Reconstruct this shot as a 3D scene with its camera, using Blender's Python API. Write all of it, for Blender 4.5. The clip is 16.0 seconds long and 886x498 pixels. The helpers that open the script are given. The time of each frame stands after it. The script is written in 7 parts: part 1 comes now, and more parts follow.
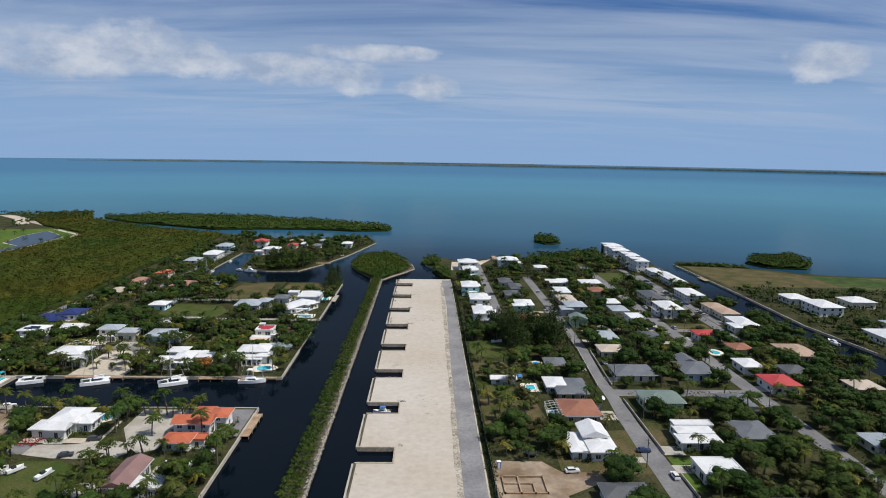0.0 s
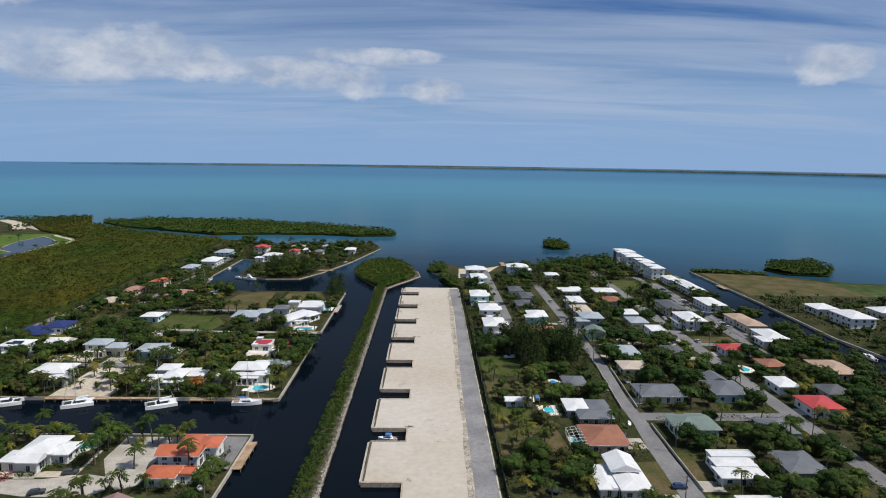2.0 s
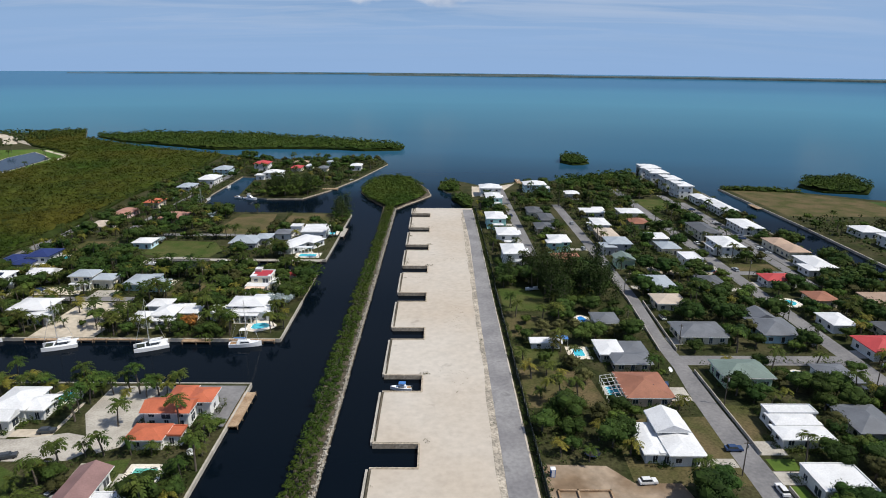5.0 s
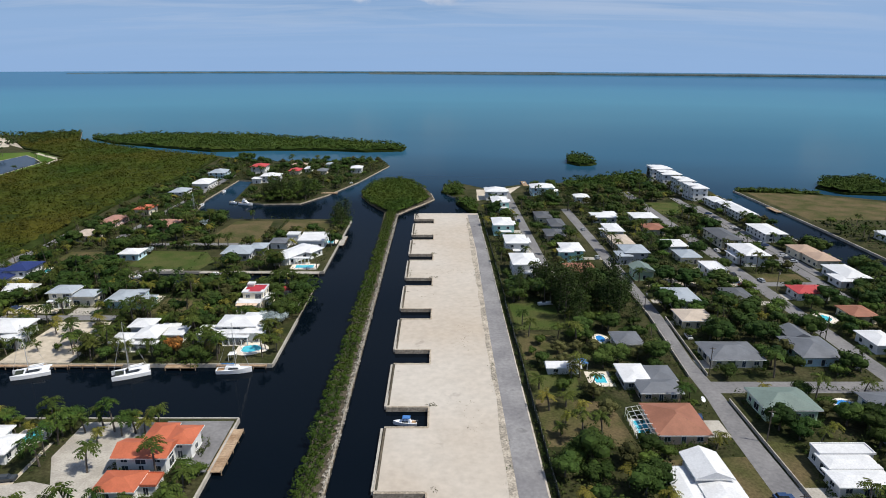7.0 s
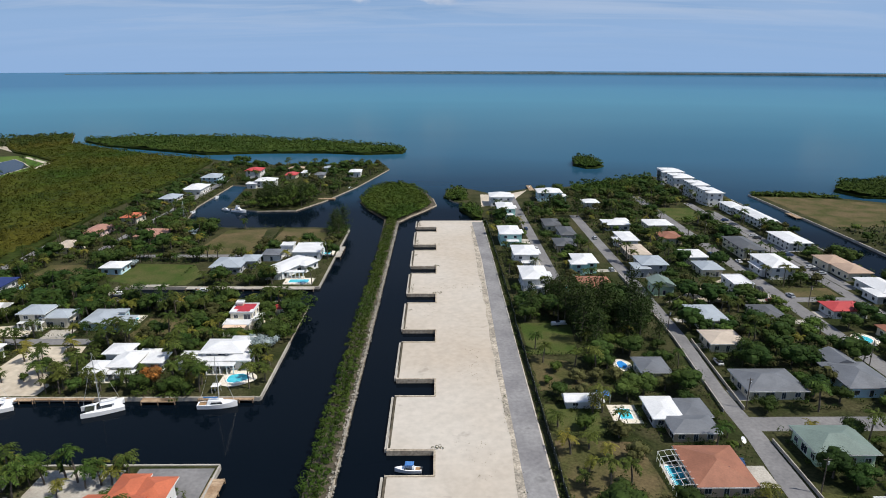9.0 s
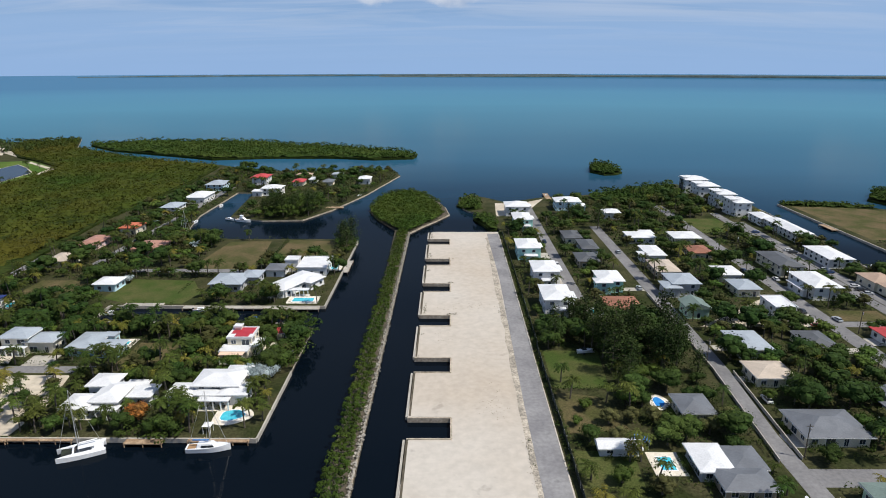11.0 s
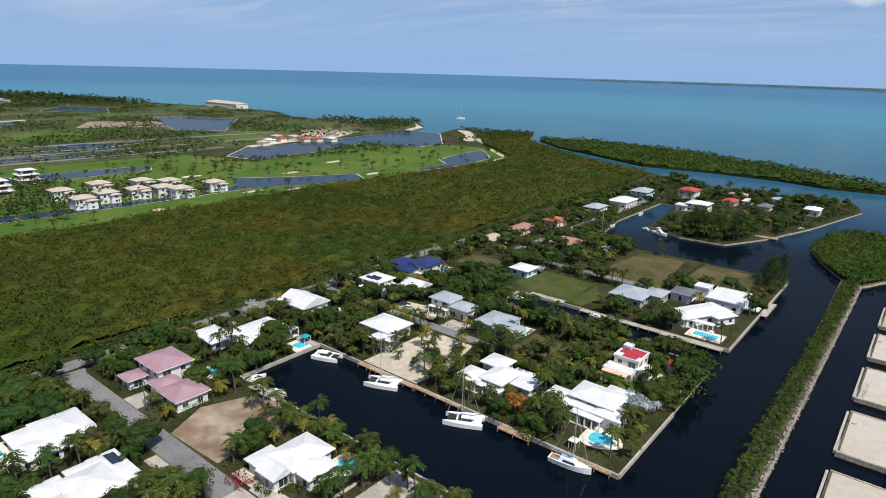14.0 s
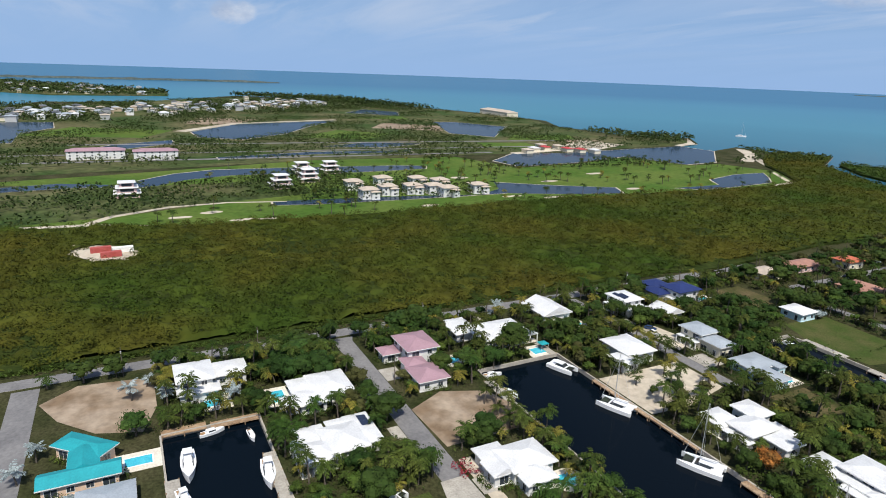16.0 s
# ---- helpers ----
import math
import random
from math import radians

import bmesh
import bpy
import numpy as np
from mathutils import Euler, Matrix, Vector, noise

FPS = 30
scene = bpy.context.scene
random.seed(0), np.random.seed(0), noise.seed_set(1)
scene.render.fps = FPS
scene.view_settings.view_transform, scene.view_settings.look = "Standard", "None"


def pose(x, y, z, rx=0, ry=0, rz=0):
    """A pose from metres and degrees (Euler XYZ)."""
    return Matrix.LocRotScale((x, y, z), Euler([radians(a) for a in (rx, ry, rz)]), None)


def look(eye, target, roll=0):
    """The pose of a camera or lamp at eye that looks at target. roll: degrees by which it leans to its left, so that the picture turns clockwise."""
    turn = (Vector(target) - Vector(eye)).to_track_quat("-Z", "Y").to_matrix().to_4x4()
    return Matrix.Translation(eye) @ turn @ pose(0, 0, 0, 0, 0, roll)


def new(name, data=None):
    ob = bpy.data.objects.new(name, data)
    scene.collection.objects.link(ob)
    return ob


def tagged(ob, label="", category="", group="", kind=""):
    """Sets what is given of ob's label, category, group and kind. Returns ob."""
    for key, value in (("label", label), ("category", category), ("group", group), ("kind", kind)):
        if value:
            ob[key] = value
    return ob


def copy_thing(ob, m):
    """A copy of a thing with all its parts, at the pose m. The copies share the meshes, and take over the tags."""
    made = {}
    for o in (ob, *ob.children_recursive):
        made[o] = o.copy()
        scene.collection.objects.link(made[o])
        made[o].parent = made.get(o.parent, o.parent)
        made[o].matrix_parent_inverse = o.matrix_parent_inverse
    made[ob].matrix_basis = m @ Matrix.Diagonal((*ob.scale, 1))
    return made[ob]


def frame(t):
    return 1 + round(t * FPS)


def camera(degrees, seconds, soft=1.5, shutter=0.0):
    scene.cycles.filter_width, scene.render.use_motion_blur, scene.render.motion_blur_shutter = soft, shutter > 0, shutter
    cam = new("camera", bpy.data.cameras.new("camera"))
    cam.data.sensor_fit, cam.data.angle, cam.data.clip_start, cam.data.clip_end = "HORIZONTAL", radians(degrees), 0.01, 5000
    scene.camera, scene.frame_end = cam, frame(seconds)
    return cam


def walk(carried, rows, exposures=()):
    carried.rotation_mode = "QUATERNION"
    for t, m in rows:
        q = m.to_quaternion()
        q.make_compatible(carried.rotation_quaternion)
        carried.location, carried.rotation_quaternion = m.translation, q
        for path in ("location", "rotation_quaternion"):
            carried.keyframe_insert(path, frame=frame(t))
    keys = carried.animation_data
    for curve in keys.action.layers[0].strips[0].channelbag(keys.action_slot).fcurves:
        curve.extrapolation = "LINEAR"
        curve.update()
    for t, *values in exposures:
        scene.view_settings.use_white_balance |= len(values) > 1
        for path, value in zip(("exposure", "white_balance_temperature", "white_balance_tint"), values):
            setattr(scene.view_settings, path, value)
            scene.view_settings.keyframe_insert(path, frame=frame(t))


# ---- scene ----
cam = camera(71.0, 16.0, soft=0.95)
PATH = [
    (0, (21.612, -267.212, 94.354), (21.666, -265.236, 94.052), 0.9),
    (0.5, (21.143, -262.264, 94.347), (21.192, -260.287, 94.047), 0.9),
    (1, (20.666, -257.318, 94.336), (20.712, -255.341, 94.039), 0.8),
    (1.5, (20.123, -252.324, 94.332), (20.166, -250.346, 94.037), 0.8),
    (2, (19.519, -247.291, 94.321), (19.561, -245.313, 94.028), 0.8),
    (2.5, (18.87, -242.234, 94.292), (18.908, -240.256, 94.0), 0.8),
    (3, (18.274, -237.182, 94.243), (18.304, -235.216, 93.877), 0.7),
    (3.5, (17.75, -232.204, 94.205), (17.776, -230.271, 93.694), 0.7),
    (6, (15.677, -208.016, 94.282), (15.694, -206.101, 93.706), 0.4),
    (6.5, (15.307, -203.065, 94.264), (15.323, -201.15, 93.687), 0.3),
    (7, (14.951, -198.0, 94.231), (14.966, -196.085, 93.655), 0.2),
    (7.5, (14.618, -192.867, 94.188), (14.632, -190.952, 93.612), 0.2),
    (8, (14.246, -187.718, 94.143), (14.26, -185.803, 93.565), 0.1),
    (8.5, (13.868, -182.534, 94.098), (13.881, -180.62, 93.521), 0.0),
    (9, (13.428, -177.417, 94.087), (13.442, -175.502, 93.51), 0.0),
    (11.3, (11.158, -154.673, 94.319), (11.124, -152.756, 93.752), -0.1),
    (11.5, (10.896, -152.967, 94.317), (10.825, -151.05, 93.751), 0.1),
    (12, (9.986, -149.404, 94.305), (9.793, -147.495, 93.742), 0.4),
    (12.5, (8.998, -146.796, 94.287), (8.571, -144.925, 93.725), 0.8),
    (13, (8.12, -145.248, 94.282), (7.442, -143.452, 93.718), 1.2),
    (13.5, (7.53, -144.506, 94.266), (6.517, -142.878, 93.697), 1.4),
    (14, (7.304, -144.15, 94.246), (6.106, -142.651, 93.678), 1.6),
    (14.5, (7.058, -144.1, 94.205), (5.782, -142.667, 93.642), 1.6),
    (15, (6.972, -144.135, 94.182), (5.533, -142.865, 93.62), 1.7),
    (15.5, (7.089, -144.12, 94.189), (5.506, -143.034, 93.628), 1.9),
    (16, (7.317, -143.934, 94.177), (5.617, -143.043, 93.616), 2.1),
]
EXPOSURE = [(0, -0.12), (2.5, -0.12), (4.5, -0.02), (9, 0.03), (16, 0.12)]
walk(cam, [(t, look(eye, target, roll)) for t, eye, target, roll in PATH], EXPOSURE)

# ---- world, sun, exposure ----
SUN_ELEV, SUN_AZ = 57.0, 108.0        # degrees; azimuth from +y towards +x
world = bpy.data.worlds.new("sky")
scene.world = world
world.use_nodes = True


def build_sky(tree):
    n, l = tree.nodes, tree.links
    n.clear()
    out = n.new("ShaderNodeOutputWorld")
    bg = n.new("ShaderNodeBackground")
    sky = n.new("ShaderNodeTexSky")
    sky.sky_type, sky.sun_disc = "NISHITA", False
    sky.sun_elevation, sky.sun_rotation = radians(SUN_ELEV), radians(SUN_AZ)
    sky.altitude, sky.air_density, sky.dust_density, sky.ozone_density = 0, 1.0, 0.6, 2.0
    coord = n.new("ShaderNodeTexCoord")
    sep = n.new("ShaderNodeSeparateXYZ")
    l.new(coord.outputs["Generated"], sep.inputs[0])

    def math_node(op, a, b=None, c=None):
        m = n.new("ShaderNodeMath")
        m.operation = op
        for i, v in enumerate((a, b, c)):
            if v is None:
                continue
            if isinstance(v, (int, float)):
                m.inputs[i].default_value = v
            else:
                l.new(v, m.inputs[i])
        return m.outputs[0]

    def ramp(v, stops):
        r = n.new("ShaderNodeValToRGB")
        e = r.color_ramp.elements
        while len(e) > 1:
            e.remove(e[-1])
        e[0].position, e[0].color = stops[0][0], (*[stops[0][1]] * 3, 1)
        for p, c in stops[1:]:
            k = e.new(p)
            k.color = (c, c, c, 1)
        l.new(v, r.inputs[0])
        return r.outputs[0]

    def cloud(scale, stretch, seed, detail, distort=0.0):
        # project the direction on a flat layer overhead, so that clouds narrow towards the horizon
        up = math_node("ADD", math_node("MAXIMUM", sep.outputs[2], 0.0), 0.10)
        px = math_node("DIVIDE", sep.outputs[0], up)
        py = math_node("DIVIDE", sep.outputs[1], up)
        comb = n.new("ShaderNodeCombineXYZ")
        l.new(math_node("MULTIPLY", px, stretch), comb.inputs[0])
        l.new(py, comb.inputs[1])
        comb.inputs[2].default_value = seed
        t = n.new("ShaderNodeTexNoise")
        t.inputs["Scale"].default_value, t.inputs["Detail"].default_value = scale, detail
        t.inputs["Roughness"].default_value = 0.58
        t.inputs["Distortion"].default_value = distort
        l.new(comb.outputs[0], t.inputs["Vector"])
        return t.outputs[0]

    def blob(az, el, wide, high):
        # soft mask round one direction, in degrees
        ang = math_node("ARCTAN2", sep.outputs[0], sep.outputs[1])
        da = math_node("DIVIDE", math_node("SUBTRACT", ang, radians(az)), radians(wide))
        de = math_node("DIVIDE", math_node("SUBTRACT", math_node("ARCSINE", sep.outputs[2]), radians(el)), radians(high))
        r2 = math_node("ADD", math_node("MULTIPLY", da, da), math_node("MULTIPLY", de, de))
        return math_node("MAXIMUM", math_node("SUBTRACT", 1.0, r2), 0.0)

    def puff_noise(seed, scale):
        t = n.new("ShaderNodeTexNoise")
        mp = n.new("ShaderNodeMapping")
        mp.inputs["Scale"].default_value = (1, 1, 1.7)
        mp.inputs["Location"].default_value = (seed, 0, 0)
        l.new(coord.outputs["Generated"], mp.inputs[0])
        l.new(mp.outputs[0], t.inputs["Vector"])
        t.inputs["Scale"].default_value, t.inputs["Detail"].default_value, t.inputs["Roughness"].default_value = scale, 7, 0.6
        return t.outputs[0]

    def mix(f, a, b):
        m = n.new("ShaderNodeMix")
        m.data_type = "RGBA"
        for s, v in (("Factor", f), ("A", a), ("B", b)):
            sock = [i for i in m.inputs if i.name == s and i.enabled][0]
            if isinstance(v, tuple):
                sock.default_value = (*v, 1)
            elif isinstance(v, (int, float)):
                sock.default_value = v
            else:
                l.new(v, sock)
        return [o for o in m.outputs if o.enabled][0]

    tone_down = n.new("ShaderNodeMix")
    tone_down.data_type, tone_down.blend_type = "RGBA", "MULTIPLY"
    tone_down.inputs[0].default_value = 1.0
    l.new(sky.outputs[0], tone_down.inputs[6])
    tone_down.inputs[7].default_value = (0.30, 0.50, 0.82, 1)
    col = tone_down.outputs[2]
    # thin high streaks and veils
    veil = ramp(cloud(0.9, 0.28, 3.0, 7, 0.8), [(0.0, 0), (0.30, 0.0), (0.54, 0.6), (0.74, 0.9)])
    col = mix(math_node("MULTIPLY", veil, 0.9), col, VEIL)
    # pale haze over the horizon
    haze = ramp(sep.outputs[2], [(0.0, 0.97), (0.05, 0.86), (0.11, 0.40), (0.17, 0.08), (0.3, 0.0)])
    col = mix(haze, col, HAZE)
    # low streaks and flat cloud bases over the haze
    streak = ramp(cloud(1.5, 0.30, 8.0, 7, 0.5), [(0.0, 0), (0.46, 0.0), (0.60, 0.55), (0.75, 0.85)])
    streak = math_node("MULTIPLY", streak, ramp(sep.outputs[2], [(0.0, 0.0), (0.035, 0.15), (0.07, 0.7), (0.14, 0.7), (0.3, 0.3)]))
    col = mix(streak, col, STREAK)
    # heaped clouds in their directions
    mask = None
    for az, el, wide, high in ((-29, 7.2, 7, 2.3), (-24, 8.2, 5, 2.5), (-20.5, 7.7, 4, 2.1), (-34, 12.0, 3.6, 2.0), (-13, 7.0, 9, 1.6), (-6.3, 6.4, 2.8, 1.8), (0, 5.8, 3.4, 1.4), (-5, 8.7, 7, 0.9),
                               (32, 7.3, 3.6, 1.8), (-56, 8.6, 14, 1.8), (-70, 9.6, 12, 1.8), (-80.6, 3.8, 2.0, 1.2), (70, 9, 22, 4), (150, 12, 40, 6), (-140, 11, 30, 5)):
        b = blob(az, el, wide, high)
        mask = b if mask is None else math_node("MAXIMUM", mask, b)
    lump = math_node("ADD", puff_noise(1.3, 20.0), math_node("MULTIPLY", mask, 0.40))
    cover = ramp(lump, [(0.0, 0), (0.56, 0), (0.70, 0.5), (0.90, 0.9)])
    cover = math_node("MULTIPLY", cover, math_node("MINIMUM", math_node("MULTIPLY", mask, 3.0), 1.0))
    tone = ramp(puff_noise(1.42, 17.0), [(0.36, 0.0), (0.64, 1.0)])
    col = mix(cover, col, mix(tone, CLOUD_DARK, CLOUD_LIT))
    l.new(col, bg.inputs["Color"])
    bg.inputs["Strength"].default_value = SKY_STRENGTH
    l.new(bg.outputs[0], out.inputs[0])


SKY_STRENGTH = 0.095
VEIL, HAZE = (4.4, 5.5, 7.3), (2.95, 4.6, 7.4)
STREAK = (5.0, 5.9, 7.5)
CLOUD_DARK, CLOUD_LIT = (3.7, 4.6, 6.3), (6.7, 7.2, 8.1)
build_sky(world.node_tree)

sun_data = bpy.data.lights.new("sun", "SUN")
sun_data.energy, sun_data.angle, sun_data.color = 4.7, radians(0.55), (1.0, 0.95, 0.86)
sun = new("sun", sun_data)
sun_way = Vector((math.sin(radians(SUN_AZ)) * math.cos(radians(SUN_ELEV)), math.cos(radians(SUN_AZ)) * math.cos(radians(SUN_ELEV)), math.sin(radians(SUN_ELEV))))
sun.matrix_world = look(sun_way * 400, (0, 0, 0))


# ---- materials ----
def mat(name, c1, c2=None, scale=0.3, rough=0.85, grain=None, amount=0.25, bump=0.0, metal=0.0, island=0.0, each=0.0, spec=0.3, stain=None):
    """A surface with broad patches (c1 to c2 at scale per metre), fine grain, and change from piece to piece."""
    m = bpy.data.materials.new(name)
    m.use_nodes = True
    n, l = m.node_tree.nodes, m.node_tree.links
    p = n["Principled BSDF"]
    p.inputs["Roughness"].default_value, p.inputs["Metallic"].default_value = rough, metal
    p.inputs["Specular IOR Level"].default_value = spec
    geo = n.new("ShaderNodeNewGeometry")

    def noise_tex(s, d=4):
        t = n.new("ShaderNodeTexNoise")
        t.inputs["Scale"].default_value, t.inputs["Detail"].default_value = s, d
        l.new(geo.outputs["Position"], t.inputs["Vector"])
        return t.outputs[0]

    def stretch(v, lo, hi, a, b):
        r = n.new("ShaderNodeMapRange")
        for i, x in enumerate((lo, hi, a, b)):
            r.inputs[i + 1].default_value = x
        l.new(v, r.inputs[0])
        return r.outputs[0]

    mx = n.new("ShaderNodeMix")
    mx.data_type = "RGBA"
    mx.inputs[6].default_value, mx.inputs[7].default_value = (*c1, 1), (*(c2 or c1), 1)
    l.new(stretch(noise_tex(scale), 0.36, 0.64, 0, 1), mx.inputs[0])
    col = mx.outputs[2]
    fine = noise_tex(grain or scale * 9, 5)
    factors = [stretch(fine, 0.3, 0.7, 1 - amount, 1 + amount)]
    if island:
        factors.append(stretch(geo.outputs["Random Per Island"], 0, 1, 1 - island, 1 + island))
    if each:
        info = n.new("ShaderNodeObjectInfo")
        factors.append(stretch(info.outputs["Random"], 0, 1, 1 - each, 1 + each))
    if stain:
        factors.append(stretch(noise_tex(stain[0], 3), stain[1], stain[1] + 0.07, 1.0, stain[2]))
    for f in factors:
        v = n.new("ShaderNodeVectorMath")
        v.operation = "SCALE"
        l.new(col, v.inputs[0])
        l.new(f, v.inputs[3])
        col = v.outputs[0]
    l.new(col, p.inputs["Base Color"])
    if bump:
        b = n.new("ShaderNodeBump")
        b.inputs["Strength"].default_value, b.inputs["Distance"].default_value = bump, 0.1
        l.new(fine, b.inputs["Height"])
        l.new(b.outputs[0], p.inputs["Normal"])
    return m


def water_mat(name, stops, along, ripple, gloss_low, gloss_high, rough=0.06):
    """Water: colour of the depth along an axis (metres from along[0] to along[1]) with drifting patches, and a mirror sheen."""
    m = bpy.data.materials.new(name)
    m.use_nodes = True
    n, l = m.node_tree.nodes, m.node_tree.links
    n.remove(n["Principled BSDF"])
    geo = n.new("ShaderNodeNewGeometry")
    mp = n.new("ShaderNodeMapping")
    mp.inputs["Scale"].default_value = (0.0011, 0.0032, 0.002)
    l.new(geo.outputs["Position"], mp.inputs[0])
    patches = n.new("ShaderNodeTexNoise")
    patches.inputs["Scale"].default_value, patches.inputs["Detail"].default_value = 1.0, 5
    l.new(mp.outputs[0], patches.inputs["Vector"])
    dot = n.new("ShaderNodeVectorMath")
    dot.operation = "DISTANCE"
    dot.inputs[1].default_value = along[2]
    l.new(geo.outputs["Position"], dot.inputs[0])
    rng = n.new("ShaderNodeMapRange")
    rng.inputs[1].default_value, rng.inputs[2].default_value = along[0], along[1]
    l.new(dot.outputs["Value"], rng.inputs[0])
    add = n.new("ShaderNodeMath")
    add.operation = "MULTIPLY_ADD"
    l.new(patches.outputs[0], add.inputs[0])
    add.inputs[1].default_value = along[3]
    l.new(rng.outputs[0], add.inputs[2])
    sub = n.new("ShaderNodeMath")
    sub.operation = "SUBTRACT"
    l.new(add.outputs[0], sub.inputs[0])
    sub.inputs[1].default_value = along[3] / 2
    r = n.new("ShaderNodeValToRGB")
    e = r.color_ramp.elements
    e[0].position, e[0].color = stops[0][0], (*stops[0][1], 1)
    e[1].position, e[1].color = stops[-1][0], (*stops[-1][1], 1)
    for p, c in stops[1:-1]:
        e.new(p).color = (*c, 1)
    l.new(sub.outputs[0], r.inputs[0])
    dif, glo, mix = n.new("ShaderNodeBsdfDiffuse"), n.new("ShaderNodeBsdfGlossy"), n.new("ShaderNodeMixShader")
    glo.inputs["Roughness"].default_value = rough
    l.new(r.outputs[0], dif.inputs["Color"])
    fr = n.new("ShaderNodeFresnel")
    fr.inputs[0].default_value = 1.33
    gl = n.new("ShaderNodeMapRange")
    gl.inputs[3].default_value, gl.inputs[4].default_value = gloss_low, gloss_high
    l.new(fr.outputs[0], gl.inputs[0])
    l.new(gl.outputs[0], mix.inputs[0])
    waves = n.new("ShaderNodeTexNoise")
    waves.inputs["Scale"].default_value, waves.inputs["Detail"].default_value = 0.55, 4
    l.new(geo.outputs["Position"], waves.inputs["Vector"])
    b = n.new("ShaderNodeBump")
    b.inputs["Strength"].default_value, b.inputs["Distance"].default_value = ripple, 0.3
    l.new(waves.outputs[0], b.inputs["Height"])
    l.new(b.outputs[0], glo.inputs["Normal"])
    l.new(dif.outputs[0], mix.inputs[1])
    l.new(glo.outputs[0], mix.inputs[2])
    l.new(mix.outputs[0], n["Material Output"].inputs[0])
    return m


M = {}
# depth colours; the 0.13 to 0.32 stops also hold blue sky reflection
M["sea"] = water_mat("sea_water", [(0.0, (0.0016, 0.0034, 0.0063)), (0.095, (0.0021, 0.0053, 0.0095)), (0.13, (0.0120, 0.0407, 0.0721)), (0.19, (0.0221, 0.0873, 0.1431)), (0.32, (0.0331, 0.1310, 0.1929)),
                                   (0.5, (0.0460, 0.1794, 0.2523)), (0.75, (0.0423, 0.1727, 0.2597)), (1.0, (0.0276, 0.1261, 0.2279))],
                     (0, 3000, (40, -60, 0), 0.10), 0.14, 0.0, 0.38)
M["lake"] = water_mat("lake_water", [(0.0, (0.018, 0.035, 0.06)), (1.0, (0.03, 0.055, 0.085))], (0, 1600, (0, 0, 0), 0.3), 0.2, 0.03, 0.5)
M["pool"] = mat("pool_water", (0.05, 0.42, 0.55), (0.08, 0.52, 0.62), 0.6, 0.08, 2.5, 0.15, 0.1, spec=0.5)
# darkened so the ground colour holds the shade between garden trees
M["soil"] = mat("garden_ground", (0.0251, 0.0321, 0.0107), (0.0593, 0.0558, 0.0275), 0.07, 0.95, 1.3, 0.4, 0.3, spec=0.06)
M["lawn"] = mat("lawn_grass", (0.0451, 0.0697, 0.0162), (0.0779, 0.0820, 0.0288), 0.12, 0.95, 2.2, 0.3, 0.3, spec=0.06)
M["drylawn"] = mat("dry_grass", (0.0615, 0.0640, 0.0234), (0.1148, 0.0886, 0.0468), 0.09, 0.95, 1.6, 0.3, 0.3, spec=0.06)
M["golf"] = mat("golf_grass", (0.0558, 0.1098, 0.0180), (0.0945, 0.1350, 0.0288), 0.02, 0.95, 0.3, 0.18, spec=0.06)
M["dirt"] = mat("bare_earth", (0.18, 0.125, 0.078), (0.34, 0.27, 0.20), 0.10, 0.95, 0.5, 0.18, 0.15)
M["rough"] = mat("rough_ground", (0.038, 0.066, 0.018), (0.105, 0.100, 0.048), 0.012, 0.95, 0.15, 0.35, spec=0.06)
M["sand"] = mat("coral_sand_fill", (0.425, 0.365, 0.295), (0.475, 0.435, 0.38), 0.016, 0.95, 0.5, 0.08, 0.12, stain=(0.17, 0.67, 0.80))
M["beach"] = mat("pale_sand", (0.42, 0.36, 0.28), (0.52, 0.46, 0.37), 0.05, 0.95, 0.6, 0.15)
M["asphalt"] = mat("worn_asphalt", (0.185, 0.18, 0.185), (0.25, 0.245, 0.245), 0.10, 0.9, 0.9, 0.14, 0.15, stain=(0.2, 0.64, 0.75), spec=0.06)
M["street"] = mat("grey_street", (0.155, 0.152, 0.155), (0.205, 0.20, 0.20), 0.12, 0.9, 1.0, 0.15, 0.15, spec=0.06)
M["concrete"] = mat("concrete", (0.32, 0.295, 0.255), (0.42, 0.39, 0.34), 0.25, 0.85, 2.0, 0.15, 0.15)
M["seawall"] = mat("stained_seawall", (0.30, 0.25, 0.19), (0.42, 0.36, 0.28), 0.3, 0.9, 1.6, 0.35, 0.3)
# bank earth; also colours the shade strips behind the seawall caps
M["bank"] = mat("dark_bank", (0.06, 0.055, 0.04), (0.12, 0.10, 0.075), 0.3, 0.95, 1.5, 0.35, 0.3, spec=0.06)
M["timber"] = mat("weathered_timber", (0.26, 0.17, 0.10), (0.36, 0.26, 0.17), 0.4, 0.85, 3.0, 0.3, 0.2, each=0.15)
for key, c in (("white", (0.70, 0.70, 0.68)), ("cream", (0.72, 0.66, 0.52)), ("grey", (0.42, 0.43, 0.44)), ("palegreen", (0.50, 0.66, 0.48)), ("paleblue", (0.52, 0.70, 0.76)),
               ("aqua", (0.40, 0.66, 0.62)), ("peach", (0.72, 0.52, 0.38)), ("yellow", (0.68, 0.55, 0.30)), ("tan", (0.50, 0.40, 0.28)), ("pink", (0.66, 0.48, 0.46)), ("brown", (0.30, 0.21, 0.15))):
    M["w_" + key] = mat("painted_wall_" + key, c, tuple(x * 0.9 for x in c), 0.5, 0.8, 3.0, 0.07, 0.05)
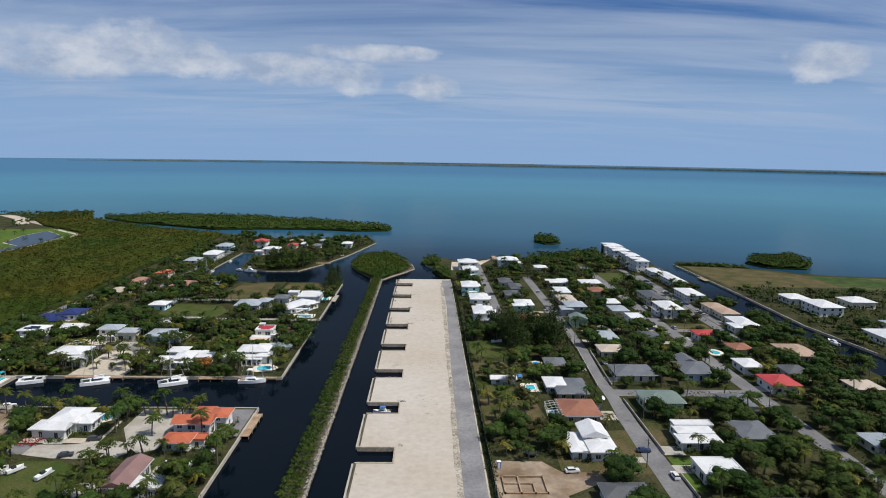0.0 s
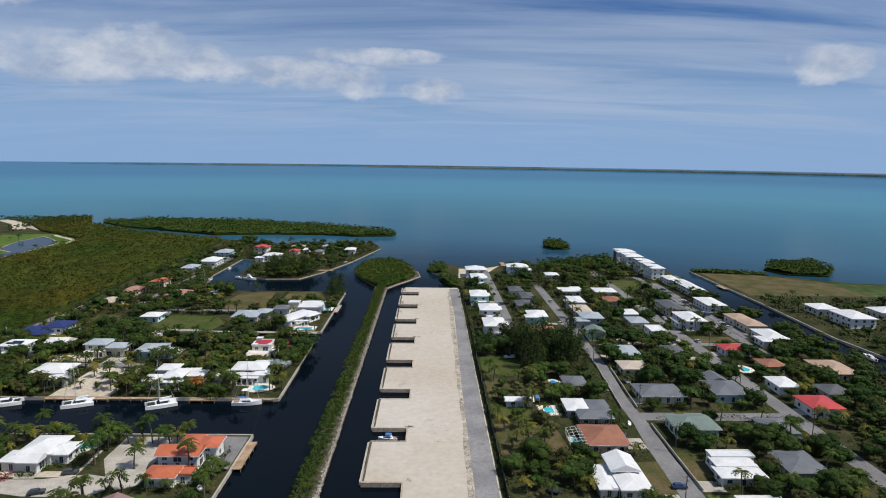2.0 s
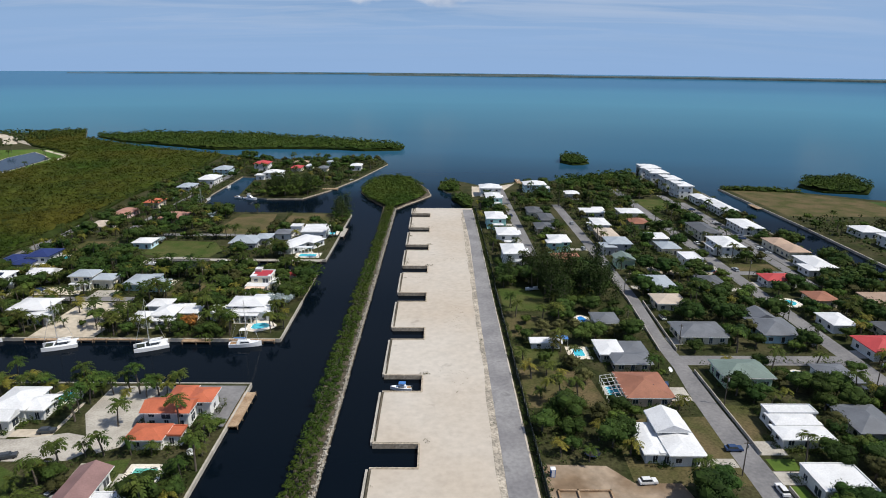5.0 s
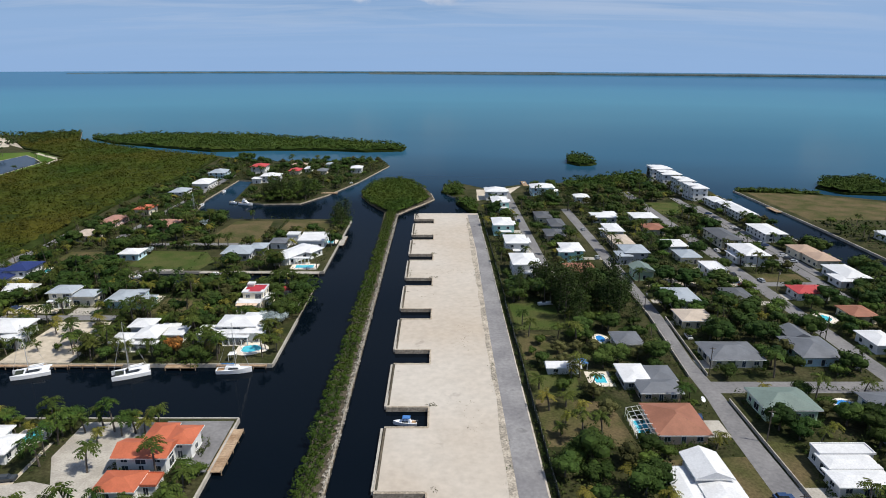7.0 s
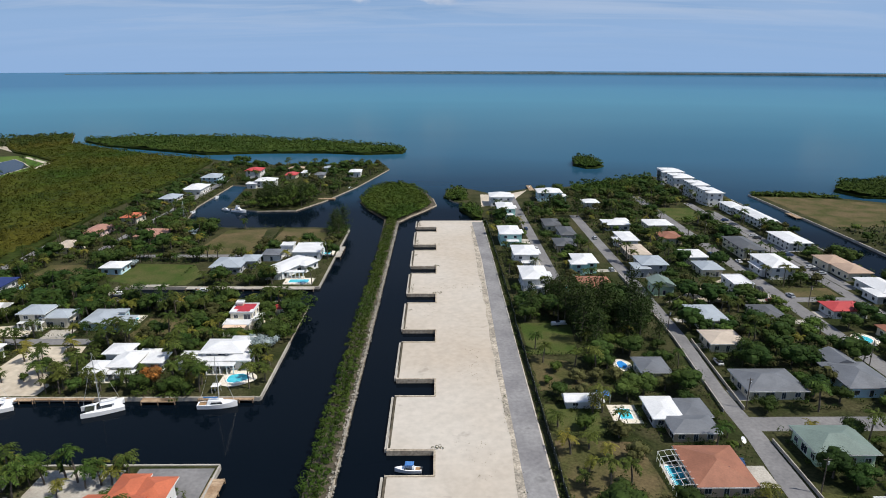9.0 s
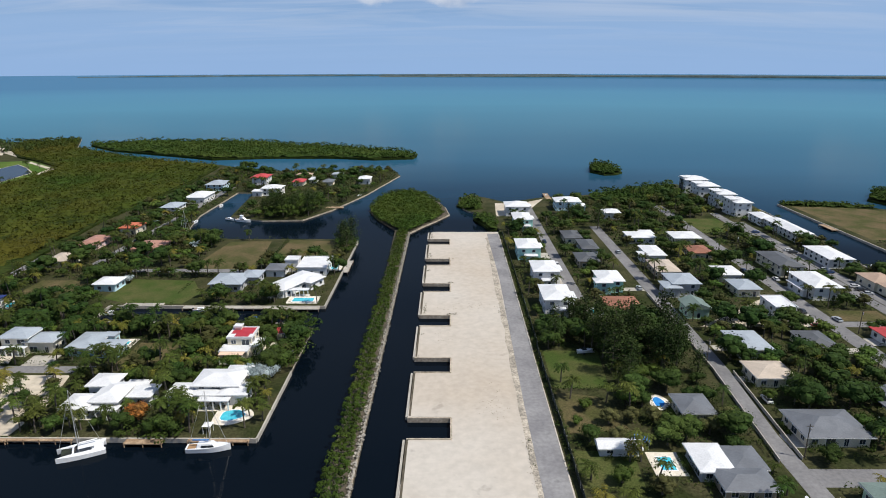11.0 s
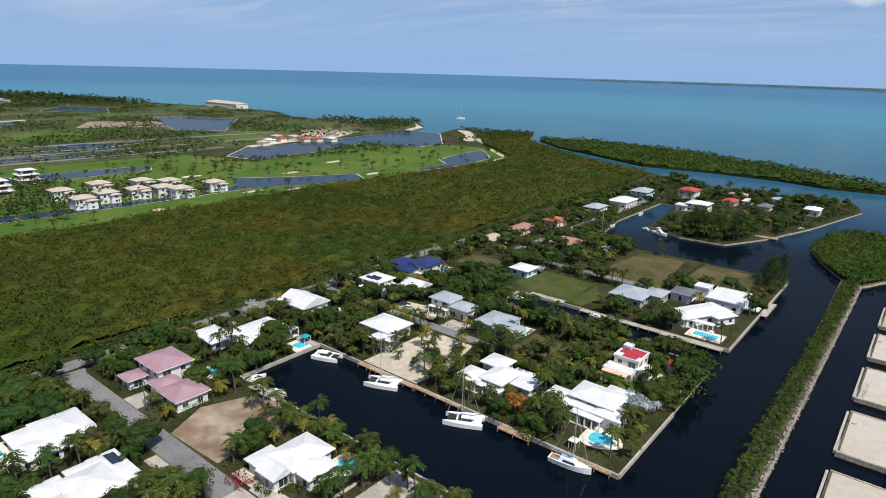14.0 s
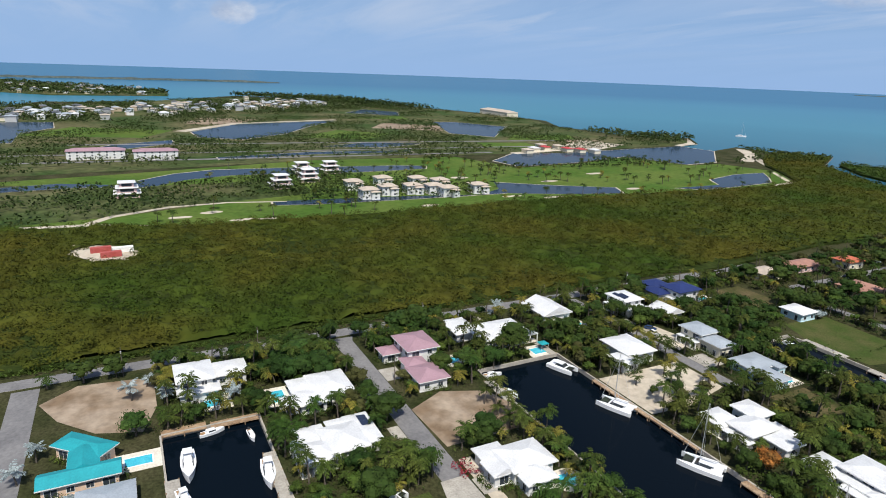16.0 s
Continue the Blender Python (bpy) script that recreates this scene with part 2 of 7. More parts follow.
for key, c, k in (("white", (0.66, 0.665, 0.67), 0.88), ("grey", (0.145, 0.155, 0.172), 0.8), ("lightgrey", (0.34, 0.38, 0.42), 0.88), ("red", (0.46, 0.06, 0.06), 0.85), ("orange", (0.47, 0.13, 0.065), 0.8),
                  ("mauve", (0.36, 0.225, 0.26), 0.85), ("teal", (0.02, 0.30, 0.34), 0.85), ("navy", (0.02, 0.035, 0.13), 0.8), ("brown", (0.30, 0.13, 0.08), 0.8), ("tan", (0.42, 0.30, 0.22), 0.85),
                  ("dusk", (0.25, 0.15, 0.14), 0.8), ("green", (0.16, 0.21, 0.185), 0.85), ("terracotta", (0.38, 0.20, 0.15), 0.8), ("beige", (0.50, 0.42, 0.34), 0.85), ("slate", (0.10, 0.105, 0.112), 0.8), ("crimson", (0.40, 0.035, 0.05), 0.85)):
    M["r_" + key] = mat("roof_" + key, c, tuple(x * k for x in c), 0.25, 0.6, 2.5, 0.10, 0.1)
M["glass"] = mat("window_glass", (0.03, 0.04, 0.05), (0.05, 0.06, 0.075), 0.2, 0.06, 1.0, 0.1, spec=0.6)
M["dark"] = mat("dark_opening", (0.03, 0.03, 0.03), (0.05, 0.045, 0.04), 0.5, 0.9)
M["trim"] = mat("white_trim", (0.78, 0.78, 0.76), (0.72, 0.72, 0.70), 0.5, 0.6)
M["mangrove"] = mat("mangrove_leaves", (0.0288, 0.0500, 0.0067), (0.0576, 0.0550, 0.0083), 0.012, 0.8, 0.11, 0.30, island=0.14, spec=0.06)
# blue raised a little to put air haze over these leaves
M["mangrove2"] = mat("green_mangrove_leaves", (0.0265, 0.0507, 0.0091), (0.0464, 0.0685, 0.0132), 0.03, 0.8, 0.2, 0.35, island=0.2, spec=0.06)
# floor colour that holds the shade under the mangrove crowns
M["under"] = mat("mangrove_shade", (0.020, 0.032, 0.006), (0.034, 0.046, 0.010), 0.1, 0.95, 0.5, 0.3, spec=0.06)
M["farleaf"] = mat("distant_tree_leaves", (0.026, 0.046, 0.014), (0.05, 0.068, 0.02), 0.02, 0.9, 0.1, 0.3, island=0.3, spec=0.06)
# paler and bluer than near leaves: distance haze mixed into the colour
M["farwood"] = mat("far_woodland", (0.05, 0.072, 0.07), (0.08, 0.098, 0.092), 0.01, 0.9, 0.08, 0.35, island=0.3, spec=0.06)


# ---- building blocks ----
def mesh_object(name, verts, faces, material, parent=None, kind="", smooth=False):
    me = bpy.data.meshes.new(name)
    me.from_pydata([tuple(v) for v in verts], [], [tuple(f) for f in faces])
    me.materials.append(material)
    if smooth:
        me.shade_smooth()
    ob = new(name, me)
    if parent:
        ob.parent = parent
    if kind:
        tagged(ob, kind=kind)
    return ob


def part(name, bm, material, parent, label=""):
    me = bpy.data.meshes.new(name)
    bm.to_mesh(me)
    bm.free()
    me.materials.append(material)
    ob = new(name, me)
    ob.parent = parent
    if label:
        tagged(ob, label=label)
    return ob


def box(bm, x0, y0, z0, x1, y1, z1):
    v = [bm.verts.new(p) for p in ((x0, y0, z0), (x1, y0, z0), (x1, y1, z0), (x0, y1, z0), (x0, y0, z1), (x1, y0, z1), (x1, y1, z1), (x0, y1, z1))]
    for f in ((3, 2, 1, 0), (4, 5, 6, 7), (0, 1, 5, 4), (1, 2, 6, 5), (2, 3, 7, 6), (3, 0, 4, 7)):
        bm.faces.new([v[i] for i in f])


def slab(name, pts, z0, z1, top, side=None, label="", category="", kind="structure", parent=None):
    """A flat piece of land or paving with the given outline."""
    area = sum(a[0] * b[1] - b[0] * a[1] for a, b in zip(pts, pts[1:] + pts[:1]))
    if area < 0:
        pts = pts[::-1]
    n = len(pts)
    bm = bmesh.new()
    up = [bm.verts.new((x, y, z1)) for x, y in pts]
    lo = [bm.verts.new((x, y, z0)) for x, y in pts]
    cap = bm.faces.new(up)
    for i in range(n):
        f = bm.faces.new((up[i], lo[i], lo[(i + 1) % n], up[(i + 1) % n]))
        f.material_index = 1
    bm.normal_update()
    bmesh.ops.triangulate(bm, faces=[cap], ngon_method="EAR_CLIP")
    me = bpy.data.meshes.new(name)
    bm.to_mesh(me)
    bm.free()
    me.materials.append(top)
    me.materials.append(side or top)
    ob = new(name, me)
    if parent:
        ob.parent = parent
    return tagged(ob, label, category, kind=kind)


def rect(x0, y0, x1, y1):
    return [(x0, y0), (x1, y0), (x1, y1), (x0, y1)]


def inside(x, y, pts):
    hit = False
    for (x0, y0), (x1, y1) in zip(pts, pts[1:] + pts[:1]):
        if (y0 > y) != (y1 > y) and x < (x1 - x0) * (y - y0) / (y1 - y0) + x0:
            hit = not hit
    return hit


KEEP = []          # rectangles that stay free of trees


def keep(x0, y0, x1, y1, m=0.0):
    KEEP.append((min(x0, x1) - m, min(y0, y1) - m, max(x0, x1) + m, max(y0, y1) + m))


def free(x, y, r=0.0):
    return not any(a - r < x < c + r and b - r < y < d + r for a, b, c, d in KEEP)


# ---- sea and land ----
def sea_sheet():
    verts, faces, radii = [], [], [0, 150, 300, 600, 1000, 1600, 2200, 3000, 3300, 3600, 3900, 4200, 4500, 4700, 4900]
    seg = 96
    for r in radii:
        z = 0 if r <= 3000 else 27 * ((r - 3000) / 1900) ** 1.3
        for k in range(seg):
            a = 2 * math.pi * k / seg
            verts.append((r * math.cos(a), -150 + r * math.sin(a), z))
    for i in range(len(radii) - 1):
        for k in range(seg):
            k2 = (k + 1) % seg
            a, b = i * seg, (i + 1) * seg
            if i == 0:
                if k == 0:
                    continue
                faces.append((0, b + k, b + k2))
            else:
                faces.append((a + k, b + k, b + k2, a + k2))
    faces.append((0, seg, seg + 1))
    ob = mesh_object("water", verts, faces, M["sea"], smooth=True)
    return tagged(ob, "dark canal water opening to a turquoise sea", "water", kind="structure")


sea_sheet()
LEFT = [(-39.5, -1200), (-39.5, -143), (-148, -142), (-148, -117.5), (-39.5, -117.5), (-39.5, -49), (-147, -49), (-147, -17), (-38.5, -17), (-38.5, 54), (-48, 58), (-125, 59),
        (-125, 75), (-38.5, 75), (-38.3, 174), (-60, 176), (-110, 176), (-140, 184), (-149, 232), (-149, 308), (-136, 305), (-128, 228), (-105, 219), (-80, 221), (-66, 250),
        (-50, 300), (-31, 383), (-38, 410), (-90, 412), (-140, 407), (-195, 432), (-215, 446), (-265, 462), (-310, 490), (-424, 572)]
LEFT2 = [(-474, 668), (-533, 630), (-585, 625), (-560, 550), (-612, 545), (-630, 600), (-694, 655), (-763, 570), (-890, 546), (-1000, 600), (-1190, 566), (-1300, 525),
         (-1650, 400), (-1780, 146), (-1590, -13), (-1467, -147), (-1490, -275), (-1345, -326), (-1500, -700), (-1500, -1200)]
slab("ground", LEFT + LEFT2, -2, 1.0, M["soil"], M["seawall"], "grassy residential land cut by canals with worn seawalls", "ground")
RIGHT = [(40.2, -700), (40.2, 192), (42, 196), (34, 236), (24, 246), (18, 262), (19, 285), (28, 300), (42, 285), (52, 272), (83, 292), (108, 296), (150, 318), (195, 345), (208, 320),
         (212, 297), (222, 274), (220, 250), (219.5, 175), (212, 140), (211, 100), (213, 75), (220, 60), (222, -15), (222, -700)]
slab("ground", RIGHT, -2, 1.0, M["soil"], M["seawall"], "grassy residential land beside the canal", "ground")
PENIN = [(241, 267), (240, 150), (237, 70), (243, 20), (243, -700), (900, -700), (900, 150), (600, 190), (395, 218), (356, 221), (334, 231), (299, 255), (277, 273), (243, 271)]
slab("ground", PENIN, -2, 1.0, M["soil"], M["seawall"], "low peninsula across the side canal", "ground")
SPIT = [(-10.6, -600), (-10.6, 190), (-4, 205), (4, 219), (12, 236), (9, 258), (5, 275), (-6, 302), (-16, 312), (-27, 312), (-36, 295), (-41, 262), (-41, 245), (-33, 222), (-20, 196), (-17.5, 95), (-17.3, -600)]
slab("ground", SPIT, -2, 0.7, M["bank"], M["bank"], "narrow overgrown spit between two canals", "ground")

PITCH, FIRST = 36.4, -80.0
def strip_outline():
    pts = [(40.2, -500), (40.2, 191), (1.8, 191)]
    k = 7
    while k >= -9:
        y = FIRST + PITCH * k
        pts += [(0.2, y + 1.2), (0.8, y), (12.2, y), (12.2, y - 10), (1.2, y - 10)]
        k -= 1
    return pts + [(0.2, -500)]


STRIP = strip_outline()
slab("ground", STRIP, -2, 1.2, M["sand"], M["seawall"], "long cleared strip of pale crushed coral with boat slips", "ground")


# ---- roads and paving ----
def road(name, pts, label, material="street", z=1.05):
    ob = slab(name, pts, 0.9, z, M[material], M["concrete"], label, "road")
    xs, ys = [p[0] for p in pts], [p[1] for p in pts]
    keep(min(xs), min(ys), max(xs), max(ys), 0.5)
    return ob


road("road", [(32.0, -480), (38.8, -480), (40.0, 40), (40.3, 110), (40.1, 187), (33.5, 187), (34.6, 110), (33.2, 0)], "worn grey access road along the cleared strip", "asphalt", 1.26)
road("road", [(90.2, -500), (97.5, -500), (97.5, -60), (98.3, -38), (98.0, -14), (100.8, 21), (102.0, 87), (102.0, 205), (96.2, 205), (96.2, 87), (96.0, 21), (93.0, -14), (93.0, -38), (91.5, -56), (90.8, -78), (90.3, -106)], "grey residential street between gardens")
road("road", rect(151.5, -500, 158.2, 262), "grey residential street lined with driveways")
road("road", rect(181.5, 40, 187.0, 240), "grey street behind the waterfront houses", z=1.06)
road("road", rect(98.0, -35.4, 151.5, -28.6), "grey cross street", z=1.06)
road("road", rect(158.2, 56, 181.5, 61), "grey cross street", z=1.055)
road("road", rect(62.5, 84, 68.0, 262), "narrow lane behind the row of new houses", z=1.05)
road("road", rect(-195.2, -520, -189.2, 140), "grey perimeter road beside the mangroves")
road("road", [(-187.5, -77.0), (-184, -78.2), (-93, -78.2), (-93, -84.6), (-187.5, -84.6)], "grey side street with a turning head")
road("road", [(-102, -78.4), (-92, -78.2), (-84, -76.4), (-79.5, -75.2), (-74, -76.6), (-71, -80), (-70.6, -84), (-73, -87), (-80, -87.6), (-92, -87.2), (-102, -85)], "rounded turning head of the side street", "concrete", 1.062)
road("road", rect(-187.5, -178.5, -100, -171.5), "pale dusty side street", z=1.06)
road("road", rect(-187.5, 18.5, -100, 23.0), "narrow grey lane between gardens", z=1.06)
road("road", rect(-160, 118, -60, 122.5), "narrow grey lane between gardens", z=1.06)
road("road", rect(-163, 122.5, -158, 330), "narrow grey lane between gardens", z=1.065)


def patch(name, pts, material, label, z=1.03, m=0.0, keepout=True):
    ob = slab(name, pts, 0.9, z, M[material], M[material], label, "ground")
    if keepout:
        xs, ys = [p[0] for p in pts], [p[1] for p in pts]
        keep(min(xs), min(ys), max(xs), max(ys), m)
    return ob


patch("lawn", [(-133, 84), (-131, 108), (-103, 106), (-94, 90), (-97, 78), (-120, 78)], "lawn", "mown green lawn by the narrow canal")
patch("lawn", [(-112, 128), (-108, 170), (-86, 172), (-80, 122), (-100, 122)], "drylawn", "dry grass lot with wheel tracks")
patch("lawn", [(-77, 142), (-76, 174), (-46, 170), (-46, 142)], "drylawn", "dry grass lot beside the canal")
patch("lawn", [(-97, 25), (-96, 41), (-78, 40), (-78, 25)], "drylawn", "small hedged lawn")
patch("lawn", [(43.4, 10), (43.4, 36), (62, 35), (60, 10)], "lawn", "green field corner under the trees")
patch("lawn", [(43.2, -14), (43.2, 8), (55, 5), (60, -12)], "drylawn", "rough garden lawn")
patch("lawn", [(43, -36), (43, -21.5), (58, -22), (57, -36)], "lawn", "mown back garden lawn")
patch("lawn", [(43, -62), (43, -39), (64, -40), (66, -62)], "drylawn", "scrubby dry garden")
patch("lawn", [(63, -96), (64, -68), (94, -66), (94, -96)], "drylawn", "dry lawn round the white house", z=1.02, keepout=False)
patch("bare_lot", [(41.6, -150), (41.6, -88), (58, -88.5), (63, -95), (74, -95), (75, -100), (62, -108), (62, -150)], "dirt", "cleared building plot of bare earth", z=1.04)
patch("bare_lot", [(-177, -171), (-185, -162), (-183, -146), (-178, -142), (-164, -142), (-152, -146), (-156, -157), (-166, -166)], "dirt", "bare stony lot beside the road")
patch("bare_lot", [(-134, -78), (-140, -66), (-135, -53), (-126, -50), (-114, -55), (-114, -77)], "dirt", "bare brown lot by the canal head")
patch("lawn", [(-172, -112), (-186, -112), (-186, -88), (-163, -88)], "drylawn", "rough grass lot", keepout=False)
patch("courtyard", [(-127, -16), (-126, 17), (-107, 17), (-103, -2), (-104, -16)], "beach", "pale sandy yard beside the dock")
patch("courtyard", [(-73, -78.5), (-80, -66), (-80, -50.5), (-61, -50.5), (-62, -66), (-62.5, -81), (-67.5, -84)], "concrete", "pale paved courtyard of the orange-roofed house")
patch("terrace", [(-46, -72), (-40.2, -72), (-40.2, -50), (-58, -50), (-58, -56), (-46, -57)], "street", "grey canal-side terrace of the orange-roofed house")
patch("courtyard", [(-108, -77), (-108, -73.5), (-84, -73.5), (-84, -60), (-83, -60), (-83, -77)], "beach", "pale forecourt of the white villa")
patch("lawn", [(-100, -115), (-100, -89), (-88, -89), (-80, -93), (-79, -115)], "lawn", "green lawn with a boat on a trailer", z=1.025)
patch("lawn", [(-64, -95), (-66, -88), (-58, -86), (-57, -95)], "lawn", "small lawn behind the orange-roofed house", z=1.03)
patch("driveway", [(-77.5, -107), (-77, -101.4), (-68.5, -101.4), (-67.5, -109), (-77, -109)], "concrete", "pale gravel drive of the gabled bungalow", z=1.045)
patch("lawn", [(98.3, -90.3), (98.3, -85.6), (105.5, -85.6), (104.6, -90)], "golf", "bright watered front lawn", z=1.04)
patch("lawn", [(98.4, -106), (98.4, -96), (102, -96), (102.4, -106)], "golf", "bright watered front lawn", z=1.04)
patch("lawn", [(98.8, -77), (98.8, -59), (106, -61.5), (105.2, -77)], "drylawn", "dry front lawn behind the wall", z=1.04)
patch("courtyard", [(-152, 25), (-152, 33), (-136, 36), (-132, 25)], "beach", "sandy forecourt")
patch("lawn", [(-172, 88), (-172, 106), (-150, 106), (-150, 88)], "drylawn", "dry hedged lot")
patch("lawn", [(104, -64), (104, -78), (97, -78), (102.6, -62)], "drylawn", "front lawn", keepout=False)
patch("lawn", [(120, 165), (120, 195), (150, 195), (150, 165)], "lawn", "overgrown green lot", keepout=False)
patch("lawn", [(158.5, 190), (158.5, 225), (180, 225), (180, 190)], "lawn", "green park lawn")
patch("lawn", [(160, 62), (160, 72), (180, 72), (180, 62)], "drylawn", "dry vacant lot")
patch("parking", rect(187.5, 70, 193, 215), "street", "grey parking strip", z=1.05)
patch("field", [(246, 175), (246, 262), (275, 262), (300, 246), (330, 222), (330, 175)], "drylawn", "cleared brown field on the peninsula")
patch("field", [(330, 170), (330, 222), (420, 205), (420, 160)], "rough", "patchy scrub field")
patch("yard", [(105, 56), (145, 56), (145, 84), (140, 84)], "beach", "sandy yard", keepout=False)
patch("yard", [(42, 230), (62, 240), (80, 285), (60, 268), (44, 270)], "beach", "sandy waterfront clearing")
# golf course west of the mangroves
patch("golf_course", [(-387, -206), (-365, -96), (-361, 2), (-364, 50), (-362, 183), (-352, 301), (-346, 371), (-356, 418), (-410, 470), (-470, 452), (-470, 405), (-540, 376), (-512, 285), (-506, 205),
                      (-590, 180), (-600, 20), (-560, -150), (-540, -260), (-420, -300)], "golf", "bright green golf fairway", z=1.04, keepout=False)
patch("rough_ground", [(-600, 260), (-600, 30), (-560, -300), (-700, -600), (-1340, -330), (-1460, -150), (-1585, -15), (-1700, 150), (-1600, 380), (-1300, 500), (-1190, 545), (-1000, 580), (-890, 530), (-763, 555), (-700, 640), (-640, 600), (-620, 540), (-610, 430)],
      "rough", "patchy coastal scrub and fairways", z=1.03, keepout=False)
patch("rough_ground", [(-395, -215), (-425, -300), (-540, -262), (-520, -190), (-500, -130), (-500, -30), (-440, -20), (-425, -90), (-405, -150)], "rough", "scrub between the golf ponds", z=1.07, keepout=False)


BUNKERS = ((-391, -116, 3, 7), (-399, -97, 3.5, 7), (-372, -68, 2.5, 6), (-375, 45, 2.5, 7), (-374, -82, 2.5, 8), (-385, 120, 3, 9), (-372, 150, 3, 10), (-432, 190, 3, 9), (-455, 260, 4, 10), (-381, 240, 3, 8), (-470, 120, 4, 9))


def lake(pts, label):
    cx, cy = sum(p[0] for p in pts) / len(pts), sum(p[1] for p in pts) / len(pts)
    rim = [(x + 1.6 * (x - cx) / (math.hypot(x - cx, y - cy) + 1), y + 1.6 * (y - cy) / (math.hypot(x - cx, y - cy) + 1)) for x, y in pts]
    slab("bank", rim, 0.9, 1.09, M["beach"], M["beach"], "pale sandy lake edge", "ground")
    return slab("lake", pts, 0.9, 1.12, M["lake"], M["beach"], label, "lake")


lake([(-558, 548), (-480, 458), (-476, 408), (-545, 382), (-519, 290), (-512, 212), (-552, 205), (-600, 262), (-588, 328), (-600, 430), (-610, 543)], "calm blue lagoon behind the point")
lake([(-518, -240), (-528, -188), (-512, -150), (-552, -106), (-564, -74), (-561, -22), (-549, 90), (-539, 120), (-523, 112), (-521, 78), (-520, 41), (-530, -28), (-532, -66), (-520, -101), (-497, -126), (-508, -176), (-500, -240)], "winding blue golf lake")
lake([(-372, 280), (-372, 334), (-395, 350), (-410, 402), (-409, 444), (-388, 424), (-365, 396), (-358, 320), (-361, 296)], "blue pond on the golf course")
lake([(-420, -54), (-414, 8), (-408, 50), (-398, 100), (-414, 126), (-441, 138), (-412, 184), (-390, 228), (-367, 216), (-380, 164), (-396, 123), (-397, 80), (-398, 38), (-402, -30), (-408, -56)], "narrow golf course pond")
lake([(-880, -60), (-978, 14), (-1030, 184), (-930, 110), (-839, 55), (-784, -10), (-813, -58)], "large blue lake with a sandy edge")
lake([(-992, 350), (-985, 390), (-898, 443), (-756, 332), (-813, 290)], "blue lake on the far course")
lake([(-1035, -300), (-1030, -225), (-949, -219), (-885, -250), (-790, -247), (-792, -300)], "blue lake among sandy banks")
lake([(-700, 60), (-730, 130), (-705, 200), (-680, 130)], "shallow pond on the far course")
lake([(-640, -60), (-660, 40), (-650, 150), (-632, 150), (-640, 40), (-622, -60)], "long drainage pond")
lake([(-1200, 260), (-1290, 330), (-1220, 380), (-1120, 340)], "far inland lagoon")
lake([(-700, -190), (-760, -150), (-790, -90), (-760, -90), (-720, -140)], "small pond on the far course")
for pts in ([(-388, -163), (-403, -152), (-420, -119), (-424, -83), (-416, -45), (-418, -45), (-427, -84), (-424, -120), (-407, -155), (-392, -167)],
            [(-342, -171), (-326, -171), (-318, -158), (-308, -146), (-322, -140), (-330, -150), (-338, -162)],
            [(-347, 371), (-357, 418), (-408, 462), (-414, 462), (-362, 416), (-352, 371)],
            [(-388, -206), (-385, -165), (-370, -128), (-364, -96), (-368, -96), (-374, -128), (-390, -165), (-394, -206)],
            [(-480, 500), (-520, 560), (-570, 605), (-560, 615), (-510, 575), (-470, 510)], [(-612, 545), (-625, 590), (-690, 645), (-640, 590), (-622, 545)],
            [(-620, 330), (-700, 440), (-640, 470), (-608, 400)], [(-500, 553), (-480, 540), (-440, 500), (-445, 496), (-490, 535)],
            [(-592, 262), (-606, 330), (-596, 380), (-618, 330), (-606, 262)], [(-880, -66), (-985, 16), (-1040, 190), (-1050, 186), (-994, 8), (-890, -80)]):
    patch("sand_track", pts, "beach", "pale sandy track and bunker edge", z=1.16, keepout=False)
for x, y, w, d in BUNKERS:
    patch("bunker", [(x + w * math.cos(a) * (1 + 0.25 * math.sin(2 * a + x)), y + d * math.sin(a)) for a in (2 * math.pi * k / 12 for k in range(12))], "beach", "pale sand bunker on the fairway", z=1.17, keepout=False)


for a, b, w in (((-640, -330), (-610, 240), 7), ((-690, -330), (-650, 330), 6), ((-760, -200), (-700, 400), 8)):
    slab("road", [(a[0] - w, a[1]), (a[0], a[1]), b, (b[0] - w, b[1])], 0.9, 1.15, M["street"], M["street"], "pale road across the far course", "road")
for pts in ([(-655, 260), (-640, 330), (-690, 340), (-700, 270)], [(-720, 330), (-700, 440), (-760, 470), (-780, 380)], [(-800, 60), (-760, 140), (-820, 200), (-880, 140)], [(-1080, 220), (-1040, 330), (-1120, 340)], [(-860, -250), (-820, -120), (-900, -80), (-960, -200)]):
    patch("fairway", pts, "golf", "green fairway on the far course", 1.06, keepout=False)
for pts in ([(-900, 200), (-850, 300), (-930, 330), (-980, 250)], [(-640, 380), (-630, 450), (-700, 470), (-710, 420)], [(-1000, -60), (-960, 0), (-1060, 60), (-1100, -20)]):
    patch("bare_ground", pts, "dirt", "bare sandy ground", 1.065, keepout=False)


# ---- houses ----
ROOF_RISE = {"hip": 0.145, "gable": 0.2, "flat": 0.0, "low": 0.085}
_win = {}
BORDERS = []       # house plans that have planting round them


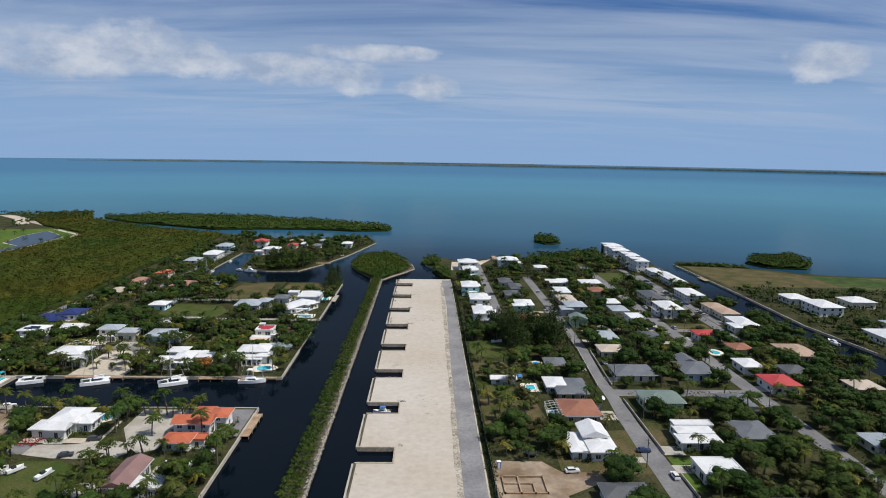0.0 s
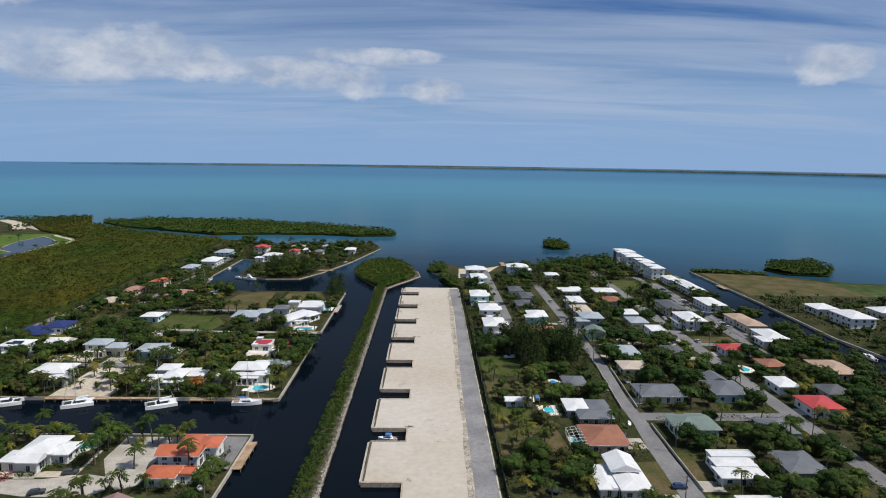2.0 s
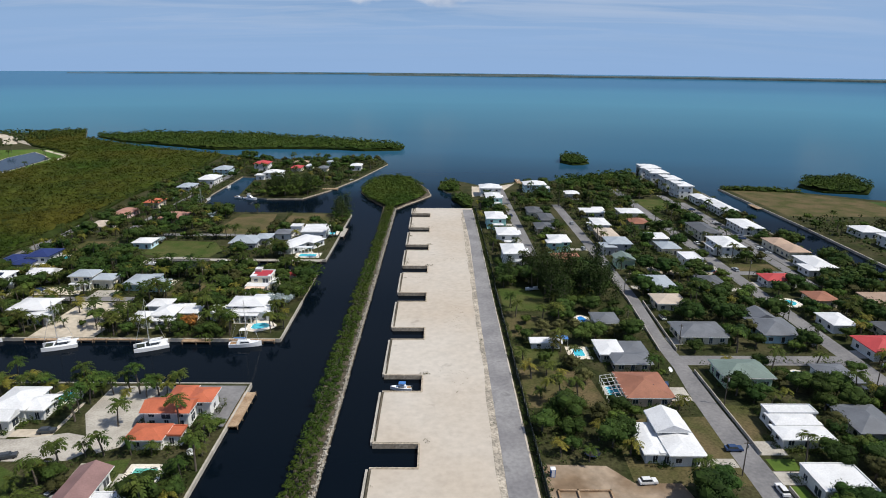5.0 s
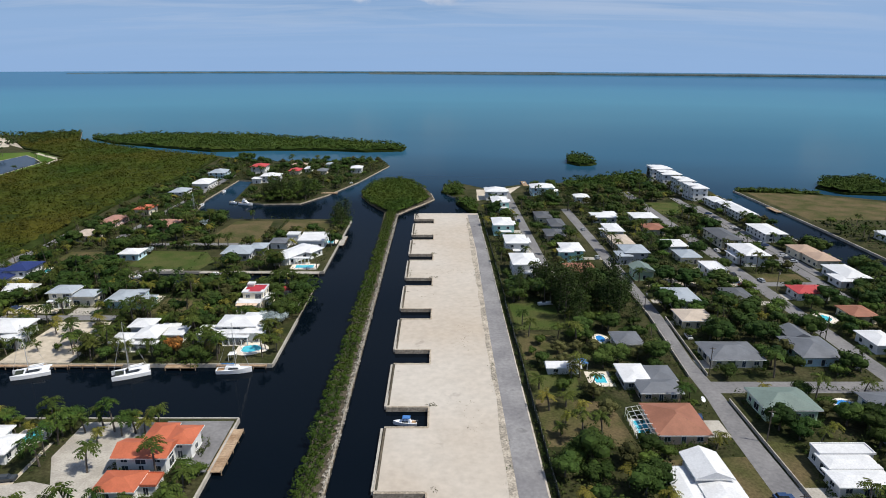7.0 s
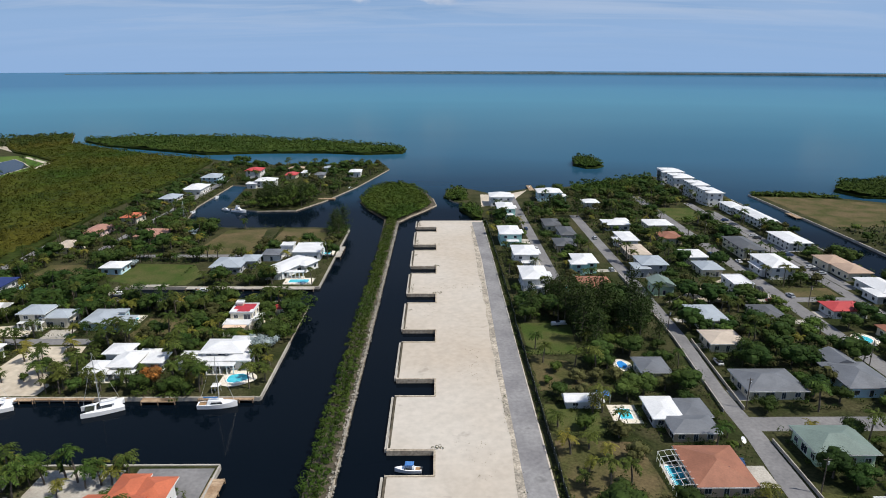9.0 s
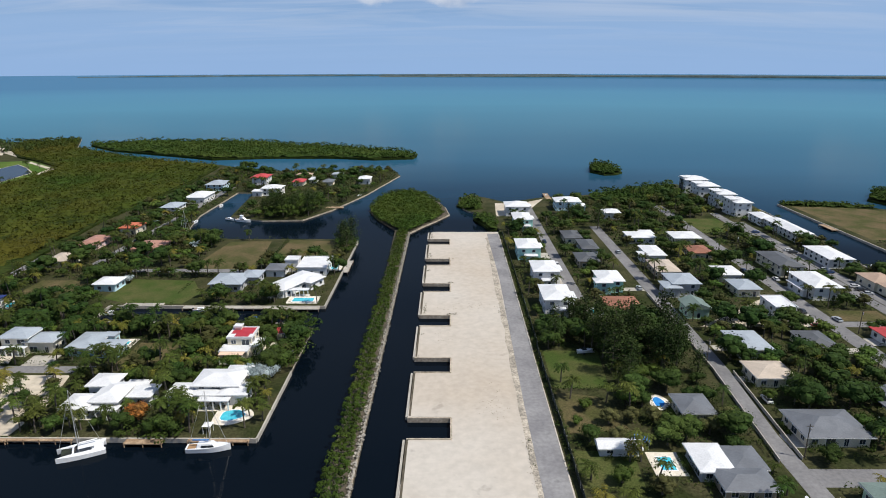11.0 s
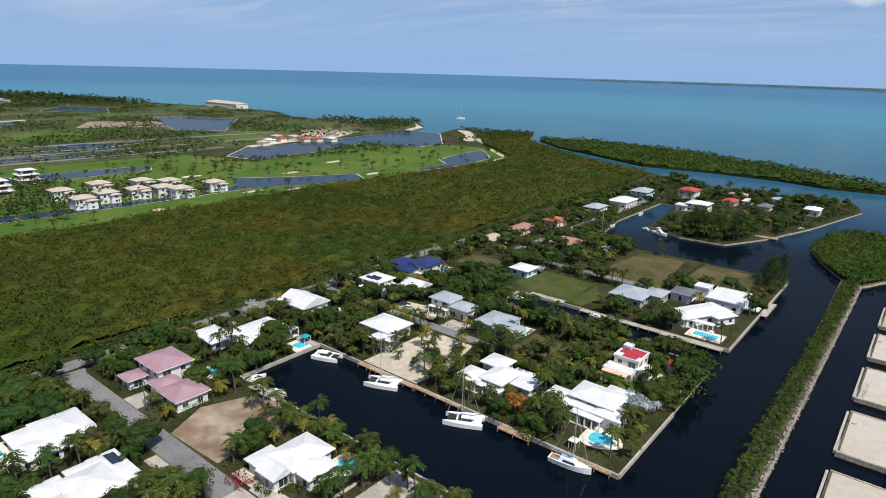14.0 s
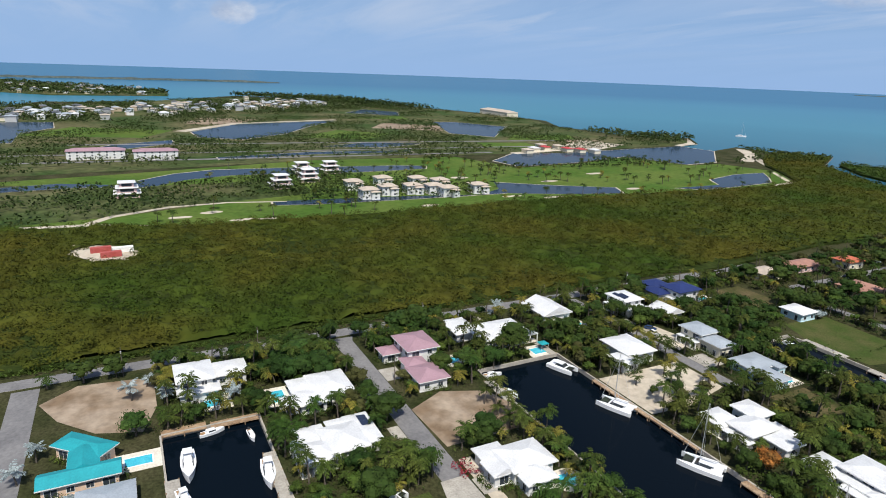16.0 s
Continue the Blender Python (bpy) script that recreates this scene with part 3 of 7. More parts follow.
def window_mesh(w, h, material):
    key = (w, h, material)
    if key not in _win:
        bm = bmesh.new()
        if material == "trim":
            for a in (((-w / 2 - .1, -.06, -h / 2 - .1), (w / 2 + .1, .06, -h / 2)), ((-w / 2 - .1, -.06, h / 2), (w / 2 + .1, .06, h / 2 + .1)), ((-w / 2 - .1, -.06, -h / 2), (-w / 2, .06, h / 2)),
                      ((w / 2, -.06, -h / 2), (w / 2 + .1, .06, h / 2)), ((-.03, -.05, -h / 2), (.03, .05, h / 2))):
                box(bm, *a[0], *a[1])
        else:
            box(bm, -w / 2, -.03, -h / 2, w / 2, .03, h / 2)
        me = bpy.data.meshes.new("window")
        bm.to_mesh(me)
        bm.free()
        me.materials.append(M[material])
        _win[key] = me
    return _win[key]


def far_window(w, h):
    """Frame and glass in one mesh, for houses farther off."""
    key = (w, h, "both")
    if key not in _win:
        bm = bmesh.new()
        box(bm, -w / 2 - .12, -.05, -h / 2 - .12, w / 2 + .12, .05, h / 2 + .12)
        back = len(bm.faces)
        box(bm, -w / 2, -.08, -h / 2, w / 2, .08, h / 2)
        for f in list(bm.faces)[back:]:
            f.material_index = 1
        me = bpy.data.meshes.new("window")
        bm.to_mesh(me)
        bm.free()
        me.materials.append(M["trim"])
        me.materials.append(M["glass"])
        _win[key] = me
    return _win[key]


def roof_mesh(w, d, kind, over=0.6, thick=0.22, rise=None):
    """A roof with eaves over a plan w by d, its lower edge at z 0."""
    bm = bmesh.new()
    a, b = w / 2 + over, d / 2 + over
    if kind == "flat":
        box(bm, -a, -b, 0, a, b, thick + 0.1)
        for q in ((-a, -b, thick + .1, a, -b + .25, thick + .35), (-a, b - .25, thick + .1, a, b, thick + .35), (-a, -b + .25, thick + .1, -a + .25, b - .25, thick + .35), (a - .25, -b + .25, thick + .1, a, b - .25, thick + .35)):
            box(bm, *q)
        return bm
    s = min(a, b)
    top = (rise if rise is not None else 2 * s * ROOF_RISE[kind]) + thick
    low = [bm.verts.new(p) for p in ((-a, -b, 0), (a, -b, 0), (a, b, 0), (-a, b, 0))]
    mid = [bm.verts.new(p) for p in ((-a, -b, thick), (a, -b, thick), (a, b, thick), (-a, b, thick))]
    inset = s if kind != "gable" else 0.0
    if a >= b:
        r = [bm.verts.new((-a + inset, 0, top)), bm.verts.new((max(a - inset, -a + inset + 0.01), 0, top))]
        sides = ((mid[0], mid[1], r[1], r[0]), (mid[2], mid[3], r[0], r[1]), (mid[1], mid[2], r[1]), (mid[3], mid[0], r[0]))
    else:
        r = [bm.verts.new((0, -b + inset, top)), bm.verts.new((0, max(b - inset, -b + inset + 0.01), top))]
        sides = ((mid[1], mid[2], r[1], r[0]), (mid[3], mid[0], r[0], r[1]), (mid[0], mid[1], r[0]), (mid[2], mid[3], r[1]))
    for f in sides:
        bm.faces.new(f)
    bm.faces.new(low[::-1])
    for i in range(4):
        bm.faces.new((low[i], low[(i + 1) % 4], mid[(i + 1) % 4], mid[i]))
    return bm


def house(label, roof, wall, *blocks, name="house", rot=0.0, windows=True, spacing=3.4):
    """blocks: (x, y, width, depth, eave height, roof kind[, turn]); the first one gives the base."""
    blocks = [tuple(b) + (0.0,) * (7 - len(b)) for b in blocks]
    x0, y0 = blocks[0][0], blocks[0][1]
    far = y0 > 60 or x0 > 120 or x0 < -200
    if far:
        spacing = max(spacing, 4.2)
    elif y0 < 60:
        BORDERS.extend((x, y, w, d, turn) for x, y, w, d, h, kind, turn in blocks)
    root = tagged(new(name), label, "house")
    root.matrix_world = pose(x0, y0, 1.0, 0, 0, rot)
    for i, (x, y, w, d, h, kind, turn) in enumerate(blocks):
        place = pose(x - x0, y - y0, 0, 0, 0, turn)
        bm = bmesh.new()
        box(bm, -w / 2, -d / 2, -0.6, w / 2, d / 2, h + 0.02 * i)
        box(bm, -w / 2 - .12, -d / 2 - .12, -0.6, w / 2 + .12, d / 2 + .12, 0.25 + 0.01 * i)
        bm.transform(place)
        part("wall", bm, M["w_" + wall], root)
        bm = roof_mesh(w, d, kind, 0.3 if kind == "flat" else 0.85)
        bmesh.ops.translate(bm, verts=bm.verts, vec=(0, 0, h + 0.02 * i))
        bm.transform(place)
        part("roof", bm, M["r_" + roof], root)
        if windows and not far and kind != "flat":
            a, b = w / 2 + 0.85, d / 2 + 0.85
            bm = bmesh.new()
            for q in ((-a - .03, -b - .03, a + .03, -b + .02), (-a - .03, b - .02, a + .03, b + .03), (-a - .03, -b + .02, -a + .02, b - .02), (a - .02, -b + .02, a + .03, b - .02)):
                box(bm, q[0], q[1], h + 0.02 * i - 0.10, q[2], q[3], h + 0.02 * i + 0.16)
            bm.transform(place)
            part("fascia", bm, M["trim"], root)
        r = math.hypot(w, d) / 2 if turn else 0
        keep(x - (r or w / 2), y - (r or d / 2), x + (r or w / 2), y + (r or d / 2), 1.0)
        if not windows:
            continue
        storeys = max(1, round(h / 3.0))
        for s in range(storeys):
            zc = 1.55 + s * h / storeys
            for side in range(4):
                span, off = (w, d / 2) if side % 2 == 0 else (d, w / 2)
                count = max(1, int(span / spacing))
                for k in range(count):
                    u = (k + 0.5) / count * span - span / 2
                    door = s == 0 and side == 0 and k == count // 2
                    wide = not door and not far and (k + side + i) % 3 == 1
                    px, py, rz = ((u, -off, 0), (off, u, 90), (-u, off, 180), (-off, -u, -90))[side]
                    zz = 1.2 if door else 1.35 + s * h / storeys if wide else zc
                    at = place @ Vector((px, py, 0))
                    if any(abs(x0 + at[0] - bl[0]) < bl[2] / 2 and abs(y0 + at[1] - bl[1]) < bl[3] / 2 and bl[4] > zz for j, bl in enumerate(blocks) if j != i):
                        continue
                    size = (1.1, 2.2) if door else (2.4, 2.0) if wide else (1.5, 1.3)
                    ob = new("door" if door else "window", far_window(*size) if far else window_mesh(*size, "trim"))
                    ob.parent = root
                    ob.matrix_basis = place @ pose(px, py, zz, 0, 0, rz)
                    if far:
                        continue
                    pane = new("pane", window_mesh(*size, "glass"))
                    pane.parent = ob
    return root


# south-west gardens
house("large bungalow with a low white roof and white walls", "white", "white", (-123.6, -101.5, 10.5, 9, 3.5, "hip"), (-126, -95.5, 12.5, 5, 3.2, "low"), (-120.5, -107.8, 7.5, 6.2, 3.1, "hip"), (-128.6, -108.2, 6, 5.5, 2.9, "low"), (-130.6, -99.5, 3, 7, 3.0, "low"))
house("white bungalow with a white hip roof beside its pool", "white", "white", (-151.5, -96.5, 13.5, 10, 3.4, "hip"), (-146.8, -103.2, 7, 7, 3.1, "low"), (-154.6, -104, 6.5, 6, 3.0, "low"), (-147, -109.5, 4.5, 4, 2.7, "flat"))
house("two-storey white house with broad white roof terraces", "white", "white", (-170, -131.5, 11, 9, 5.6, "hip"), (-163.5, -131, 4, 10, 3.2, "low"), (-173, -121.5, 8, 9, 3.4, "low"))
house("house with a bright turquoise hip roof and sandy terrace", "teal", "peach", (-134.0, -159.2, 4.6, 15, 3.2, "gable"), (-145.6, -158.6, 12.6, 4.8, 3.5, "hip", 47), (-139.4, -158.6, 7, 5, 3.35, "gable"))
house("house with a pale grey-blue roof", "lightgrey", "white", (-121, -154, 11, 10, 3.2, "hip"))
house("white hip-roofed villa beside the canal with a kidney pool", "white", "white", (-98.2, -64.5, 9, 11, 3.9, "hip"), (-92.8, -65.5, 7, 7, 3.2, "hip"), (-103, -70.6, 5.6, 6, 3.1, "low"), (-97.5, -72, 5, 5, 3.3, "gable"))
house("two-storey villa with mauve tiled roofs and white walls", "mauve", "white", (-163, -63.8, 12, 10, 6.2, "hip"), (-146.5, -67.2, 9.5, 9, 3.4, "hip"), (-155, -68, 6, 6, 3.3, "hip"), (-166, -72, 5, 5, 3.0, "hip"))
house("long white bungalow with white hip roofs at the canal head", "white", "white", (-166.6, -27.2, 11.5, 13.5, 3.4, "hip"), (-174.3, -41, 12, 8, 3.2, "hip"), (-168.5, -36.2, 8, 6, 3.3, "low"), (-162.3, -35.4, 4.5, 4.5, 3.0, "low"))
house("white gabled house with a steep white roof", "white", "white", (-176.5, -0.5, 14, 12, 3.6, "gable"))
house("two-storey white house with dark solar panels on its roof", "white", "white", (-170.5, 34, 10, 9, 5.6, "hip"), (-164, 34, 4, 10, 2.9, "low"))
house("two-storey white house with deep navy hip roofs", "navy", "white", (-180, 61, 8, 9, 4.6, "hip"), (-168.5, 64, 10, 12, 6.2, "hip"), (-173.5, 55.5, 9, 7, 4.2, "hip"))
house("small white cottage with a gabled roof", "white", "white", (-157, 44, 9, 8, 3.4, "gable"))
house("white villa with a broad white hip roof", "white", "white", (-136, 4, 13, 11, 4.2, "hip"), (-130, -3, 7, 6, 3.2, "low"))
house("two-storey cream house with a grey metal roof", "lightgrey", "cream", (-134, 36, 9, 8, 5.8, "hip"), (-126, 36, 9, 7, 4.2, "hip"))
house("low house with a pale blue-grey metal roof and rooftop pool", "lightgrey", "paleblue", (-111, 36, 8.2, 11.5, 3.2, "low"), (-102.6, 32.6, 8.5, 6.5, 3.1, "low"), (-106, 40.6, 4, 3.5, 3.0, "flat"))
house("white villa of three overlapping white roofs", "white", "white", (-84.0, -0.2, 7, 10, 3.9, "hip"), (-91.2, -4.5, 6.5, 7, 3.3, "hip"), (-76.2, 1.8, 5.4, 6, 3.2, "low"), (-89.3, 6.2, 7, 6.4, 4.2, "hip"), (-80, 5.5, 5, 4, 3.1, "low"))
house("white canal-side villa with a large white hip roof", "white", "white", (-55.5, 6.8, 12.5, 9, 4.8, "hip"), (-65, 2.2, 6.5, 7, 3.2, "hip"), (-49.8, 2.6, 7, 6, 3.5, "hip"), (-52, 12.4, 6, 5, 4.2, "hip"), (-57.5, 1.2, 7, 3, 3.3, "low"))
stucco = house("cream stucco house with a flat red roof terrace and arches", "white", "cream", (-58.3, 36.5, 8, 8.5, 5.8, "flat"), (-59, 29.8, 9, 5, 3.0, "flat"), (-52.8, 34, 3.2, 6, 3.4, "flat"), (-60.6, 39.4, 2.2, 2.2, 7.0, "flat"))
bm = bmesh.new()
box(bm, -3.6, -1.2, 6.1, 3.6, 3.8, 6.22)
box(bm, -1.8, -3.6, 6.1, 2.8, -1.2, 6.21)
part("roof_deck", bm, M["r_crimson"], stucco, "flat dark red roof deck")
house("small pool pavilion with a red roof", "red", "cream", (-46.5, 45, 5, 3.5, 2.8, "hip"))
house("long white villa with a sweeping low roof and dark veranda", "white", "white", (-55.5, 97, 9.5, 22, 3.5, "low", -28), (-48.6, 99.5, 6.5, 9, 3.3, "low", -28), (-60.5, 88, 6.5, 7, 3.2, "low"))
house("flat-roofed white house beside the channel", "white", "white", (-51.5, 122, 13.5, 17, 3.6, "flat"), (-63, 126, 6, 6, 4.2, "flat"))
house("grey shingled house with dormers", "lightgrey", "grey", (-84, 99, 13, 14, 3.4, "hip"), (-76, 105, 7, 9, 3.6, "hip"))
house("grey-roofed garage beside the white villa", "grey", "white", (-68, 116, 8, 9, 3.2, "hip"))
house("round white cottage with an eight-sided white roof", "white", "paleblue", (-136, 96.5, 9, 9, 3.2, "hip"))
house("bungalow with a terracotta hip roof", "terracotta", "peach", (-143, 152, 13, 15, 3.4, "hip"))
house("bungalow with an orange-red tile roof", "orange", "cream", (-171.5, 190, 9, 12, 4.0, "hip"))
house("long bungalow with a faded pink roof", "terracotta", "pink", (-178, 161, 9, 20, 3.2, "hip"))
house("beige roofed bungalow by the mangroves", "beige", "cream", (-176.5, 131, 10, 13, 3.2, "hip"))
house("white and grey waterfront house", "lightgrey", "white", (-170, 242, 10, 15, 4.5, "hip"))
house("long white-roofed waterfront house", "white", "white", (-166, 278, 13, 20, 4.2, "hip"))
house("pale blue waterfront house with a white roof", "lightgrey", "paleblue", (-169, 322, 13, 17, 4.6, "hip"))
house("two-storey house with a bright red hip roof", "red", "white", (-141, 344, 12, 15, 6.2, "hip"))
house("white waterfront villa with white roofs", "white", "white", (-120, 301, 14, 12, 5.4, "hip"), (-130, 297, 7, 8, 3.6, "low"))
house("small cream house with a red roof", "red", "cream", (-109, 339, 8, 13, 3.4, "hip"))
house("low white outbuilding beside the lane", "white", "white", (-100, 352, 5, 12, 3.0, "low"))
house("grey-roofed bungalow near the point", "grey", "cream", (-86, 340, 8, 12, 3.0, "hip"))
house("white pavilion with a pyramid roof on the point", "white", "white", (-57, 348, 9, 12, 4.2, "hip"))
house("low tan bungalow near the shore", "tan", "cream", (-112, 372, 12, 8, 3.0, "hip"))
house("grey-roofed cottage near the shore", "lightgrey", "white", (-84, 375, 8, 8, 3.0, "hip"))
# orange-roofed house and its neighbours
house("Mediterranean house with bright orange tile roofs", "orange", "white", (-54.8, -69.3, 11.5, 6.4, 4.6, "gable"), (-54.2, -62.6, 5, 7.5, 4.4, "hip"), (-48.0, -63.4, 5.4, 6.6, 4.5, "hip"), (-56.2, -79.4, 8.0, 6.0, 3.0, "hip"), (-50.2, -78.5, 4.5, 4, 2.7, "flat"))
house("bungalow with a faded mauve-brown gable roof", "dusk", "white", (-61.5, -102.5, 6.2, 15, 3.6, "gable"))
house("white flat-roofed garden wing of the gabled bungalow", "white", "white", (-53.9, -106.5, 8.2, 7, 3.0, "flat"))
# east of the cleared strip
house("white house with stepped flat white roofs", "white", "white", (77.4, -81.5, 7.6, 14, 3.3, "low"), (70.2, -81, 4.6, 12.5, 2.8, "low"), (76.6, -76, 7.2, 8.5, 4.5, "gable"), (72.8, -86, 3, 3.5, 2.7, "flat"))
house("white house with broad flat white roofs", "white", "white", (112.8, -68.6, 13, 3.8, 3.7, "flat"), (111.6, -72.8, 11, 4.4, 3.4, "low"), (111.2, -78.2, 12.4, 5.6, 2.8, "low"))
house("white flat-roofed house beside the street", "white", "white", (109, -97, 12, 10, 3.0, "flat"))
house("brown-roofed bungalow with a screened pool", "brown", "peach", (77.5, -54, 12.5, 14, 3.0, "hip"))
house("pale green house with a grey-green hip roof", "green", "palegreen", (111, -44.8, 14, 11, 3.6, "hip"))
house("bungalow with a grey shingle roof", "grey", "white", (132, -72, 11, 13, 3.0, "hip"))
house("bungalow with a grey hip roof and blue pool slide", "grey", "cream", (139.5, -46.5, 9, 11, 3.0, "hip"))
house("grey hip-roofed bungalow behind a hedge", "grey", "cream", (110.5, -13.5, 16, 12, 3.0, "hip"))
house("grey-blue roofed bungalow with two wings", "grey", "paleblue", (138.5, -11, 13, 15, 3.2, "hip"), (139, -0.5, 7, 8, 3.4, "gable"))
house("bungalow with a white and grey metal roof", "white", "grey", (74, -28.5, 7, 10, 3.0, "low"))
house("weathered bungalow with a grey roof", "grey", "tan", (79, -36.5, 11, 7, 2.9, "hip"), (82, -28.5, 7, 8, 2.9, "low"))
house("small grey-roofed bungalow beside a blue pool", "grey", "cream", (79, -4.5, 8, 9, 3.4, "hip"))
house("long low white shed", "white", "white", (54, -22.2, 9.5, 3.2, 2.4, "gable"), name="shed")
house("bungalow with a beige shingle roof", "beige", "cream", (110, 16, 11, 10, 3.2, "hip"))
house("bungalow with a pale grey metal roof", "lightgrey", "white", (113, 37, 10, 14, 3.4, "low"))
house("long bungalow with a bright red roof", "red", "white", (169, 43.5, 13, 9, 3.2, "hip"))
house("bungalow with a dark red-brown roof", "brown", "cream", (174, 20, 9, 10, 3.2, "hip"))
house("white metal-roofed house among trees", "white", "white", (165.5, -4.5, 8, 11, 3.4, "hip"))
house("house with a bright pink-red metal roof", "red", "white", (167, -26.5, 11, 12, 3.6, "hip"))
house("bungalow with a tan roof near the canal", "tan", "cream", (199, 15, 13, 18, 3.2, "hip"))
house("grey-roofed bungalow among trees", "slate", "cream", (136.5, 38, 9, 13, 3.2, "hip"))
house("dark-roofed bungalow by the street", "slate", "grey", (77, -110.5, 12, 7, 3.0, "hip"))
for x, y, w, d, c in ((55.5, 238, 14, 14, "white"), (55.2, 205, 9.4, 17, "aqua"), (51.3, 146, 10, 16.5, "aqua"), (54.6, 109, 10.2, 15, "white"), (54.2, 75.5, 10.2, 16.5, "white")):
    house("new two-storey house with a white metal hip roof and pale walls", "white", c, (x, y, w, d, 6.2, "hip"), (x + w / 2 - 1.5, y - d * 0.2, 5.5, 6, 6.3, "hip"), (x + 1, y - d / 2 - 1.5, 5, 3, 3.0, "low"))
house("pale blue waterfront house with a white metal roof", "white", "paleblue", (91, 253, 16, 14, 6.0, "hip"), (98, 248, 8, 8, 3.6, "hip"))
house("small white house with a hip roof", "white", "white", (114.5, 228, 9, 10, 4.0, "hip"))
house("white-roofed bungalow beside the street", "white", "white", (116.5, 173.5, 13.5, 12, 3.4, "low"), (122, 180, 6, 7, 3.2, "low"))
house("white-roofed bungalow beside the lane", "white", "cream", (140.6, 173, 13.5, 13.5, 3.4, "low"))
house("white house with a flat white roof", "white", "white", (113.6, 142, 8, 17, 3.8, "low"), (108.5, 138, 4, 7, 3.2, "low"))
house("bungalow with a tan shingle roof", "beige", "tan", (111.4, 118.6, 9.6, 17, 3.4, "hip"))
house("two-storey grey house with a grey roof", "lightgrey", "grey", (111, 94.5, 11, 13, 5.4, "hip"), (105, 90, 6, 8, 4.2, "hip"))
house("pale green cottage with a green metal gable", "green", "palegreen", (107, 68, 8, 9, 4.2, "gable"))
house("aqua house with a white metal roof", "white", "aqua", (81, 98.5, 9.5, 13.5, 5.2, "hip"), (77, 92, 6, 5, 5.3, "hip"))
house("bungalow with a dark grey roof and tan walls", "slate", "tan", (78.6, 132, 9, 14, 3.4, "hip"))
house("bungalow with a dark shingle roof", "slate", "grey", (84, 155, 7.5, 17, 3.2, "hip"))
house("dark-roofed bungalow among trees", "slate", "cream", (79.2, 174.5, 8.5, 15, 3.2, "hip"))
house("brown-roofed bungalow with a small pool", "brown", "tan", (80, 72.5, 12, 12.5, 2.9, "low"))
house("low bungalow with a maroon roof", "brown", "cream", (138, 146, 10, 13, 3.2, "hip"))
house("white-roofed house on the corner", "white", "white", (137.5, 111, 9, 12, 3.6, "low"))
house("grey-roofed bungalow behind the white house", "lightgrey", "cream", (137, 93, 9, 12, 3.4, "hip"))
house("two-storey white house with roof terrace", "white", "white", (138.5, 67, 8, 12, 5.6, "flat"))
house("large two-storey white house with a white hip roof", "white", "white", (167, 93, 11, 20, 5.6, "hip"), (161.5, 93, 4, 12, 3.0, "low"))
house("long two-storey grey-roofed apartment row", "slate", "cream", (168, 124, 10, 24, 5.0, "hip"))
house("white waterfront house with white roofs", "white", "white", (198, 136, 11, 22, 4.6, "low"))
house("white waterfront terrace with white roofs", "white", "white", (205, 188, 9, 36, 4.8, "hip"))
house("white waterfront house near the canal mouth", "white", "white", (203, 214, 8, 16, 4.6, "hip"))
house("waterfront house with tan tiled roofs", "tan", "cream", (198.5, 100, 10, 12, 4.0, "hip"), (199.5, 87, 10, 13, 3.8, "hip"))
house("white waterfront house with a white metal roof", "white", "white", (198, 65, 10, 18, 3.8, "hip"), (192, 58, 6, 9, 3.2, "low"))
house("white house across the canal", "white", "white", (265, 128, 13, 14, 3.8, "hip"))
house("two-storey white house across the canal", "white", "white", (266, 100, 14, 20, 5.8, "hip"), (274, 108, 8, 9, 3.6, "low"))
house("white house with a broad roof across the canal", "white", "cream", (300, 118, 16, 14, 4.2, "hip"))
house("grey-roofed house across the canal", "lightgrey", "white", (285, 60, 14, 14, 4.2, "hip"))
house("white house behind the side canal", "white", "white", (262, 40, 12, 18, 4.2, "hip"))
house("white house among palms across the canal", "white", "white", (330, 110, 14, 12, 4.2, "hip"))
for x, y, w, d, h in ((197, 310, 16, 14, 10.5), (197, 288, 14, 16, 10.0), (199, 262, 11, 16, 9.5), (199, 238, 10, 17, 9.0)):
    house("three-storey white waterfront apartment block with balconies", "white", "white", (x, y, w, d, h, "hip"), (x - 4, y + 2, w * 0.5, d * 0.6, h + 1.2, "low"), name="apartment_block", spacing=3.0)
for x, y in ((200, -30), (202, -58), (172, -80), (196, -95), (120, -120), (182, -12)):
    house("low bungalow with a grey roof among trees", random.choice(("grey", "slate", "lightgrey", "beige")), "cream", (x, y, random.uniform(9, 11), random.uniform(9, 11), 3.1, "hip"))


# ---- mangroves and woods ----
M["hedgeleaf"] = mat("spit_thicket_leaves", (0.0286, 0.0534, 0.0083), (0.0449, 0.0625, 0.0104), 0.04, 0.8, 0.2, 0.3, island=0.22, spec=0.06)
rng = np.random.default_rng(7)


def leaf_cards(centres, size, spread_up=0.5, out=None):
    """Small tilted leaf patches at the centres (n x 3); returns vertices and quads."""
    n = len(centres)
    up = rng.normal(size=(n, 3)) * spread_up
    if out is None:
        up[:, 2] += 1.0
    else:
        up += out * 1.5
    up /= np.linalg.norm(up, axis=1)[:, None]
    w = rng.normal(size=(n, 3))
    u = np.cross(up, w)
    u /= np.linalg.norm(u, axis=1)[:, None] + 1e-9
    v = np.cross(up, u)
    s = (size * rng.uniform(0.6, 1.3, n))[:, None]
    a, b = u * s * 0.5, v * s * 0.36
    verts = np.stack([centres - a, centres - b * 1.1, centres + a * 0.9, centres + b], 1).reshape(-1, 3)
    faces = np.arange(4 * n).reshape(n, 4)
    return verts, faces


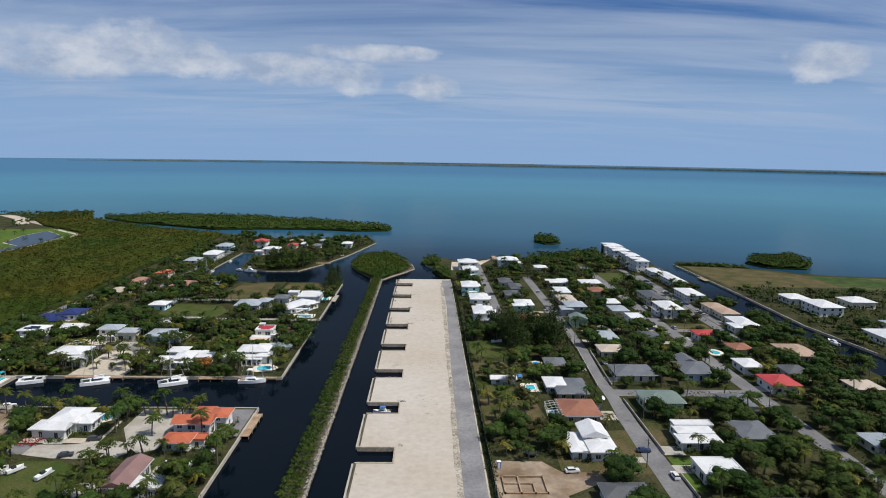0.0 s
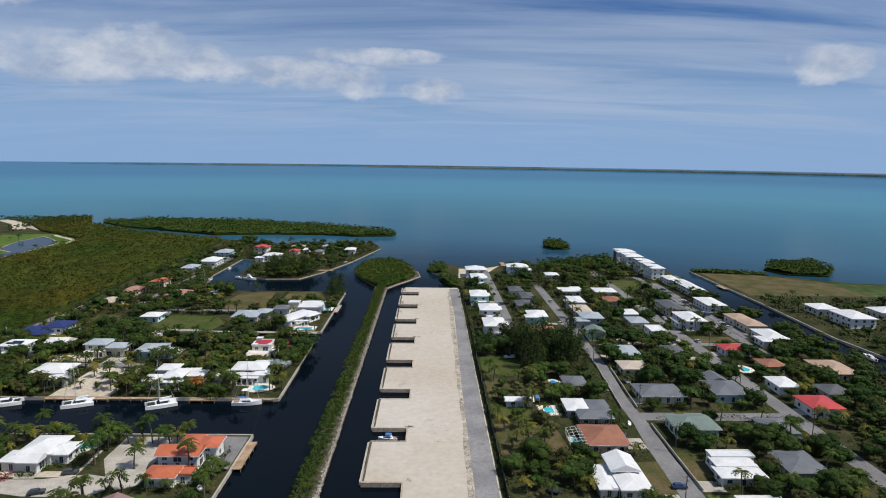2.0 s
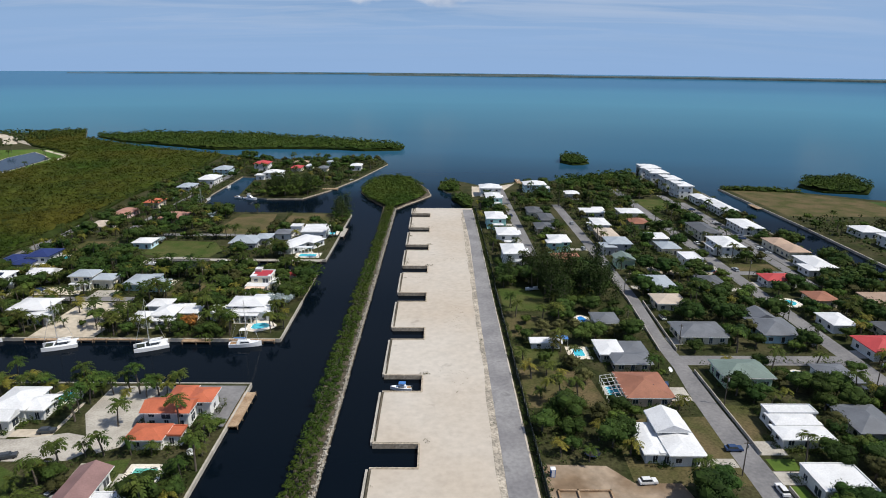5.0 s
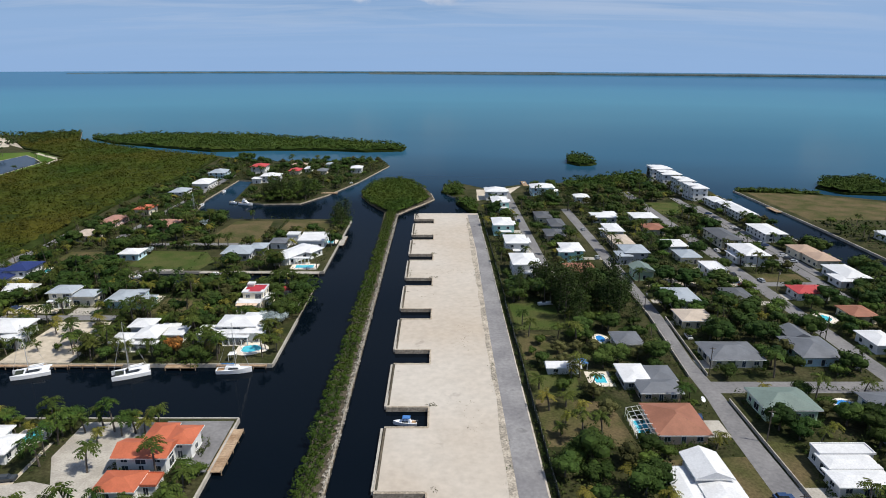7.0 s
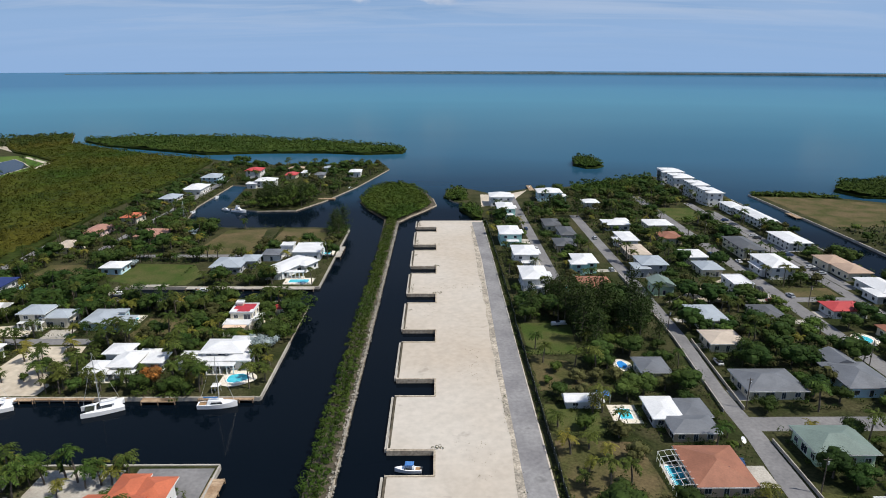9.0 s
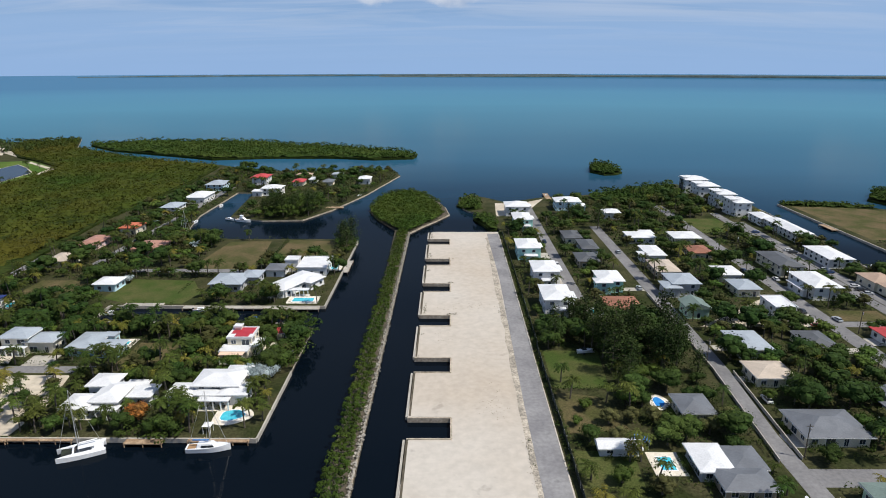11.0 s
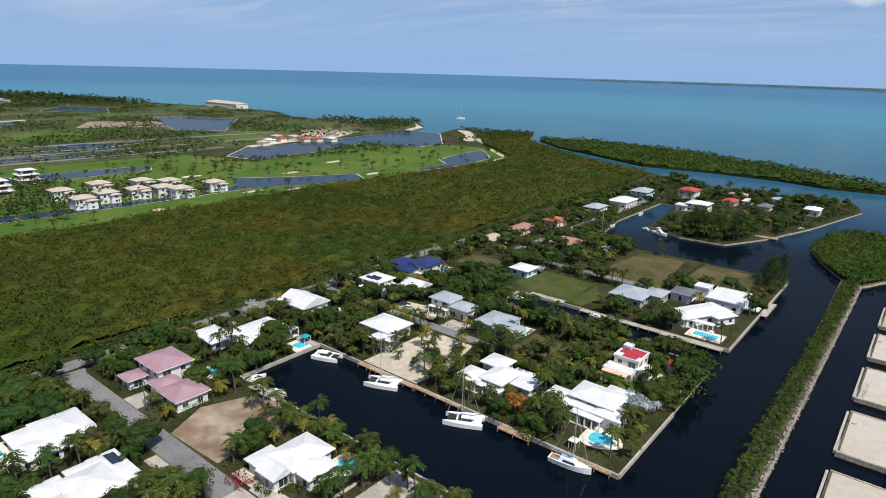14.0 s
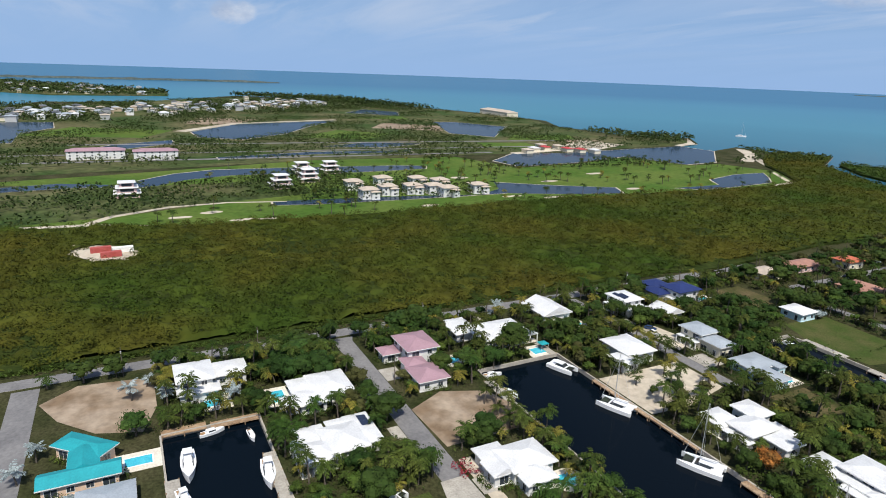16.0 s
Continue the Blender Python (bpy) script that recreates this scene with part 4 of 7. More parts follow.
def quick_mesh(name, verts, faces, material):
    me = bpy.data.meshes.new(name)
    n, k = faces.shape
    me.vertices.add(len(verts))
    me.vertices.foreach_set("co", verts.astype(np.float32).ravel())
    me.loops.add(n * k)
    me.loops.foreach_set("vertex_index", faces.astype(np.int32).ravel())
    me.polygons.add(n)
    me.polygons.foreach_set("loop_start", np.arange(0, n * k, k, dtype=np.int32))
    me.update(calc_edges=True)
    me.materials.append(material)
    return me


def points_in(pts, step):
    """Jittered grid points inside an outline."""
    p = np.array(pts)
    (x0, y0), (x1, y1) = p.min(0), p.max(0)
    gx, gy = np.meshgrid(np.arange(x0, x1, step), np.arange(y0, y1, step))
    x = gx.ravel() + rng.uniform(-.45, .45, gx.size) * step
    y = gy.ravel() + rng.uniform(-.45, .45, gx.size) * step
    ok = np.zeros(x.size, bool)
    q = np.roll(p, -1, 0)
    for (ax, ay), (bx, by) in zip(p, q):
        if ay == by:
            continue
        c = ((ay > y) != (by > y)) & (x < (bx - ax) * (y - ay) / (by - ay) + ax)
        ok ^= c
    return x[ok], y[ok]


def thicket(name, pts, step, height, material, cards, size, label, ground=1.0, category="mangroves", clearing=None):
    """A wood seen from above: many small crowns of leaf patches over a dark floor, as one mass."""
    x, y = points_in(pts, step)
    if clearing:
        ok = np.hypot(x - clearing[0], y - clearing[1]) > clearing[2]
        x, y = x[ok], y[ok]
    n = len(x)
    wav = np.array([noise.noise((a * 0.035, b * 0.035, 0.3)) for a, b in zip(x, y)])
    top = height * (0.78 + 0.30 * wav + rng.uniform(-.22, .34, n))
    rad = step * rng.uniform(0.42, 0.78, n)
    th = rng.uniform(0, 2 * np.pi, (n, cards))
    el = np.arcsin(rng.uniform(-0.15, 1.0, (n, cards)))
    cx = x[:, None] + np.cos(th) * np.cos(el) * rad[:, None]
    cy = y[:, None] + np.sin(th) * np.cos(el) * rad[:, None]
    cz = ground + top[:, None] - rad[:, None] * 0.8 + np.sin(el) * rad[:, None] * 0.8
    c = np.stack([cx, cy, np.maximum(cz, ground + 0.2)], 2).reshape(-1, 3)
    o = np.stack([np.cos(th) * np.cos(el), np.sin(th) * np.cos(el), np.sin(el) + 0.35], 2).reshape(-1, 3)
    v, f = leaf_cards(c, size, 0.35, o)
    ob = new(name, quick_mesh(name, v, f, material))
    tagged(ob, label, category, kind="stuff")
    return ob


def canopy_sheet(name, pts, step, height, material, label, ground=1.0, clearing=None):
    """The closed leafy surface under the crowns, rolling with them."""
    p = np.array(pts)
    (xa, ya), (xb, yb) = p.min(0), p.max(0)
    nx, ny = int((xb - xa) / step) + 1, int((yb - ya) / step) + 1
    gx, gy = np.meshgrid(xa + np.arange(nx) * step, ya + np.arange(ny) * step)
    x, y = gx.ravel(), gy.ravel()
    ok = np.zeros(x.size, bool)
    for (ax, ay), (bx, by) in zip(p, np.roll(p, -1, 0)):
        if ay != by:
            ok ^= ((ay > y) != (by > y)) & (x < (bx - ax) * (y - ay) / (by - ay) + ax)
    if clearing:
        ok &= np.hypot(x - clearing[0], y - clearing[1]) > clearing[2]
    x = x + rng.uniform(-.3, .3, x.size) * step
    y = y + rng.uniform(-.3, .3, y.size) * step
    z = np.array([0.38 + 0.24 * noise.noise((a * 0.035, b * 0.035, 0.3)) + 0.34 * noise.noise((a * 0.16, b * 0.16, 4)) + 0.10 * noise.noise((a * 0.45, b * 0.45, 8)) if k else 0 for a, b, k in zip(x, y, ok)]) * height + ground
    i = np.arange(nx * ny).reshape(ny, nx)
    f = np.stack([i[:-1, :-1], i[:-1, 1:], i[1:, 1:], i[1:, :-1]], 2).reshape(-1, 4)
    f = f[ok[f].all(1)]
    me = quick_mesh(name, np.stack([x, y, z], 1), f, material)
    me.shade_smooth()
    return tagged(new(name, me), label, "mangroves", kind="stuff")


FOREST = [(-199, -330), (-199, 90), (-193, 109), (-196, 150), (-203, 217), (-200, 277), (-199, 346), (-205, 425), (-217, 438), (-262, 458), (-312, 484), (-424, 566), (-468, 655), (-520, 622), (-480, 540),
          (-440, 490), (-412, 470), (-356, 424), (-344, 371), (-352, 301), (-360, 183), (-362, 50), (-360, 2), (-364, -96), (-382, -190), (-430, -330)]
NEARF = [(-199, -330), (-199, 160), (-362, 160), (-362, 50), (-360, 2), (-364, -96), (-382, -190), (-430, -330)]
FARF = [(-199, 160), (-203, 217), (-200, 277), (-199, 346), (-205, 425), (-217, 438), (-262, 458), (-312, 484), (-424, 566), (-468, 655), (-520, 622), (-480, 540),
        (-440, 490), (-412, 470), (-356, 424), (-344, 371), (-352, 301), (-360, 183), (-362, 160)]
slab("ground", FOREST, 0.5, 2.4, M["under"], M["under"], "mangrove floor coloured dark for canopy shade", "ground")
slab("clearing", [(-342, -172), (-326, -172), (-308, -160), (-306, -146), (-318, -140), (-332, -150), (-338, -162)], 2.0, 2.43, M["beach"], M["beach"], "pale sandy clearing among mangroves", "ground")
keep(-430, -330, -199, 90)
canopy_sheet("mangrove_canopy", NEARF, 1.5, 5.2, M["mangrove"], "closed leafy roof of the mangroves", clearing=(-321, -156, 15))
canopy_sheet("mangrove_canopy", FARF, 2.2, 5.2, M["mangrove"], "closed leafy roof of the mangroves towards the shore")
thicket("mangrove_forest", NEARF, 4.8, 5.4, M["mangrove"], 70, 0.78, "dense olive-green mangrove canopy", clearing=(-321, -156, 14))
thicket("mangrove_forest", FARF, 5.4, 5.4, M["mangrove"], 24, 1.25, "dense olive-green mangrove canopy reaching the shore")
BARRIER = [(-418, 590), (-424, 604), (-345, 632), (-230, 618), (-112, 570), (-34, 528), (-22, 505), (-25, 486), (-65, 478), (-107, 490), (-172, 490), (-231, 478), (-300, 512), (-368, 545)]
slab("ground", BARRIER, -1, 2.2, M["under"], M["under"], "barrier mangrove floor coloured dark for canopy shade", "ground")
canopy_sheet("mangrove_canopy", BARRIER, 2.5, 6.0, M["mangrove2"], "closed leafy roof of the barrier mangroves")
thicket("mangrove_island", BARRIER, 4.2, 6.0, M["mangrove2"], 15, 1.5, "dark green mangrove island along the shore")
BLOB = [(-10, 192), (-4, 205), (3, 219), (9, 236), (6, 258), (2, 275), (-7, 300), (-16, 311), (-27, 311), (-36, 295), (-41, 262), (-41, 245), (-33, 222), (-20, 196)]
canopy_sheet("mangrove_canopy", BLOB, 1.5, 4.4, M["hedgeleaf"], "closed leafy roof of the spit thicket", 0.7)
thicket("mangrove_island", BLOB, 3.0, 4.6, M["hedgeleaf"], 40, 0.8, "rounded mangrove thicket at the end of the spit", 0.7)
thicket("hedge_spit", rect(-17.8, -200, -11.9, 196), 1.25, 3.0, M["hedgeleaf"], 36, 0.5, "long bushy green thicket along the spit", 0.7, "shrubs")
thicket("shore_trees", [(-42, 17), (-37.0, 17), (-35.4, 24), (-34.8, 38), (-35.4, 52), (-44, 57)], 2.6, 6.0, M["mangrove2"], 34, 0.8, "dark trees overhanging the channel", category="trees")
thicket("shore_trees", [(-75, -18.4), (-70, -19.2), (-58, -18.2), (-58, -12), (-75, -12)], 2.2, 3.4, M["mangrove2"], 30, 0.65, "dark shrubs overhanging the canal wall", category="shrubs")
thicket("shore_trees", [(-48, 148), (-37.5, 150), (-36.2, 165), (-42, 173), (-50, 172)], 2.4, 4.5, M["mangrove2"], 26, 0.7, "green scrub at the corner of the lot", category="shrubs")
thicket("shore_trees", [(-105, 221), (-100, 219.5), (-82, 221.5), (-70, 243), (-72, 256), (-100, 246)], 2.4, 9.5, M["mangrove2"], 60, 0.8, "dense dark trees round the basin", category="trees")
for pts, h in (([(140, 405), (149, 388), (160, 390), (168, 400), (166, 440), (155, 452), (145, 430)], 5.5), ([(311, 281), (319, 258), (350, 252), (372, 280), (371, 310), (335, 312)], 6.5),
               ([(17, 262), (25, 246), (35, 252), (31, 280), (22, 284)], 5.0), ([(112, 290), (118, 262), (150, 268), (182, 290), (190, 338), (150, 315)], 6.0), ([(36, 196), (40, 196), (42, 215), (34, 232), (27, 225)], 4.5),
               ([(240, 262), (300, 252), (300, 256), (276, 272), (243, 270)], 3.0), ([(420, 190), (600, 150), (700, 165), (600, 188), (395, 216)], 7.0)):
    slab("ground", pts, -1, 1.3, M["under"], M["under"], "clump floor coloured dark for mangrove canopy shade", "ground")
    canopy_sheet("mangrove_canopy", pts, 1.8, h, M["mangrove2"], "closed leafy roof of a mangrove clump")
    thicket("mangrove_island", pts, 3.2, h, M["mangrove2"], 24, 1.1, "dark green mangrove clump in the water")


# ---- far shores ----
def far_shore(name, a0, a1, r, h0, h1, deep, label):
    """Low wooded land on the horizon, along an arc round the site, rising from h0 to h1 metres."""
    verts, faces = [], []
    n = 160
    for i in range(n + 1):
        f = i / n
        a = radians(a0 + (a1 - a0) * f)
        h = (h0 + (h1 - h0) * f) * min(1, f * 8, (1 - f) * 8 + 0.2) + 3.0 * noise.noise((f * 40, 1.7, r * 0.01))
        for rr, z in ((r, -3), (r + 8, max(h, 0.5) * 0.8), (r + deep * 0.5, max(h, 0.6)), (r + deep, 0)):
            base = 0 if rr <= 3000 else 27 * ((rr - 3000) / 1900) ** 1.3
            verts.append((rr * math.sin(a), -150 + rr * math.cos(a), base + z))
    for i in range(n):
        for k in range(3):
            p = i * 4 + k
            faces.append((p, p + 1, p + 5, p + 4))
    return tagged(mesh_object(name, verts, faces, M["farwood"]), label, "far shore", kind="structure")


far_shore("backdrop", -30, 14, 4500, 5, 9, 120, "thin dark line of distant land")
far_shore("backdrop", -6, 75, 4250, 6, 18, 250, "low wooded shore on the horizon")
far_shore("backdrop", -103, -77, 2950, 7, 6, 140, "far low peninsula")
slab("ground", [(-1836, -388), (-1728, -272), (-1746, -26), (-1986, -9), (-2586, -450), (-2500, -800), (-1900, -700)], -1, 1.5, M["rough"], M["rough"], "distant built-up peninsula", "ground")


# ---- driveways ----
for x0, y0, x1, y1 in ((82, -89, 90.4, -85.5), (97.6, -84, 105, -78), (97.6, -95.5, 104, -90.5), (84.5, -58, 91.4, -50), (100.6, 14, 105, 18), (86, -7, 93.2, -3), (98.4, -20, 104, -14), (145, 56, 151.5, 74), (143, -16, 151.5, -8), (141, 34, 151.5, 38),
                       (158.4, 40, 163, 46), (158.4, -30, 162, -24), (102.2, 36, 108, 40), (85.5, 94, 96, 98), (116.5, 90, 120, 96), (102.2, 88, 106, 92), (158.4, 88, 160, 100), (59.5, 100, 62.5, 110), (59.5, 70, 62.5, 84), (57.5, 140, 62.5, 150), (59.5, 198, 62.5, 206),
                       (-150, -92, -146, -84.8), (-128, -88, -120, -84.8), (-160, -78, -152, -72), (-187, -32, -182, -26), (-162, 23.2, -156, 28), (-127, 23.2, -118, 31), (-100, -77.8, -94, -73), (-58, -92, -52, -98.5), (-69, -98, -65.2, -88)):
    patch("driveway", rect(min(x0, x1), min(y0, y1), max(x0, x1), max(y0, y1)), "concrete", "pale concrete driveway between gardens", 1.045)


# ---- more materials ----
M["bark"] = mat("tree_bark", (0.085, 0.07, 0.055), (0.13, 0.11, 0.088), 0.6, 0.95, 4.0, 0.3, 0.3)
# frond, leaf, brightleaf and shrub colours carry extra blue for air haze
M["frond"] = mat("palm_fronds", (0.0265, 0.0549, 0.0101), (0.0604, 0.0704, 0.0146), 0.05, 0.7, 0.8, 0.3, island=0.35, each=0.25, spec=0.06)
M["goldfrond"] = mat("yellow_palm_fronds", (0.0957, 0.1021, 0.0179), (0.1398, 0.1197, 0.0224), 0.1, 0.6, 0.8, 0.25, island=0.3, each=0.2, spec=0.06)
M["leaf"] = mat("broad_leaves", (0.0214, 0.0462, 0.0102), (0.0428, 0.0636, 0.0139), 0.04, 0.7, 0.5, 0.3, island=0.25, each=0.4, spec=0.06)
M["brightleaf"] = mat("bright_leaves", (0.0389, 0.0704, 0.0129), (0.0648, 0.0887, 0.0173), 0.04, 0.6, 0.5, 0.3, island=0.25, each=0.3, spec=0.06)
M["oliveleaf"] = mat("olive_leaves", (0.0506, 0.0542, 0.0180), (0.0675, 0.0670, 0.0248), 0.05, 0.75, 0.5, 0.3, island=0.25, each=0.3, spec=0.06)
M["pine"] = mat("casuarina_needles", (0.0270, 0.0450, 0.0126), (0.0432, 0.0612, 0.0180), 0.06, 0.8, 0.5, 0.3, island=0.4, each=0.2, spec=0.06)
M["silver"] = mat("silver_fronds", (0.19, 0.235, 0.24), (0.26, 0.30, 0.30), 0.2, 0.6, 1.0, 0.2, island=0.3, spec=0.06)
M["rust"] = mat("rust_orange_leaves", (0.26, 0.095, 0.022), (0.17, 0.085, 0.025), 0.3, 0.7, 1.0, 0.3, island=0.5, spec=0.06)
M["flower"] = mat("red_flowers", (0.30, 0.03, 0.04), (0.16, 0.03, 0.05), 0.5, 0.7, 2.0, 0.3, island=0.4, spec=0.06)
M["shrub"] = mat("garden_shrubs", (0.0216, 0.0422, 0.0096), (0.0504, 0.0626, 0.0156), 0.05, 0.7, 0.4, 0.35, island=0.45, spec=0.06)
M["hull"] = mat("white_gelcoat", (0.80, 0.81, 0.82), (0.75, 0.76, 0.77), 0.6, 0.25, 3.0, 0.04, spec=0.5)
M["tint"] = mat("tinted_cabin_glass", (0.02, 0.025, 0.03), (0.04, 0.045, 0.05), 0.5, 0.08, spec=0.6)
M["canvas"] = mat("blue_canvas", (0.05, 0.16, 0.42), (0.07, 0.2, 0.46), 0.5, 0.8)
M["teak"] = mat("teak_deck", (0.30, 0.18, 0.09), (0.38, 0.24, 0.13), 0.8, 0.7, 5.0, 0.2)
M["alu"] = mat("aluminium_spar", (0.62, 0.63, 0.64), (0.7, 0.7, 0.7), 0.5, 0.35, 3.0, 0.05, metal=0.6)
M["paving"] = mat("pale_pool_paving", (0.62, 0.56, 0.47), (0.70, 0.65, 0.56), 0.3, 0.85, 2.0, 0.12, 0.1)
M["mesh"] = mat("dark_fence_mesh", (0.018, 0.022, 0.018), (0.035, 0.045, 0.03), 0.3, 0.9, 2.0, 0.4)
M["tyre"] = mat("black_rubber", (0.02, 0.02, 0.02), (0.03, 0.03, 0.03), 2.0, 0.9)
M["solar"] = mat("solar_cells", (0.012, 0.018, 0.045), (0.02, 0.03, 0.06), 1.0, 0.12, spec=0.6)
M["container"] = mat("red_container", (0.36, 0.07, 0.06), (0.42, 0.10, 0.09), 0.3, 0.7)
M["rubble"] = mat("grey_rubble", (0.20, 0.18, 0.15), (0.34, 0.30, 0.245), 0.25, 0.95, 2.0, 0.4, 0.3, island=0.3, spec=0.06)


# ---- trees: one of each kind, then copies ----
def limb(bm, a, b, ra, rb, sides=6):
    a, b = Vector(a), Vector(b)
    q = (b - a).to_track_quat("Z", "Y").to_matrix()
    rings = []
    for p, r in ((a, ra), (b, rb)):
        rings.append([bm.verts.new(p + q @ Vector((r * math.cos(2 * math.pi * k / sides), r * math.sin(2 * math.pi * k / sides), 0))) for k in range(sides)])
    for k in range(sides):
        bm.faces.new((rings[0][k], rings[0][(k + 1) % sides], rings[1][(k + 1) % sides], rings[1][k]))
    bm.faces.new(rings[1])


def crown_part(root, verts, faces, material):
    ob = new("crown", quick_mesh("crown", np.array(verts), np.array(faces), material))
    ob.parent = root
    return ob


def palm(height, reach, fronds, material, label, droop=1.0):
    root = tagged(new("palm_tree"), label, "palm tree", "garden palms")
    bm = bmesh.new()
    bend = Vector((random.uniform(-.8, .8), random.uniform(-.8, .8), 0))
    pts = [Vector((0, 0, -0.6)) + bend * (f * f) + Vector((0, 0, (height + 0.6) * f)) for f in (0, .33, .66, 1)]
    for i in range(3):
        limb(bm, pts[i], pts[i + 1], 0.24 - 0.035 * i, 0.205 - 0.035 * i)
    part("trunk", bm, M["bark"], root)
    top, verts, faces = pts[-1], [], []
    for k in range(fronds):
        a = 2 * math.pi * (k + random.uniform(-.3, .3)) / fronds * 1.618 * 2
        lift = random.uniform(-0.35, 1.15)
        way, side = Vector((math.cos(a), math.sin(a), 0)), Vector((-math.sin(a), math.cos(a), 0))
        size = reach * random.uniform(0.8, 1.1)
        spine = [top + way * (size * f) + Vector((0, 0, size * (lift * f - (0.55 + 0.5 * lift) * droop * f * f))) for f in (0.02, .2, .4, .6, .8, 1.0)]
        for i in range(5):
            p, q = spine[i], spine[i + 1]
            for s in (-1, 1):
                wide = size * (0.10, 0.20, 0.22, 0.19, 0.12)[i]
                out = side * s * wide + Vector((0, 0, -wide * 0.55)) + way * wide * 0.5
                b = len(verts)
                verts += [p, p.lerp(q, 0.72), p.lerp(q, 0.8) + out, p.lerp(q, 0.15) + out * 0.9]
                faces.append((b, b + 1, b + 2, b + 3))
    crown_part(root, [tuple(v) for v in verts], faces, material)
    return root


LOW = {}           # lighter crowns for the farther gardens


def clump(c, r, squash, cells=3):
    """The dense heart of a leaf mass: an uneven ball of loose quads."""
    lin = np.linspace(-1, 1, cells + 1)
    quads = []
    for axis in range(3):
        for sign in (-1, 1):
            for i in range(cells):
                for j in range(cells):
                    q = np.zeros((4, 3))
                    for k, (a, b) in enumerate(((i, j), (i + 1, j), (i + 1, j + 1), (i, j + 1))):
                        q[k, axis], q[k, (axis + 1) % 3], q[k, (axis + 2) % 3] = sign, lin[a] * sign, lin[b]
                    quads.append(q)
    q = np.concatenate(quads)
    q /= np.linalg.norm(q, axis=1)[:, None]
    lump = np.array([1 + 0.28 * noise.noise(tuple(p * 2.1 + c)) for p in q])
    return q * (lump * r)[:, None] * np.array((1, 1, squash)) + c


def broad_tree(height, spread, blobs, cards, size, material, label, name="broadleaf_tree", group="garden trees", squash=0.75, low=0.35):
    root = tagged(new(name), label, "tree", group)
    bm = bmesh.new()
    fork = height * low
    limb(bm, (0, 0, -0.5), (0.1, 0.05, fork), 0.28, 0.2, 7)
    centres = []
    for k in range(blobs):
        a = 2.4 * k + random.uniform(-.4, .4)
        r = spread * 0.55 * math.sqrt((k + 0.3) / blobs)
        c = Vector((r * math.cos(a), r * math.sin(a), height * random.uniform(0.58, 0.80) - r * 0.12))
        centres.append((c, spread * random.uniform(0.34, 0.5)))
        if k < 5:
            limb(bm, (0.1, 0.05, fork - 0.1), c, 0.13, 0.04, 5)
    part("trunk", bm, M["bark"], root)
    pts, outs, core = [], [], []
    for c, r in centres:
        d = rng.normal(size=(cards, 3))
        d /= np.linalg.norm(d, axis=1)[:, None]
        d *= rng.uniform(0.80, 1.12, cards)[:, None] * r
        d[:, 2] *= squash
        pts.append(d + np.array(c))
        outs.append(d / (np.linalg.norm(d, axis=1)[:, None] + 1e-6) + np.array((0, 0, 0.3)))
        core.append(clump(np.array(c), r * 0.66, squash))
    v, f = leaf_cards(np.concatenate(pts), size, 0.55, np.concatenate(outs))
    few = 36
    v2, f2 = leaf_cards(np.concatenate([p[:few] for p in pts]), size * 1.55, 0.6, np.concatenate([o[:few] for o in outs]))
    LOW[root.name] = np.concatenate([v2] + [clump(np.array(c), r * 0.68, squash, 2) for c, r in centres])
    v = np.concatenate([v] + core)
    crown_part(root, v, np.arange(len(v)).reshape(-1, 4), material)
    return root


def casuarina(height, spread, cards, label):
    root = tagged(new("casuarina_tree"), label, "tree", "casuarina trees")
    bm = bmesh.new()
    limb(bm, (0, 0, -0.5), (0.2, 0.1, height * 0.5), 0.3, 0.18, 7)
    limb(bm, (0.2, 0.1, height * 0.5), (0.1, 0.3, height * 0.95), 0.18, 0.04, 6)
    wisps = []
    for k in range(16):
        z = height * (0.25 + 0.7 * k / 16)
        a = 2.4 * k
        r = spread * (1.0 - 0.75 * ((k / 16) ** 1.3)) * random.uniform(0.7, 1.1)
        tip = Vector((r * math.cos(a), r * math.sin(a), z + 0.9))
        limb(bm, (0.1, 0.1, z), tip, 0.07, 0.02, 4)
        wisps.append((Vector((0.1, 0.1, z)), tip))
    part("trunk", bm, M["bark"], root)
    pts = []
    for a, b in wisps:
        f = rng.uniform(0.2, 1.1, cards)[:, None]
        pts.append(np.array(a) + (np.array(b) - np.array(a)) * f + rng.normal(size=(cards, 3)) * (0.75, 0.75, 0.85))
    v, f = leaf_cards(np.concatenate(pts), 0.55, 1.3)
    crown_part(root, v, f, M["pine"])
    return root


PALMS = [palm(6.5, 3.0, 18, M["frond"], "tall green coconut palm in a garden"), palm(5.0, 2.7, 16, M["frond"], "green coconut palm in a garden"),
         palm(8.0, 2.9, 17, M["frond"], "slender tall green coconut palm"), palm(3.4, 2.4, 15, M["frond"], "short bushy green palm", 0.8), palm(4.2, 2.5, 16, M["goldfrond"], "palm with yellowish drooping fronds")]
SILVER_TREE = [broad_tree(5.4, 4.4, 7, 130, 0.4, M["silver"], "rounded silvery blue buttonwood tree", low=0.2)]
SILVER = [palm(2.6, 2.3, 20, M["silver"], "low silvery blue fan palm", 0.5), palm(4.2, 2.6, 22, M["silver"], "tall silvery blue fan palm", 0.5)]
